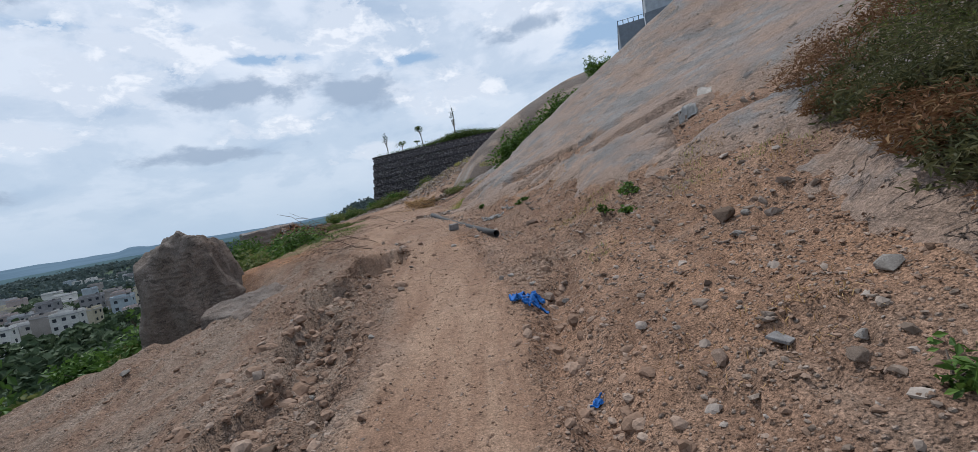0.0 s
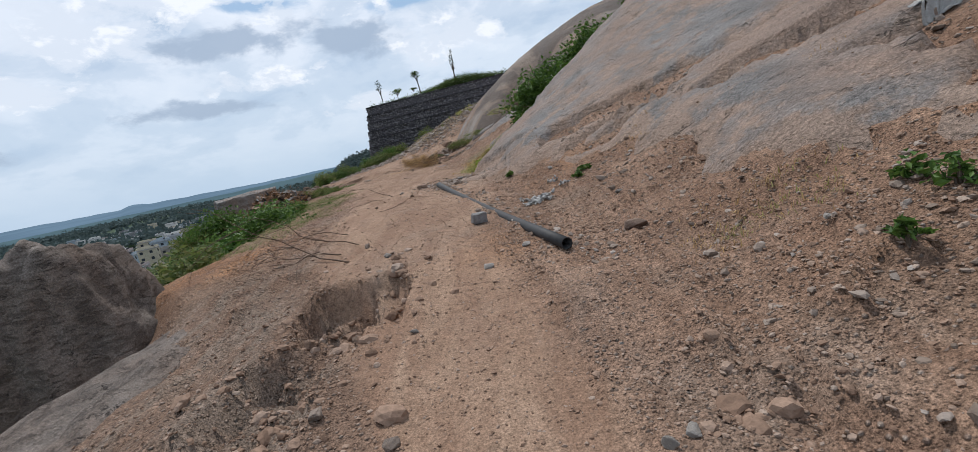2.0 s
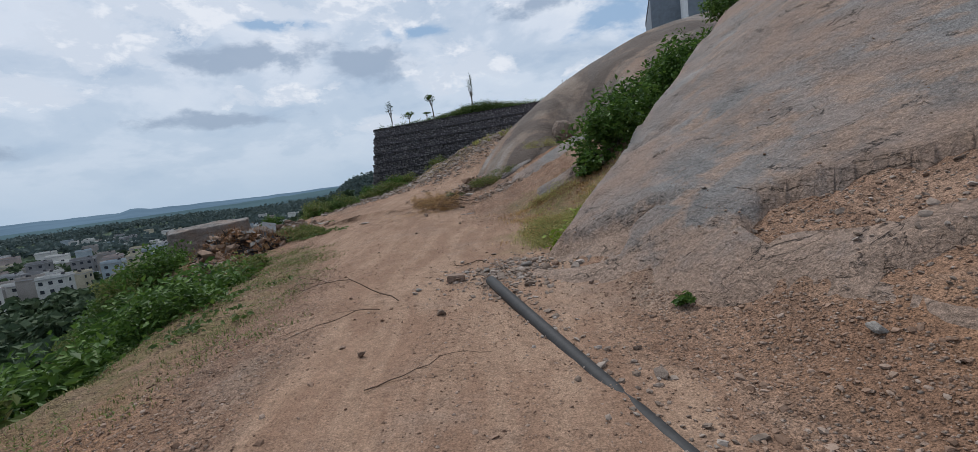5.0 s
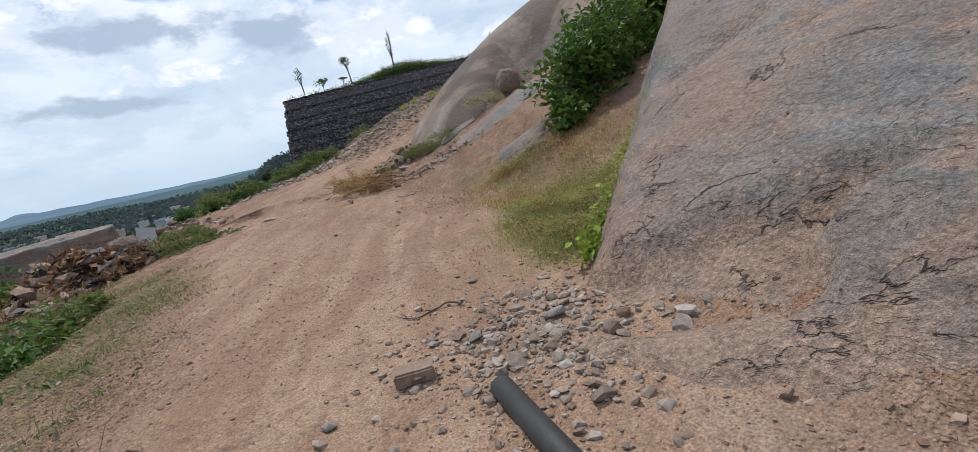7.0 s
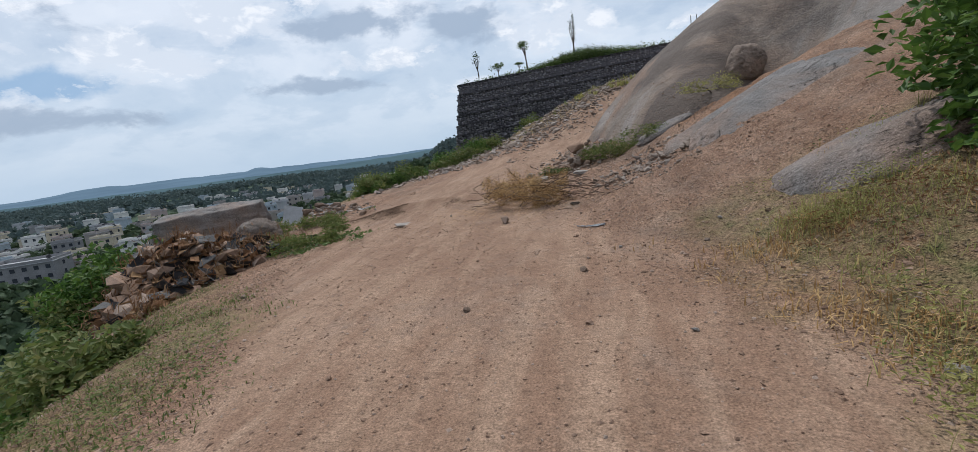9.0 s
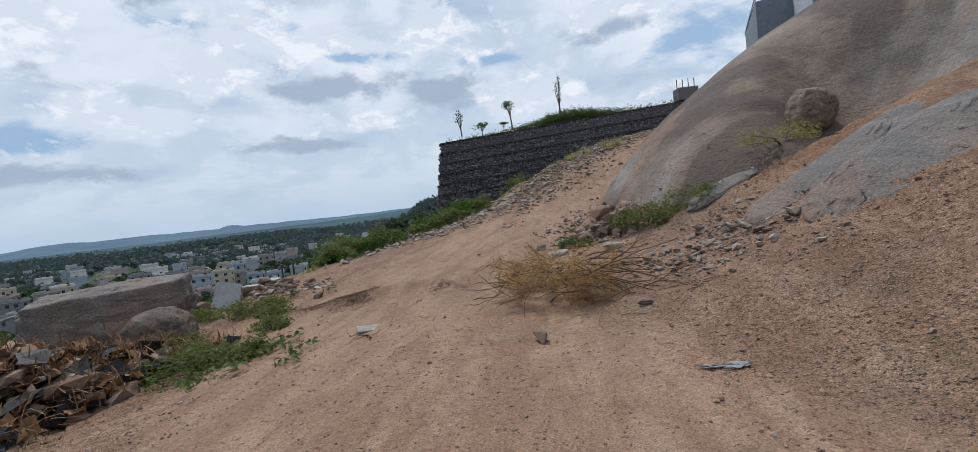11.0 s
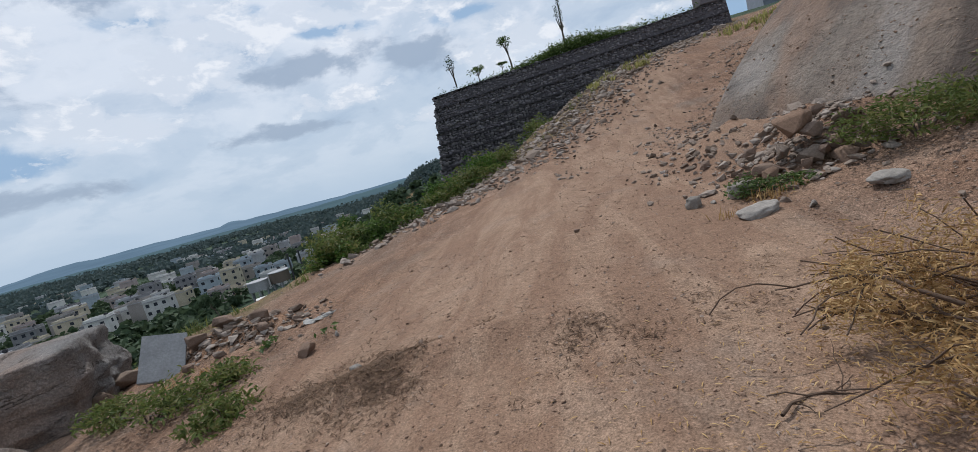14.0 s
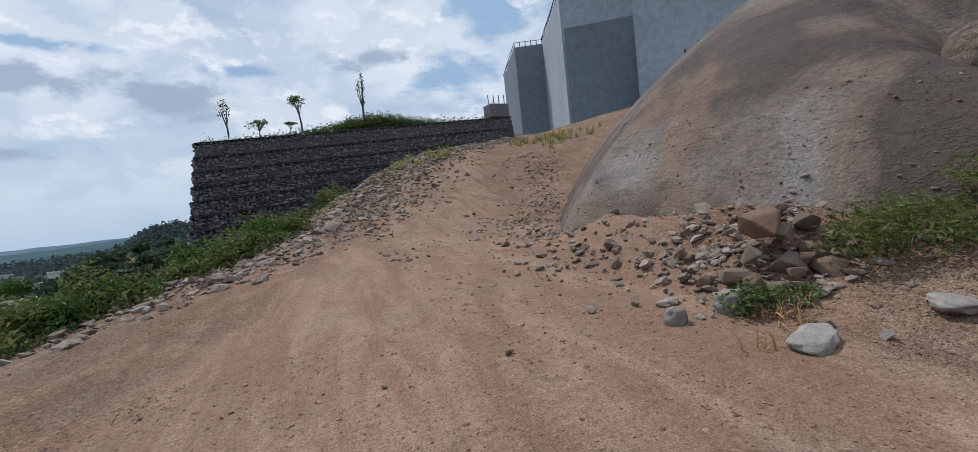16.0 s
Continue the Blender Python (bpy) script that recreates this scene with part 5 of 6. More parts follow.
# the heap of cut thorn bush
rng = np.random.default_rng(77)
bc = np.array([-3.3, 23.1])
heap = tagged(empty("brush_heap", pose(bc[0], bc[1], tz(*bc))), "heap of cut dry thorn bush with straw-yellow leaves", "brush heap")
HZ = Matrix.Translation((-bc[0], -bc[1], -tz(*bc)))
straws = []
for k in range(44):
    a = rng.uniform(0, 2 * math.pi)
    s = bc + np.array([math.cos(a), math.sin(a)]) * rng.uniform(0, 0.55)
    hd = a + rng.normal(0, 0.7)
    z0 = tz(*s) + rng.uniform(0.02, 0.36)
    b = wander((s[0], s[1], z0), hd, rng.uniform(-0.1, 0.55), rng.uniform(0.4, 0.95), rng, 9, 0.2, 0.07)
    ob = part("stem", tube(b, rng.uniform(0.006, 0.013), 6, [1 - 0.08 * j for j in range(len(b))]), M_TWIG, heap, smooth_faces=True)
    ob.data.transform(HZ)
    for j in range(3):
        i = int(rng.integers(2, 9))
        tw = wander(b[i], hd + rng.normal(0, 0.9), rng.uniform(-0.3, 0.6), rng.uniform(0.2, 0.5), rng, 5, 0.3, 0.05)
        t2 = part("twig", tube(tw, 0.0035, 4), M_TWIG, ob, smooth_faces=True)
        t2.data.transform(HZ)
        straws += tw[1:]
    straws += b[3:]
# long bare stems trailing out of the cut side
for k in range(13):
    s = bc + np.array([rng.uniform(-0.1, 0.5), rng.uniform(-0.45, 0.45)])
    hd = rng.choice((-0.2, 0.2, 0.5, -1.0, 2.9)) + rng.normal(0, 0.3)
    b = wander((s[0], s[1], tz(*s) + rng.uniform(0.1, 0.42)), hd, rng.uniform(-0.05, 0.3), rng.uniform(0.8, 1.5), rng, 11, 0.14, 0.05)
    ob = part("stem", tube(b, rng.uniform(0.007, 0.012), 6, [1 - 0.07 * j for j in range(len(b))]), M_TWIG, heap, smooth_faces=True)
    ob.data.transform(HZ)
    for j in range(2):
        i = int(rng.integers(4, 11))
        tw = wander(b[i], hd + rng.normal(0, 0.8), rng.uniform(-0.2, 0.4), rng.uniform(0.2, 0.5), rng, 5, 0.25, 0.05)
        t2 = part("twig", tube(tw, 0.0032, 4), M_TWIG, ob, smooth_faces=True)
        t2.data.transform(HZ)
straws = np.repeat(np.array(straws)[rng.uniform(0, 1, len(straws)) < 0.5], 44, axis=0)
straws = straws + rng.normal(0, 0.045, straws.shape)
straws[:, 2] = np.maximum(straws[:, 2], top_z(straws[:, 0], straws[:, 1]) + 0.01)
straws = straws[np.hypot(straws[:, 0] - bc[0], straws[:, 1] - bc[1]) < 0.78]
lv, lf = leaves(straws, 0.042, rng, 0.9, 0.17)
me = mesh_from("foliage", lv - np.array([bc[0], bc[1], tz(*bc)]), lf, M_DRY, False)
ob = new("foliage", me)
ob.parent = heap
tagged(ob, "straw-yellow dry leaves", kind="stuff")
xy = rng.normal(0, 0.75, (4200, 2)) + bc + np.array([-0.1, -0.35])
stuff("straw_litter", leaves(on_top(xy, 0.006), 0.035, rng, 0.12, 0.16), M_DRY, "straw-coloured leaf litter on the soil", "litter")


# ---- shrubs and bushes ----
def crown_points(n, radii, rng, clumps=14, fill=0.28):
    """Leaf places in many small clumps through a flattened, uneven ball."""
    c = rng.normal(0, 1, (clumps, 3))
    c /= np.linalg.norm(c, axis=1)[:, None]
    c *= rng.uniform(0.45, 1.0, (clumps, 1))
    c[:, 2] = np.abs(c[:, 2]) * 0.9 + 0.1
    pick = rng.integers(0, clumps, n)
    d = rng.normal(0, 1, (n, 3))
    d /= np.linalg.norm(d, axis=1)[:, None]
    p = c[pick] + d * (rng.uniform(0.2, 1, (n, 1)) ** 0.5) * fill * rng.uniform(0.7, 1.5, (clumps, 1))[pick]
    return p * np.array(radii), c * np.array(radii)


def shrub(name, m, radii, n, leaf, seed, mat, label, category="bush", group="", clumps=16, fill=0.3, slim=0.55):
    rng = np.random.default_rng(seed)
    root = tagged(empty(name, m), label, category, group)
    p, c = crown_points(n, radii, rng, clumps, fill)
    p[:, 2] = np.maximum(p[:, 2], 0.02)
    crown = new("crown", mesh_from("crown", *leaves(p, leaf, rng, 0.7, slim), mat, False))
    crown.parent = root
    for k in range(min(7, clumps)):
        e = Vector(c[k])
        mid = Vector((e.x * 0.35, e.y * 0.35, e.z * 0.6))
        part("stem", tube([(0, 0, -0.1), tuple(mid), tuple(e)], 0.012 * max(radii) + 0.006, 5, [1, 0.7, 0.35]), M_BARK, root, smooth_faces=True)
    return root


def tree_mesh(seed, height, spread_, leaf, n, mat, droop=0.0, lean=0.1, parent_label="", name="tree", m=None, group="", clumps=16, fill=0.3, slim=0.6, crown_at=0.72):
    rng = np.random.default_rng(seed)
    root = tagged(empty(name, m), parent_label, "tree", group)
    top = np.array([rng.normal(0, lean) * height, rng.normal(0, lean) * height, height * crown_at])
    trunk = [(0, 0, -0.2), tuple(top * 0.35 + rng.normal(0, 0.03, 3) * height * 0.4), tuple(top * 0.7), tuple(top)]
    part("trunk", tube(trunk, 0.035 * height ** 0.8, 8, [1.1, 0.85, 0.6, 0.35]), M_BARK, root, smooth_faces=True)
    p, c = crown_points(n, (spread_, spread_, height * (1 - crown_at)), rng, clumps, fill)
    for k in range(min(9, clumps)):
        e = c[k] + top
        part("limb", tube([tuple(top * rng.uniform(0.55, 0.95)), tuple((e + top * 0.9) / 2 + rng.normal(0, 0.05, 3)), tuple(e)], 0.014 * height ** 0.8, 5, [1, 0.7, 0.3]), M_BARK, root, smooth_faces=True)
    crown = new("crown", mesh_from("crown", *leaves(p + top, leaf, rng, 0.8, slim), mat, False))
    crown.parent = root
    return root


# the leafy bush in the cleft between the slope and the bank
for i, (x, y, r, n) in enumerate(((1.55, 19.6, 1.0, 3200), (0.95, 19.0, 0.55, 1100), (2.5, 20.4, 1.1, 3400), (3.5, 21.0, 1.05, 3000), (4.5, 21.8, 1.0, 2600), (6.6, 23.9, 0.9, 1600))):
    shrub("bush", pose(x, y, tz(x, y) - 0.1, 0, 0, 40 * i), (r, r * 0.9, r * 1.15), n, 0.13, 200 + i, M_LEAF, "dense green leafy bush growing in a rock cleft", clumps=26, fill=0.34, group="bushes in the cleft")

# shrubs on the valley slope
shrub_kinds = [shrub("shrub", pose(0, 0, -400), (1.0, 1.0, 0.85), 1300, 0.13, 300 + k, (M_SHRUB, M_LEAF, M_GRASS, M_LEAF)[k], "green shrub on the steep valley slope", group="shrubs on the valley slope", clumps=22, fill=0.36) for k in range(4)]
rv = random.Random(4)
spots = []
for i in range(150):
    y = rv.uniform(9.3, 24)
    spots.append((float(tab(XL, y)) - 0.55 - abs(rv.gauss(0, 3.2)), y, rv.uniform(0.45, 1.05)))
for i in range(55):
    y = rv.uniform(27, 40)
    spots.append((float(tab(XL, y)) - 0.5 - abs(rv.gauss(0, 1.6)), y, rv.uniform(0.3, 0.75)))
for i in range(70):
    spots.append((rv.uniform(-12, -5.8), rv.uniform(2, 10.5), rv.uniform(0.8, 1.6)))
for i in range(40):
    y = rv.uniform(28, 46)
    spots.append((float(tab(XL, y)) - 2 - abs(rv.gauss(0, 7)), y, rv.uniform(0.6, 1.5)))
for i in range(80):
    y = rv.uniform(28.5, 38.5)
    spots.append((float(ridge_x(y)) - rv.uniform(0.6, 2.8), y, rv.uniform(0.35, 0.85)))
for x, y, s in spots:
    z = gz(x, y)
    bearing, far = math.degrees(math.atan2(x + 4.9, y - 21.4)), math.hypot(x + 4.9, y - 21.4)
    if y > 26.5 and -52 < bearing < -30.5 and (z + 0.9 * s - 2.26) / far > -0.15:
        continue
    if math.hypot(x + 5.55, y - 8.75) < 1.9 or math.hypot(x + 12.2, y - 25.7) < 2.2 or math.hypot(x + 9.0, y - 20.6) < 2.7 or (y < 14 and z > 0.2):
        continue
    copy_thing(rv.choice(shrub_kinds), pose(x, y, z - 0.12 * s, rv.uniform(-8, 8), rv.uniform(-8, 8), rv.uniform(0, 360)) @ Matrix.Diagonal((s, s, s * rv.uniform(0.8, 1.2), 1)))
# trees lower on the slope
slope_trees = [tree_mesh(400 + k, 3.6, 1.7, 0.26, 1500, M_SHRUB if k else M_LEAF, parent_label="small leafy tree on the valley slope", m=pose(0, 0, -400), group="trees on the valley slope", clumps=22, fill=0.34) for k in range(3)]
for i in range(46):
    y = rv.uniform(2, 50)
    x = float(tab(XL, y)) - rv.uniform(7, 34)
    s = rv.uniform(0.7, 1.25)
    copy_thing(rv.choice(slope_trees), pose(x, y, gz(x, y) - 0.1, 0, 0, rv.uniform(0, 360)) @ Matrix.Diagonal((s, s, s, 1)))
for o in shrub_kinds + slope_trees:
    for c in list(o.children_recursive) + [o]:
        bpy.data.objects.remove(c)

# plants growing on the granite slope above the first steps
for i, (x, y, r, mat) in enumerate(((2.9, 3.3, 0.34, M_OLIVE), (3.2, 3.8, 0.42, M_OLIVE), (3.7, 4.3, 0.5, M_OLIVE), (4.4, 4.8, 0.55, M_RUST), (5.2, 5.6, 0.6, M_OLIVE), (2.5, 2.5, 0.32, M_RUST), (3.1, 2.7, 0.45, M_OLIVE), (4.0, 3.6, 0.6, M_OLIVE), (5.0, 4.4, 0.7, M_RUST), (6.2, 6.4, 0.7, M_OLIVE), (2.3, 2.0, 0.3, M_OLIVE))):
    shrub("shrub", pose(x, y, tz(x, y) - 0.03, 0, 0, 50 * i), (r, r, r * 0.8), 1500, 0.06, 500 + i, mat, "wiry green shrub rooted in the granite slope" if mat is M_OLIVE else "rusty dried shrub rooted in the granite slope", group="plants on the granite slope", clumps=18, fill=0.4, slim=0.3)
for i, (x, y, r, mat) in enumerate(((2.45, 2.25, 0.30, M_OLIVE), (2.7, 2.75, 0.36, M_RUST), (2.95, 3.05, 0.42, M_OLIVE), (3.35, 3.35, 0.5, M_OLIVE), (3.1, 4.15, 0.34, M_RUST), (3.6, 4.75, 0.45, M_RUST), (4.3, 5.5, 0.5, M_RUST), (3.0, 2.2, 0.5, M_OLIVE), (3.5, 2.8, 0.55, M_GRASS), (4.1, 4.2, 0.5, M_GRASS), (2.2, 1.75, 0.26, M_RUST))):
    shrub("shrub", pose(x, y, tz(x, y) - 0.05, 0, 0, 70 * i), (r, r, r * 0.85), 2600, 0.045, 520 + i, mat, {M_OLIVE: "wiry green shrub rooted in the granite slope", M_RUST: "rusty dried shrub rooted in the granite slope", M_GRASS: "pale green weedy shrub rooted in the granite slope"}[mat], group="plants on the granite slope", clumps=24, fill=0.4, slim=0.25)
# small green plants on the bank
for i, (x, y, r) in enumerate(((1.75, 5.64, 0.12), (1.32, 5.44, 0.10), (1.44, 4.95, 0.09), (1.71, 5.85, 0.10), (1.42, 1.49, 0.14), (0.75, 9.6, 0.08), (0.6, 9.4, 0.07), (-0.15, 11.6, 0.07))):
    shrub("small_plant", pose(x, y, tz(x, y), 0, 0, 30 * i), (r, r, r * 1.1), 90, 0.055, 550 + i, M_LEAF, "small green leafy plant on the soil bank", "plant", "plants on the bank", clumps=7, fill=0.4)
# bush beside the rock pile, tufts near the dome and along the ramp
shrub("bush", pose(-1.65, 26.2, tz(-1.65, 26.2)), (0.75, 0.45, 0.42), 2300, 0.06, 601, M_GRASS, "low yellow-green bush beside the rock pile", clumps=28, fill=0.35, slim=0.35)
shrub("bush", pose(-0.7, 25.9, tz(-0.7, 25.9)), (0.7, 0.4, 0.3), 1500, 0.06, 602, M_GRASS, "low yellow-green bush beside the rock pile", clumps=20, fill=0.35, slim=0.35)
shrub("bush", pose(-2.9, 26.3, tz(-2.9, 26.3)), (0.4, 0.25, 0.2), 700, 0.045, 603, M_SHRUB, "low weeds at the foot of the rocks", clumps=14, fill=0.4)
shrub("bush", pose(0.6, 26.0, tz(0.6, 26.0)), (0.6, 0.5, 0.35), 900, 0.06, 604, M_YELLOW, "dry yellow-green shrub at the dome's foot", clumps=14, fill=0.4, slim=0.3)

for i, (x, y, r) in enumerate(((-9.2, 25.0, 0.5), (-8.6, 25.25, 0.4), (-8.0, 24.6, 0.3), (-9.9, 25.3, 0.4), (-7.4, 23.6, 0.3), (-8.6, 23.2, 0.4), (-7.8, 22.3, 0.45), (-7.2, 21.9, 0.4), (-8.2, 22.7, 0.4), (-6.8, 22.3, 0.3))):
    shrub("bush", pose(x, y, tz(x, y), 0, 0, 60 * i), (r, r, r * 0.55), 800, 0.06, 620 + i, M_GRASS, "low yellow-green weeds beside the boulders", clumps=18, fill=0.4, slim=0.4, group="weeds beside the boulders")

# ---- grass ----
rng = np.random.default_rng(31)


def clumped(n, x0, x1, y0, y1, fn, seed, per=14, wide=0.06):
    xy = scatter(n, x0, x1, y0, y1, lambda x, y: fn(x, y) * smooth(-0.35, 0.35, fbm(x, y, 0.7, 3, seed)))
    xy = np.repeat(xy, per, axis=0) + rng.normal(0, wide, (len(xy) * per, 2))
    return on_top(xy, -0.005)


cleft = lambda x, y: smooth(0.9, 0.5, 0 * x + np.abs(x - np.interp(y, (14.4, 15.2, 16, 18, 20), (-0.5, -0.4, -0.3, 0.2, 0.2))) / np.interp(y, (14.4, 15.2, 16, 18, 20), (0.5, 0.85, 1.05, 1.2, 1.0))) * smooth(14.3, 14.9, y) * (1 - smooth(18.6, 20.6, y)) * smooth(0.0, 0.35, edge_side(x, y))
thin_out = lambda x, y: cleft(x, y) * (1 - 0.85 * smooth(16.2, 17.4, y) * smooth(-0.35, 0.25, fbm(x, y, 0.8, 3, 88)))
stuff("grass", blades(clumped(5200, -1.6, 1.6, 14.2, 20.6, thin_out, 51, 20, 0.1), 0.16, rng, 1.1, 0.0025), M_YELLOW, "yellow-green grass and weeds at the rock's foot", "grass")
verge_fn = lambda x, y: smooth(-0.9, -0.1, x - tab(XL, y)) * (1 - smooth(0.4, 1.7, x - tab(XL, y))) * smooth(10.8, 12, y)
stuff("grass", blades(clumped(4200, -9.5, -3, 10.5, 22, verge_fn, 53, 16, 0.11), 0.045, rng, 1.0, 0.004), M_GRASS, "short green grass along the track's edge", "grass")
lush = lambda x, y: np.exp(-((x + 6.9) / 0.9) ** 2 - ((y - 21.9) / 0.7) ** 2) + np.exp(-((x + 5.2) / 0.5) ** 2 - ((y - 13.9) / 1.2) ** 2) + np.exp(-((x + 9.3) / 0.8) ** 2 - ((y - 25.2) / 0.7) ** 2) + np.exp(-((x + 8.0) / 0.7) ** 2 - ((y - 22.4) / 0.6) ** 2)
stuff("weeds", leaves(clumped(2200, -11, -4, 12, 27, lush, 55, 12, 0.09) + np.array([0, 0, 0.07]), 0.075, rng, 0.6, 0.6), M_SHRUB, "low green weeds on the track's edge", "weeds")
far_green = lambda x, y: (1 - 0.8 * smooth(37, 39, y)) * smooth(-0.6, 0.0, ridge_x(y) - 0.5 - x) * (1 - smooth(0.8, 2.0, ridge_x(y) - 0.5 - x))
stuff("grass", blades(clumped(2600, -13, 6, 27.5, 52, far_green, 57), 0.22, rng, 0.7, 0.010), M_GRASS, "green grass on the ramp's shoulder", "grass")
ramp_tuft = lambda x, y: np.exp(-((x - 7.0) / 1.6) ** 2 - ((y - 48.5) / 2.5) ** 2) + np.exp(-((x + 2.0) / 0.9) ** 2 - ((y - 46.5) / 1.6) ** 2) + np.exp(-((x - 0.2) / 1.2) ** 2 - ((y - 50) / 2.0) ** 2)
stuff("grass", blades(clumped(1800, -5, 11, 43, 56, ramp_tuft, 59), 0.35, rng, 0.6, 0.02), M_YELLOW, "yellow-green grass on the rubble", "grass")
dry_fn = lambda x, y: np.exp(-((x - 0.05) / 0.8) ** 2 - ((y - 18.6) / 0.9) ** 2) + 0.8 * np.exp(-((x + 0.75) / 0.4) ** 2 - ((y - 17.0) / 0.8) ** 2) + 0.7 * np.exp(-((x + 0.8) / 0.6) ** 2 - ((y - 19.6) / 0.6) ** 2)
stuff("dry_grass", blades(clumped(2600, -2.4, 1.6, 15, 21, dry_fn, 61, 18, 0.1), 0.08, rng, 1.0, 0.004), M_DRY, "dry straw-coloured grass on the soil bank", "grass")
rust_fn = lambda x, y: np.exp(-((x - 0.1) / 0.5) ** 2 - ((y - 18.6) / 0.5) ** 2)
stuff("dry_weeds", leaves(clumped(900, -1.4, 1.4, 17, 20, rust_fn, 63, 14, 0.07) + np.array([0, 0, 0.08]), 0.04, rng, 0.8, 0.3), M_RUST, "rusty dried weeds on the soil bank", "weeds")
bank_dry = lambda x, y: 0.55 * smooth(0.15, 0.6, fbm(x, y, 1.1, 3, 66)) * smooth(0.5, 1.0, x)
stuff("dry_grass", blades(clumped(2400, 0.5, 2.7, 1.2, 10, bank_dry, 65, 10, 0.09), 0.05, rng, 1.2, 0.0025), M_DRY, "thin dry grass on the soil bank", "grass")
stuff("grass", blades(clumped(1300, 0.6, 2.8, 2.4, 6.6, bank_dry, 67, 12, 0.07), 0.055, rng, 0.9, 0.003), M_YELLOW, "thin green grass on the soil bank", "grass")
pile_dry = lambda x, y: np.exp(-((x + 2.4) / 0.9) ** 2 - ((y - 26.2) / 0.35) ** 2) + np.exp(-((x + 10.0) / 0.6) ** 2 - ((y - 25.7) / 0.3) ** 2)
stuff("dry_grass", blades(clumped(700, -11, -0.5, 25, 27.3, pile_dry, 69), 0.13, rng, 0.8, 0.006), M_DRY, "dry grass at the foot of the rocks", "grass")
weed_at = clumped(6500, -1.6, 1.6, 14.2, 20.6, thin_out, 52, 18, 0.08)
weed_at[:, 2] += rng.uniform(0.01, 0.24, len(weed_at)) * (0.6 + 0.4 * np.sin(weed_at[:, 0] * 7 + weed_at[:, 1] * 5))
parched = fbm(weed_at[:, 0], weed_at[:, 1], 0.9, 3, 58) + 0.5 * smooth(17.0, 18.6, weed_at[:, 1]) + rng.uniform(-0.5, 0.5, len(weed_at))
stuff("weeds", leaves(weed_at[parched < 0.35], 0.036, rng, 0.4, 0.4), M_YELLOW, "small-leaved yellow-green weeds at the rock's foot", "weeds")
dark_at = clumped(700, -1.6, 1.6, 14.2, 20.6, thin_out, 56, 16, 0.07)
dark_at[:, 2] += rng.uniform(0.0, 0.16, len(dark_at))
stuff("weeds", leaves(dark_at, 0.026, rng, 0.6, 0.5), M_SHRUB, "dark green weeds among the yellow ones", "weeds")
stuff("dry_weeds", leaves(weed_at[(parched >= 0.35) & (parched < 0.9)], 0.034, rng, 0.5, 0.3), M_DRY, "straw-dry weeds at the rock's foot", "weeds")
stuff("dry_weeds", leaves(weed_at[parched >= 0.9], 0.034, rng, 0.5, 0.3), M_RUST, "rusty withered weeds at the rock's foot", "weeds")
weed_at = clumped(3600, -9.5, -3, 10.8, 22, verge_fn, 54, 14, 0.08)
weed_at[:, 2] += rng.uniform(0.0, 0.06, len(weed_at))
stuff("weeds", leaves(weed_at, 0.03, rng, 0.35, 0.6), M_GRASS, "low green weeds along the track's edge", "weeds")
# broad vine leaves against the slope's end
vy = rng.uniform(14.25, 15.75, 520)
vx = -0.8 + 0.75 * (vy - 14) - 0.16 + rng.normal(0, 0.07, 520)
vine = np.stack([vx, vy, full_z(vx, vy) + rng.uniform(0.03, 0.42, 520) * (0.6 + 0.4 * np.sin(vy * 9))], -1)
vine = vine[edge_side(vine[:, 0], vine[:, 1]) > 0.02]
stuff("vine", leaves(vine, 0.07, rng, 0.5, 0.8), M_LIME, "bright lime-green vine creeping on the granite", "vine")
mound = lambda x, y: np.exp(-((x + 6.0) / 1.3) ** 2 - ((y - 24.4) / 0.35) ** 2)
stuff("dry_weeds", leaves(clumped(9000, -8.5, -3.5, 23.2, 25.6, mound, 71) + np.array([0, 0, 0.012]), 0.05, rng, 0.3, 0.14), M_LITTER, "dark dried plant litter on the track", "litter")

# ---- rubbish heap ----
rng = np.random.default_rng(91)
hc = np.array([-8.9, 21.2])
rub = tagged(empty("rubbish_heap"), "heap of dumped rubbish with dry stalks and dark sheets", "rubbish heap")
xy = np.clip(rng.normal(0, 1, (900, 2)), -1.6, 1.6) * (0.75, 1.2) + hc
pts = on_top(xy, 0)
bulge = 0.8 * np.exp(-((xy[:, 0] - hc[0]) / 0.9) ** 2 - ((xy[:, 1] - hc[1]) / 1.4) ** 2)
pts[:, 2] += bulge * rng.uniform(0.2, 1, len(pts))
for nm, mat, sel, sz in (("dark_waste", M_BLACKBAG, slice(0, 330), 0.3), ("pale_waste", M_WHITE, slice(330, 372), 0.16), ("brown_waste", M_RUST, slice(372, 900), 0.2)):
    ob = new(nm, mesh_from(nm, *leaves(pts[sel], sz, rng, 0.6, 0.9), mat, False))
    ob.parent = rub
    tagged(ob, kind="stuff")
v, f = stones(pts[::3] - (0, 0, 0.1), rng.uniform(0.1, 0.25, len(pts[::3])), rng, 0.6)
ob = new("earth", mesh_from("earth", v, f, M_GRAVEL, False))
ob.parent = rub
tagged(ob, kind="stuff")
st = np.repeat(pts[600:], 16, axis=0) + rng.normal(0, 0.1, (300 * 16, 3))
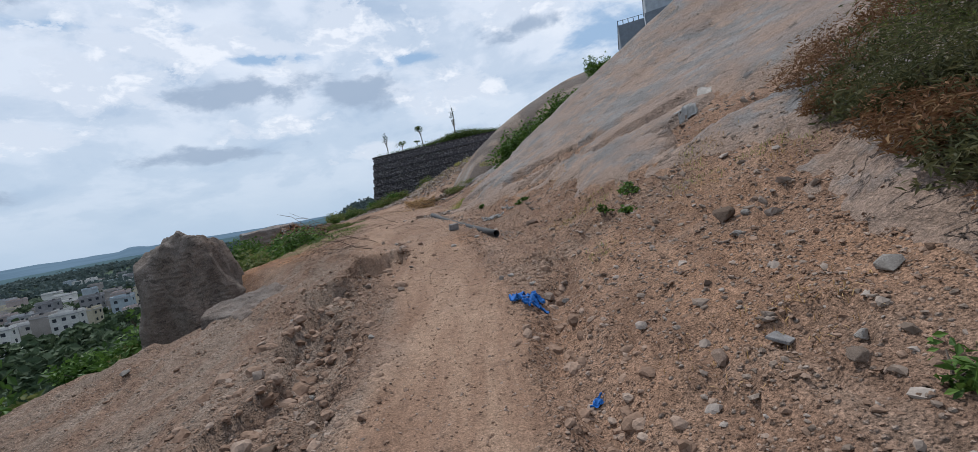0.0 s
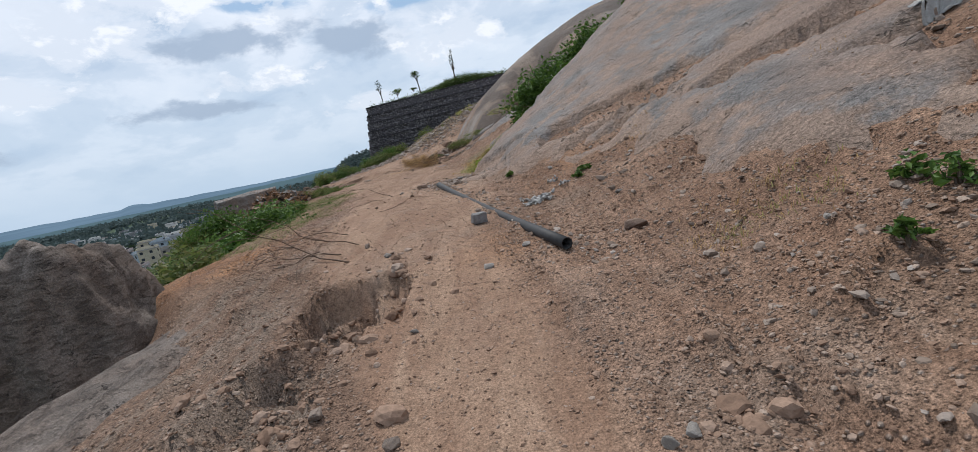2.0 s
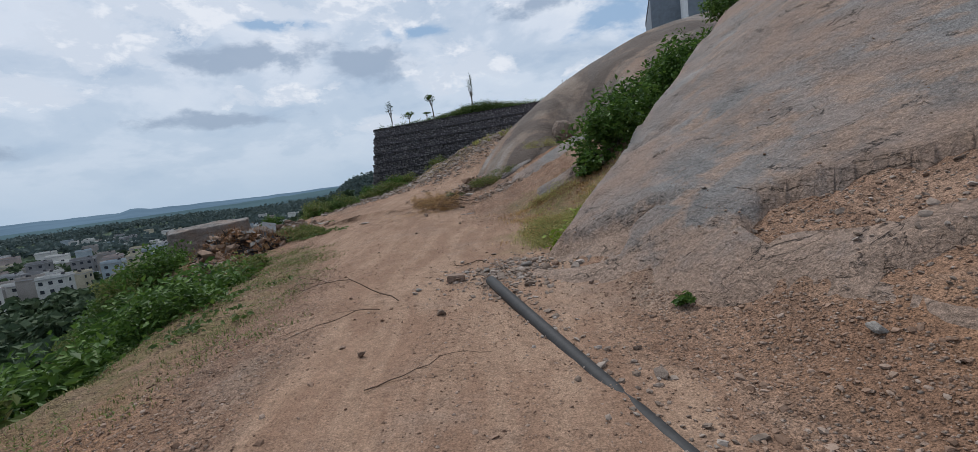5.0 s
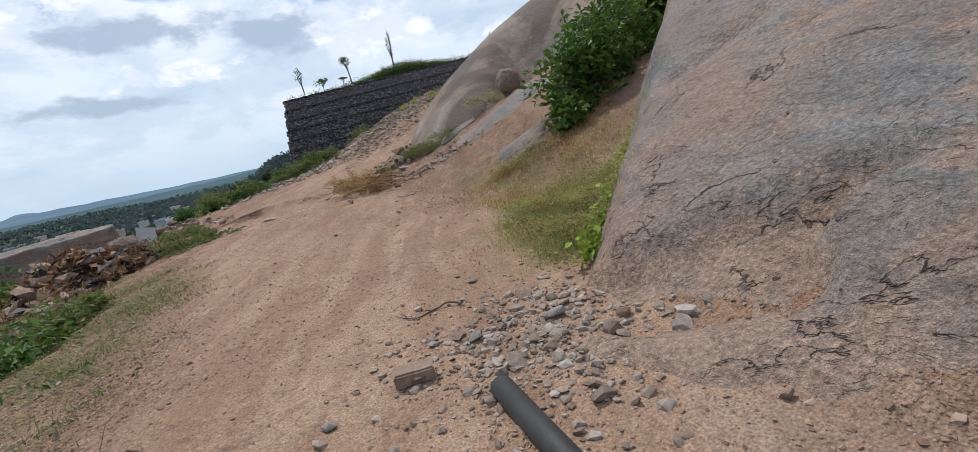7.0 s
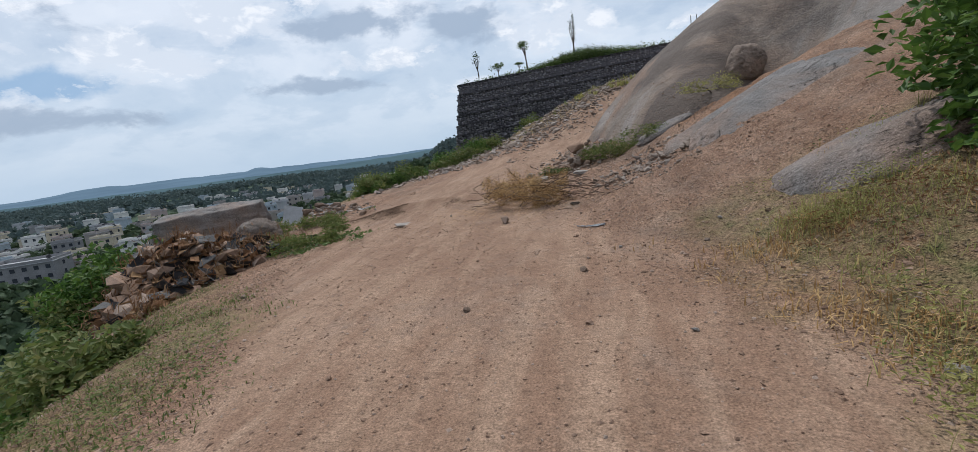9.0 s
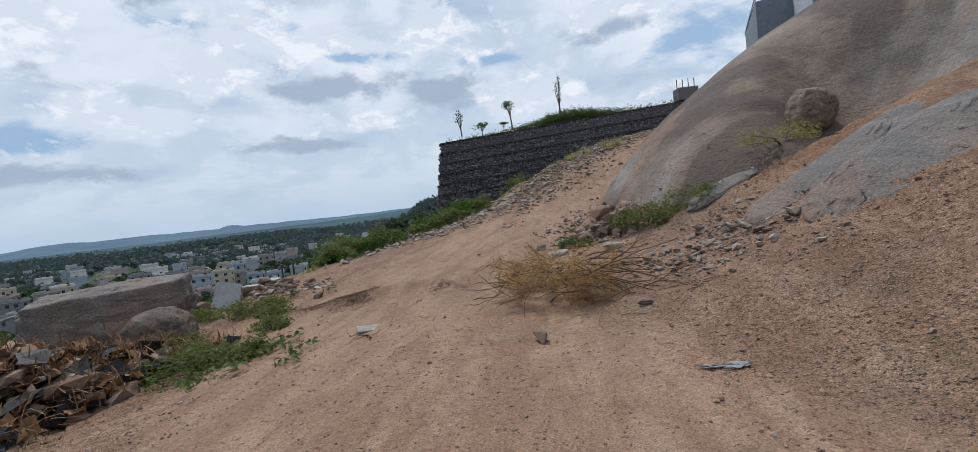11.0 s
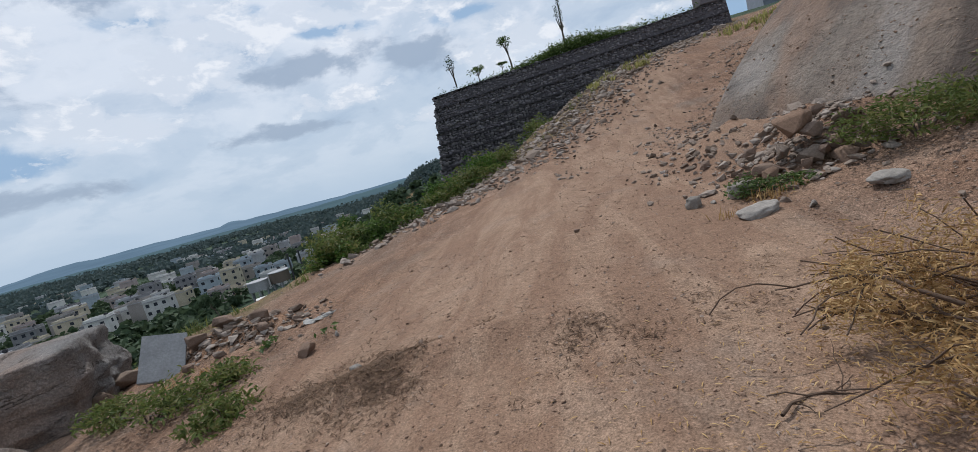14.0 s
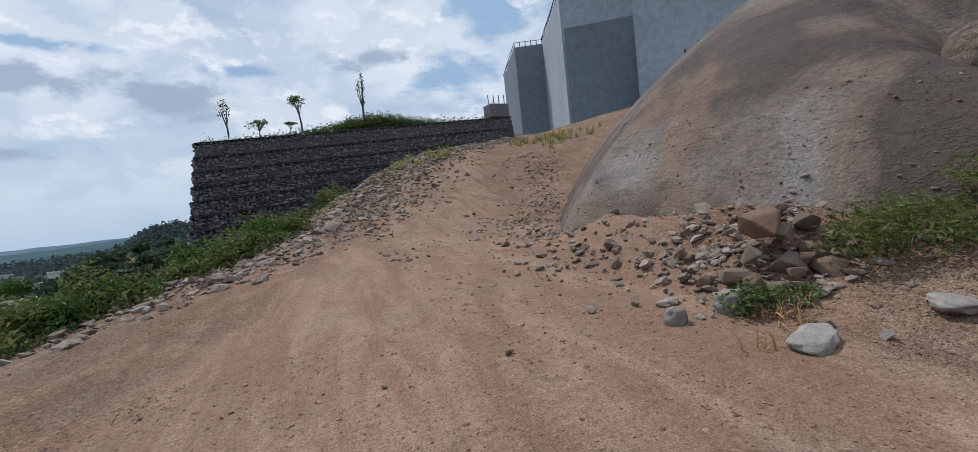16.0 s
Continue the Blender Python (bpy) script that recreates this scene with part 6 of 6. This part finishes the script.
ob = new("dry_straw", mesh_from("dry_straw", *blades(st, 0.16, rng, 1.3, 0.006), M_RUST, False))
ob.parent = rub
tagged(ob, kind="stuff")

# ---- plants on top of the gabion wall ----
rng = np.random.default_rng(47)


def gab_top(u, v):
    return np.stack([GA[0] + g_dir[0] * u + g_in[0] * v, GA[1] + g_dir[1] * u + g_in[1] * v, 7.2 + 1.25 * u / g_len], -1)


u = np.concatenate([rng.uniform(0.3, 20, 260), rng.normal(10.5, 2.6, 1500)])
u = u[(u > 0.2) & (u < 20.5)]
base = gab_top(u, rng.uniform(0.1, 2.5, len(u)))
base[:, 2] += rng.uniform(0, 1, len(u)) * (0.12 + 0.75 * np.exp(-((u - 10.5) / 2.9) ** 2))
stuff("wall_top_plants", leaves(np.repeat(base, 9, axis=0) + rng.normal(0, 0.14, (len(base) * 9, 3)), 0.16, rng, 0.8, 0.4), M_SHRUB, "green creepers and weeds on the gabion wall", "weeds")
for i, (uu, h, sp, n, mt, lbl) in enumerate(((1.7, 2.5, 0.45, 90, M_FARLEAF, "thin bare sapling on the gabion wall"), (3.4, 1.3, 0.6, 260, M_SHRUB, "small shrubby tree on the gabion wall"), (5.9, 2.4, 0.65, 300, M_SHRUB, "small flat-topped tree on the gabion wall"), (5.2, 0.9, 0.5, 160, M_SHRUB, "small shrubby tree on the gabion wall"), (9.9, 3.6, 0.35, 170, M_FARLEAF, "tall thin bare sapling on the gabion wall"))):
    p = gab_top(np.array([uu]), np.array([0.8]))[0]
    tree_mesh(700 + i, h, sp, 0.16, n, mt, parent_label=lbl, m=pose(*p), clumps=10, fill=0.35, crown_at=0.8 if i in (2, 3) else 0.55, lean=0.05, slim=0.4)


# ---- grey building on the summit ----
def polar(az, r):
    return (-5.93 + r * math.sin(radians(az)), 23.8 + r * math.cos(radians(az)))


def prism(name, plan, z0, z1, mat, parent, bevel=0.0):
    bm = bmesh.new()
    lo = [bm.verts.new((*p, z0)) for p in plan]
    hi = [bm.verts.new((*p, z1)) for p in plan]
    n = len(plan)
    bm.faces.new(hi)
    bm.faces.new(list(reversed(lo)))
    for i in range(n):
        bm.faces.new((lo[i], lo[(i + 1) % n], hi[(i + 1) % n], hi[i]))
    bmesh.ops.recalc_face_normals(bm, faces=bm.faces[:])
    return part(name, bm, mat, parent)


summit = tagged(empty("grey_building"), "tall plain grey-painted building on the summit", "building")
prism("main_wall", [polar(30.4, 90), polar(44, 92), polar(44, 128), polar(28.0, 116)], 4, 38.6, M_WALLGREY, summit)
prism("tower", [polar(24.7, 115.6), polar(28.3, 115.6), polar(29, 146), polar(23.1, 143)], 4, 38.2, M_WALLSHADE, summit)
prism("annexe", [polar(30.7, 85), polar(38.5, 85), polar(38.6, 95), polar(31, 95)], 4, 30.6, M_WALLSHADE, summit)
prism("side_wing", [polar(38.5, 79), polar(52, 74), polar(52, 96), polar(39.2, 96)], 4, 47, M_WALLGREY, summit)
prism("terrace", [polar(43.2, 74), polar(50, 70), polar(50, 74), polar(43.2, 78)], 4, 19.5, M_CONC, summit)
for (a0, r0), (a1, r1), z, n in (((30.4, 90), (28.0, 116), 38.6, 16), ((28.0, 116), (24.7, 115.6), 38.2, 5), ((24.7, 115.6), (23.1, 143), 38.2, 12)):
    A, B = Vector(polar(a0, r0)), Vector(polar(a1, r1))
    for k in range(n + 1):
        p = A.lerp(B, k / n)
        bm = bmesh.new()
        bmesh.ops.create_cube(bm, size=1, matrix=pose(p.x, p.y, z + 0.6) @ Matrix.Diagonal((0.14, 0.14, 1.2, 1)))
        part("rail_post", bm, M_RAIL, summit)
    part("rail", tube([(A.x, A.y, z + 1.1), (B.x, B.y, z + 1.1)], 0.06, 6), M_RAIL, summit)
for k in range(5):
    p = polar(43.6 + 1.4 * k, 71.5)
    bm = bmesh.new()
    bmesh.ops.create_cube(bm, size=1, matrix=pose(p[0], p[1], 17.5 + 0.8 * k) @ Matrix.Diagonal((0.2, 0.2, 5, 1)))
    part("fence_post", bm, M_RAIL, summit)

# ---- town in the valley ----
rng = np.random.default_rng(101)
rt = random.Random(8)
HOUSE_COLS = [(0.50, 0.49, 0.47), (0.38, 0.38, 0.39), (0.47, 0.41, 0.31), (0.38, 0.31, 0.29), (0.31, 0.36, 0.40), (0.22, 0.215, 0.22), (0.60, 0.58, 0.55), (0.30, 0.27, 0.25)]
M_HOUSES = [plain_material("house_wall", c, 0.85, 0.12, 0.3, 0.0) for c in HOUSE_COLS]
M_ROOF = plain_material("flat_roof", (0.33, 0.33, 0.34), 0.9, 0.25, 0.4, 0.0)
M_PANE = plain_material("dark_window", (0.035, 0.04, 0.05), 0.25, 0.2, 1.0, 0.0)
M_TANK = plain_material("water_tank", (0.03, 0.03, 0.035), 0.5, 0.1, 1.0, 0.0)
WINDOW = box_mesh("window", (1.3, 0.16, 1.3), M_PANE, 0)
TANK = box_mesh("water_tank", (1.2, 1.2, 1.3), M_TANK, 0.25)


def house(x, y, w, d, storeys, turn, mat, detail):
    z = float(plain_z(np.array([x]), np.array([y]))[0])
    h = storeys * 3.1
    root = tagged(empty("house", pose(x, y, z, 0, 0, turn)), "%s-storey flat-roofed plastered town house" % ("one", "two", "three", "four")[storeys - 1], "house", "houses of the town")
    bm = bmesh.new()
    bmesh.ops.create_cube(bm, size=1, matrix=pose(0, 0, h / 2 - 1) @ Matrix.Diagonal((w, d, h + 2, 1)))
    part("wall", bm, mat, root)
    bm = bmesh.new()
    bmesh.ops.create_cube(bm, size=1, matrix=pose(0, 0, h + 0.1) @ Matrix.Diagonal((w + 0.8, d + 0.8, 0.22, 1)))
    roof = part("roof", bm, M_ROOF, root)
    for sx, sy, lx, ly in ((0, 1, w, 0.2), (0, -1, w, 0.2), (1, 0, 0.2, d), (-1, 0, 0.2, d)):
        bm = bmesh.new()
        bmesh.ops.create_cube(bm, size=1, matrix=pose(sx * (w / 2 - 0.1), sy * (d / 2 - 0.1), h + 0.65) @ Matrix.Diagonal((lx - (0.41 if ly == d else 0), ly, 0.9, 1)))
        part("parapet", bm, mat, roof)
    if detail:
        n = max(2, int(w / 3))
        for s in range(storeys):
            for k in range(n):
                for side in (-1, 1):
                    o = new("window", WINDOW)
                    o.parent = root
                    o.location = ((k + 0.5) / n * w - w / 2, side * d / 2, s * 3.1 + 1.7)
            o = new("window", WINDOW)
            o.parent = root
            o.location, o.rotation_euler = (w / 2, 0, s * 3.1 + 1.7), (0, 0, math.pi / 2)
    o = new("water_tank", TANK)
    o.parent = root
    o.location = (w * 0.25, d * 0.2, h + 0.85)
    return root


made = [(-4.9 + 195 * math.sin(radians(a)), 21.4 + 195 * math.cos(radians(a))) for a in (-38, -36, -34, -32)]
tries = 0
house(-187.0, 133.0, 19, 12, 3, 30, M_HOUSES[5], True)
made.append((-187.0, 133.0))
while len(made) < 230 and tries < 6000:
    tries += 1
    near = len(made) < 95
    az, r = (rt.uniform(-66, -24), rt.uniform(225, 370)) if near else (rt.uniform(-64, -15), rt.uniform(320, 640))
    x, y = -3 + r * math.sin(radians(az)), 12 + r * math.cos(radians(az))
    if any(math.hypot(x - a, y - b) < 10.5 for a, b in made) or float(ground_z(np.array([x]), np.array([y]))[0]) > -24 or float(fbm(np.array([x]), np.array([y]), 90, 2, 7)[0]) < -0.35:
        continue
    made.append((x, y))
    house(x, y, rt.uniform(5.5, 9.5), rt.uniform(5, 7.5), rt.choice((1, 2, 2, 3, 3)), rt.choice((20, 20, 110)) + rt.uniform(-6, 6), rt.choice(M_HOUSES), near)

# ---- raised tanks at the town's edge ----
def at_bearing(az, r):
    x, y = -4.9 + r * math.sin(radians(az)), 21.4 + r * math.cos(radians(az))
    return x, y, float(ground_z(np.array([x]), np.array([y]))[0])


def disc_tube(radius, z0, z1, sides=20):
    bm = bmesh.new()
    bmesh.ops.create_cone(bm, cap_ends=True, segments=sides, radius1=radius, radius2=radius, depth=z1 - z0, matrix=Matrix.Translation((0, 0, (z0 + z1) / 2)))
    return bm


for az, z0, z1, mat, lbl in ((-37.1, 4.2, 7.6, M_CONC, "round grey concrete tank raised on concrete legs"), (-34.8, 4.6, 8.6, M_BARK, "round brown tank raised on concrete legs")):
    x, y, z = at_bearing(az, 196)
    tank = tagged(empty("raised_tank", pose(x, y, z)), lbl, "tank", "raised tanks")
    part("body", disc_tube(3.7, z0, z1), mat, tank)
    part("rim", disc_tube(3.9, z1, z1 + 0.25), M_ROOF, tank)
    for k in range(6):
        bm = disc_tube(0.32, -1.0, z0, 8)
        bm.transform(Matrix.Translation((3.1 * math.cos(k * math.pi / 3), 3.1 * math.sin(k * math.pi / 3), 0)))
        part("leg", bm, M_CONC, tank)
    made.append((x, y))
for az in (-33.4, -32.2):
    x, y, z = at_bearing(az, 194)
    mast = tagged(empty("steel_mast", pose(x, y, z)), "dark steel mast beside the raised tanks", "mast")
    part("pole", disc_tube(0.35, -1, 13.5, 8), M_RAIL, mast)
    part("head", disc_tube(0.6, 13.5, 14.0, 8), M_RAIL, mast)
x, y, z = at_bearing(-35.0, 184)
shed = tagged(empty("long_shed", pose(x, y, z, 0, 0, 35)), "long low shed with a flat white roof", "shed")
bm = bmesh.new()
bmesh.ops.create_cube(bm, size=1, matrix=pose(0, 0, 0.6) @ Matrix.Diagonal((17, 4, 4, 1)))
part("wall", bm, M_HOUSES[1], shed)
bm = bmesh.new()
bmesh.ops.create_cube(bm, size=1, matrix=pose(0, 0, 2.75) @ Matrix.Diagonal((18, 5, 0.3, 1)))
part("roof", bm, M_HOUSES[6], shed)
made += [(x, y), at_bearing(-33, 194)[:2]]
x, y, z = at_bearing(-26.2, 285)
tree_mesh(760, 14.0, 6.5, 0.9, 2600, M_LEAF, parent_label="large round green tree at the town's edge", m=pose(x, y, z), clumps=30, fill=0.34, crown_at=0.5)
x, y, z = at_bearing(-41.3, 175)
tree_mesh(761, 12.0, 3.8, 0.8, 900, M_FARLEAF, parent_label="dark feathery tree at the town's edge", m=pose(x, y, z), clumps=18, fill=0.3, crown_at=0.6)

# ---- woods of the plain ----
def woods(n, r0, r1, tall, name, label, faces, seed, mat):
    rng = np.random.default_rng(seed)
    az, r = rng.uniform(radians(-82), radians(8), n * 3), np.sqrt(rng.uniform(r0 ** 2, r1 ** 2, n * 3))
    x, y = -3 + r * np.sin(az), 12 + r * np.cos(az)
    dens = smooth(-0.45, 0.35, fbm(x, y, r1 * 0.13, 3, seed))
    ok = (rng.uniform(0, 1, n * 3) < dens) & ((ground_z(x, y) < -14) | (y > 200))
    for a, b in made:
        ok &= np.hypot(x - a, y - b) > 8.5
    x, y = x[ok][:n], y[ok][:n]
    m = len(x)
    h = tall * rng.uniform(0.5, 1.25, m)
    z = ground_z(x, y)
    c = np.repeat(np.stack([x, y, z + h * 0.6], -1), faces, axis=0)
    d = rng.normal(0, 1, (m * faces, 3))
    d /= np.linalg.norm(d, axis=1)[:, None]
    d *= rng.uniform(0.55, 1, (m * faces, 1))
    hh = np.repeat(h, faces)[:, None]
    c = c + d * hh * np.array([0.55, 0.55, 0.42])
    return stuff(name, leaves(c, tall * 0.42, rng, 0.7, 0.95), mat, label, "trees")


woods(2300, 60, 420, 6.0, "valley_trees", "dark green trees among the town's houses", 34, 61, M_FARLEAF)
woods(4500, 380, 1100, 9.0, "far_woods", "hazy dark green woodland on the plain", 18, 62, M_HAZELEAF)
woods(4200, 900, 1500, 10.0, "distant_woods", "hazy dark woodland towards the horizon", 10, 63, M_HAZELEAF)

rng = np.random.default_rng(67)
hx, hy = rng.normal(-88, 34, 900), rng.normal(335, 55, 900)
away = np.hypot((hx + 84) / 20, (hy - 272) / 16) > 1
hx, hy = hx[away], hy[away]
hz = plain_z(hx, hy)
hp = np.repeat(np.stack([hx, hy, hz + 1.2], -1), 16, axis=0) + rng.normal(0, 1.5, (len(hx) * 16, 3)) * (1, 1, 0.7)
stuff("hillside_trees", leaves(hp, 1.7, rng, 0.7, 0.9), M_HAZELEAF, "hazy dark green trees on the flank of the next hill", "trees")


# ---- hills on the horizon ----
def hill_range(name, dist, base, profile, seed, mat, label, depth=500):
    az = np.radians(np.linspace(-100, 60, 420))
    ring = []
    for k, (dr, f) in enumerate(((-depth, 0.0), (-depth * 0.45, 0.55), (0, 1.0), (depth * 0.3, 0.0))):
        el = np.interp(np.degrees(az), *zip(*profile))
        h = (dist * np.tan(np.radians(el)) + 30) * f * (1 + 0.05 * fbm(az * 40, az * 0 + k, 1.0, 4, seed))
        ring.append(np.stack([(dist + dr) * np.sin(az), (dist + dr) * np.cos(az), base + h], -1))
    v = np.stack(ring).reshape(-1, 3)
    return tagged(new(name, mesh_from(name, v, grid_faces(len(az), 4), mat, True)), label, "hills", kind="structure")


# distance haze is painted on: a bluish base colour plus a faint glow
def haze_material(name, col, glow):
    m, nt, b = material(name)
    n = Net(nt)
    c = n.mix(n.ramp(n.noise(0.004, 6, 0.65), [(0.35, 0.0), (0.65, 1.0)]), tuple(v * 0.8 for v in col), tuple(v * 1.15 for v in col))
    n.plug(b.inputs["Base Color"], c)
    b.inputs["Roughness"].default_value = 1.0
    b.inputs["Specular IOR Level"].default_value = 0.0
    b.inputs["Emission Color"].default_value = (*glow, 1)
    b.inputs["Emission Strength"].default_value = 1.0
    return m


hill_range("backdrop_hills", 2700, -30, [(-100, -0.1), (-66, 0.0), (-56, -0.1), (-53.5, 0.12), (-52, 0.3), (-50.5, 0.32), (-49, 0.18), (-45, 0.22), (-41, 0.1), (-38.6, 0.12), (-37.8, 0.33), (-36.9, 0.3), (-36.2, 0.12), (-30, 0.08), (-24, 0.02), (-18, 0.1), (-12, 0.2), (0, 0.3), (60, 0.1)], 3, haze_material("far_hill_haze", (0.07, 0.10, 0.12), (0.050, 0.085, 0.135)), "hazy blue hills on the horizon", 1250)
hill_range("backdrop_ridge", 1750, -29, [(-100, -0.6), (-60, -0.55), (-45, -0.6), (-35, -0.5), (-24, -0.3), (-18, -0.05), (-12, 0.3), (-8, 0.5), (60, 0.1)], 9, haze_material("mid_hill_haze", (0.05, 0.075, 0.075), (0.026, 0.048, 0.072)), "hazy dark wooded rise on the plain", 500)
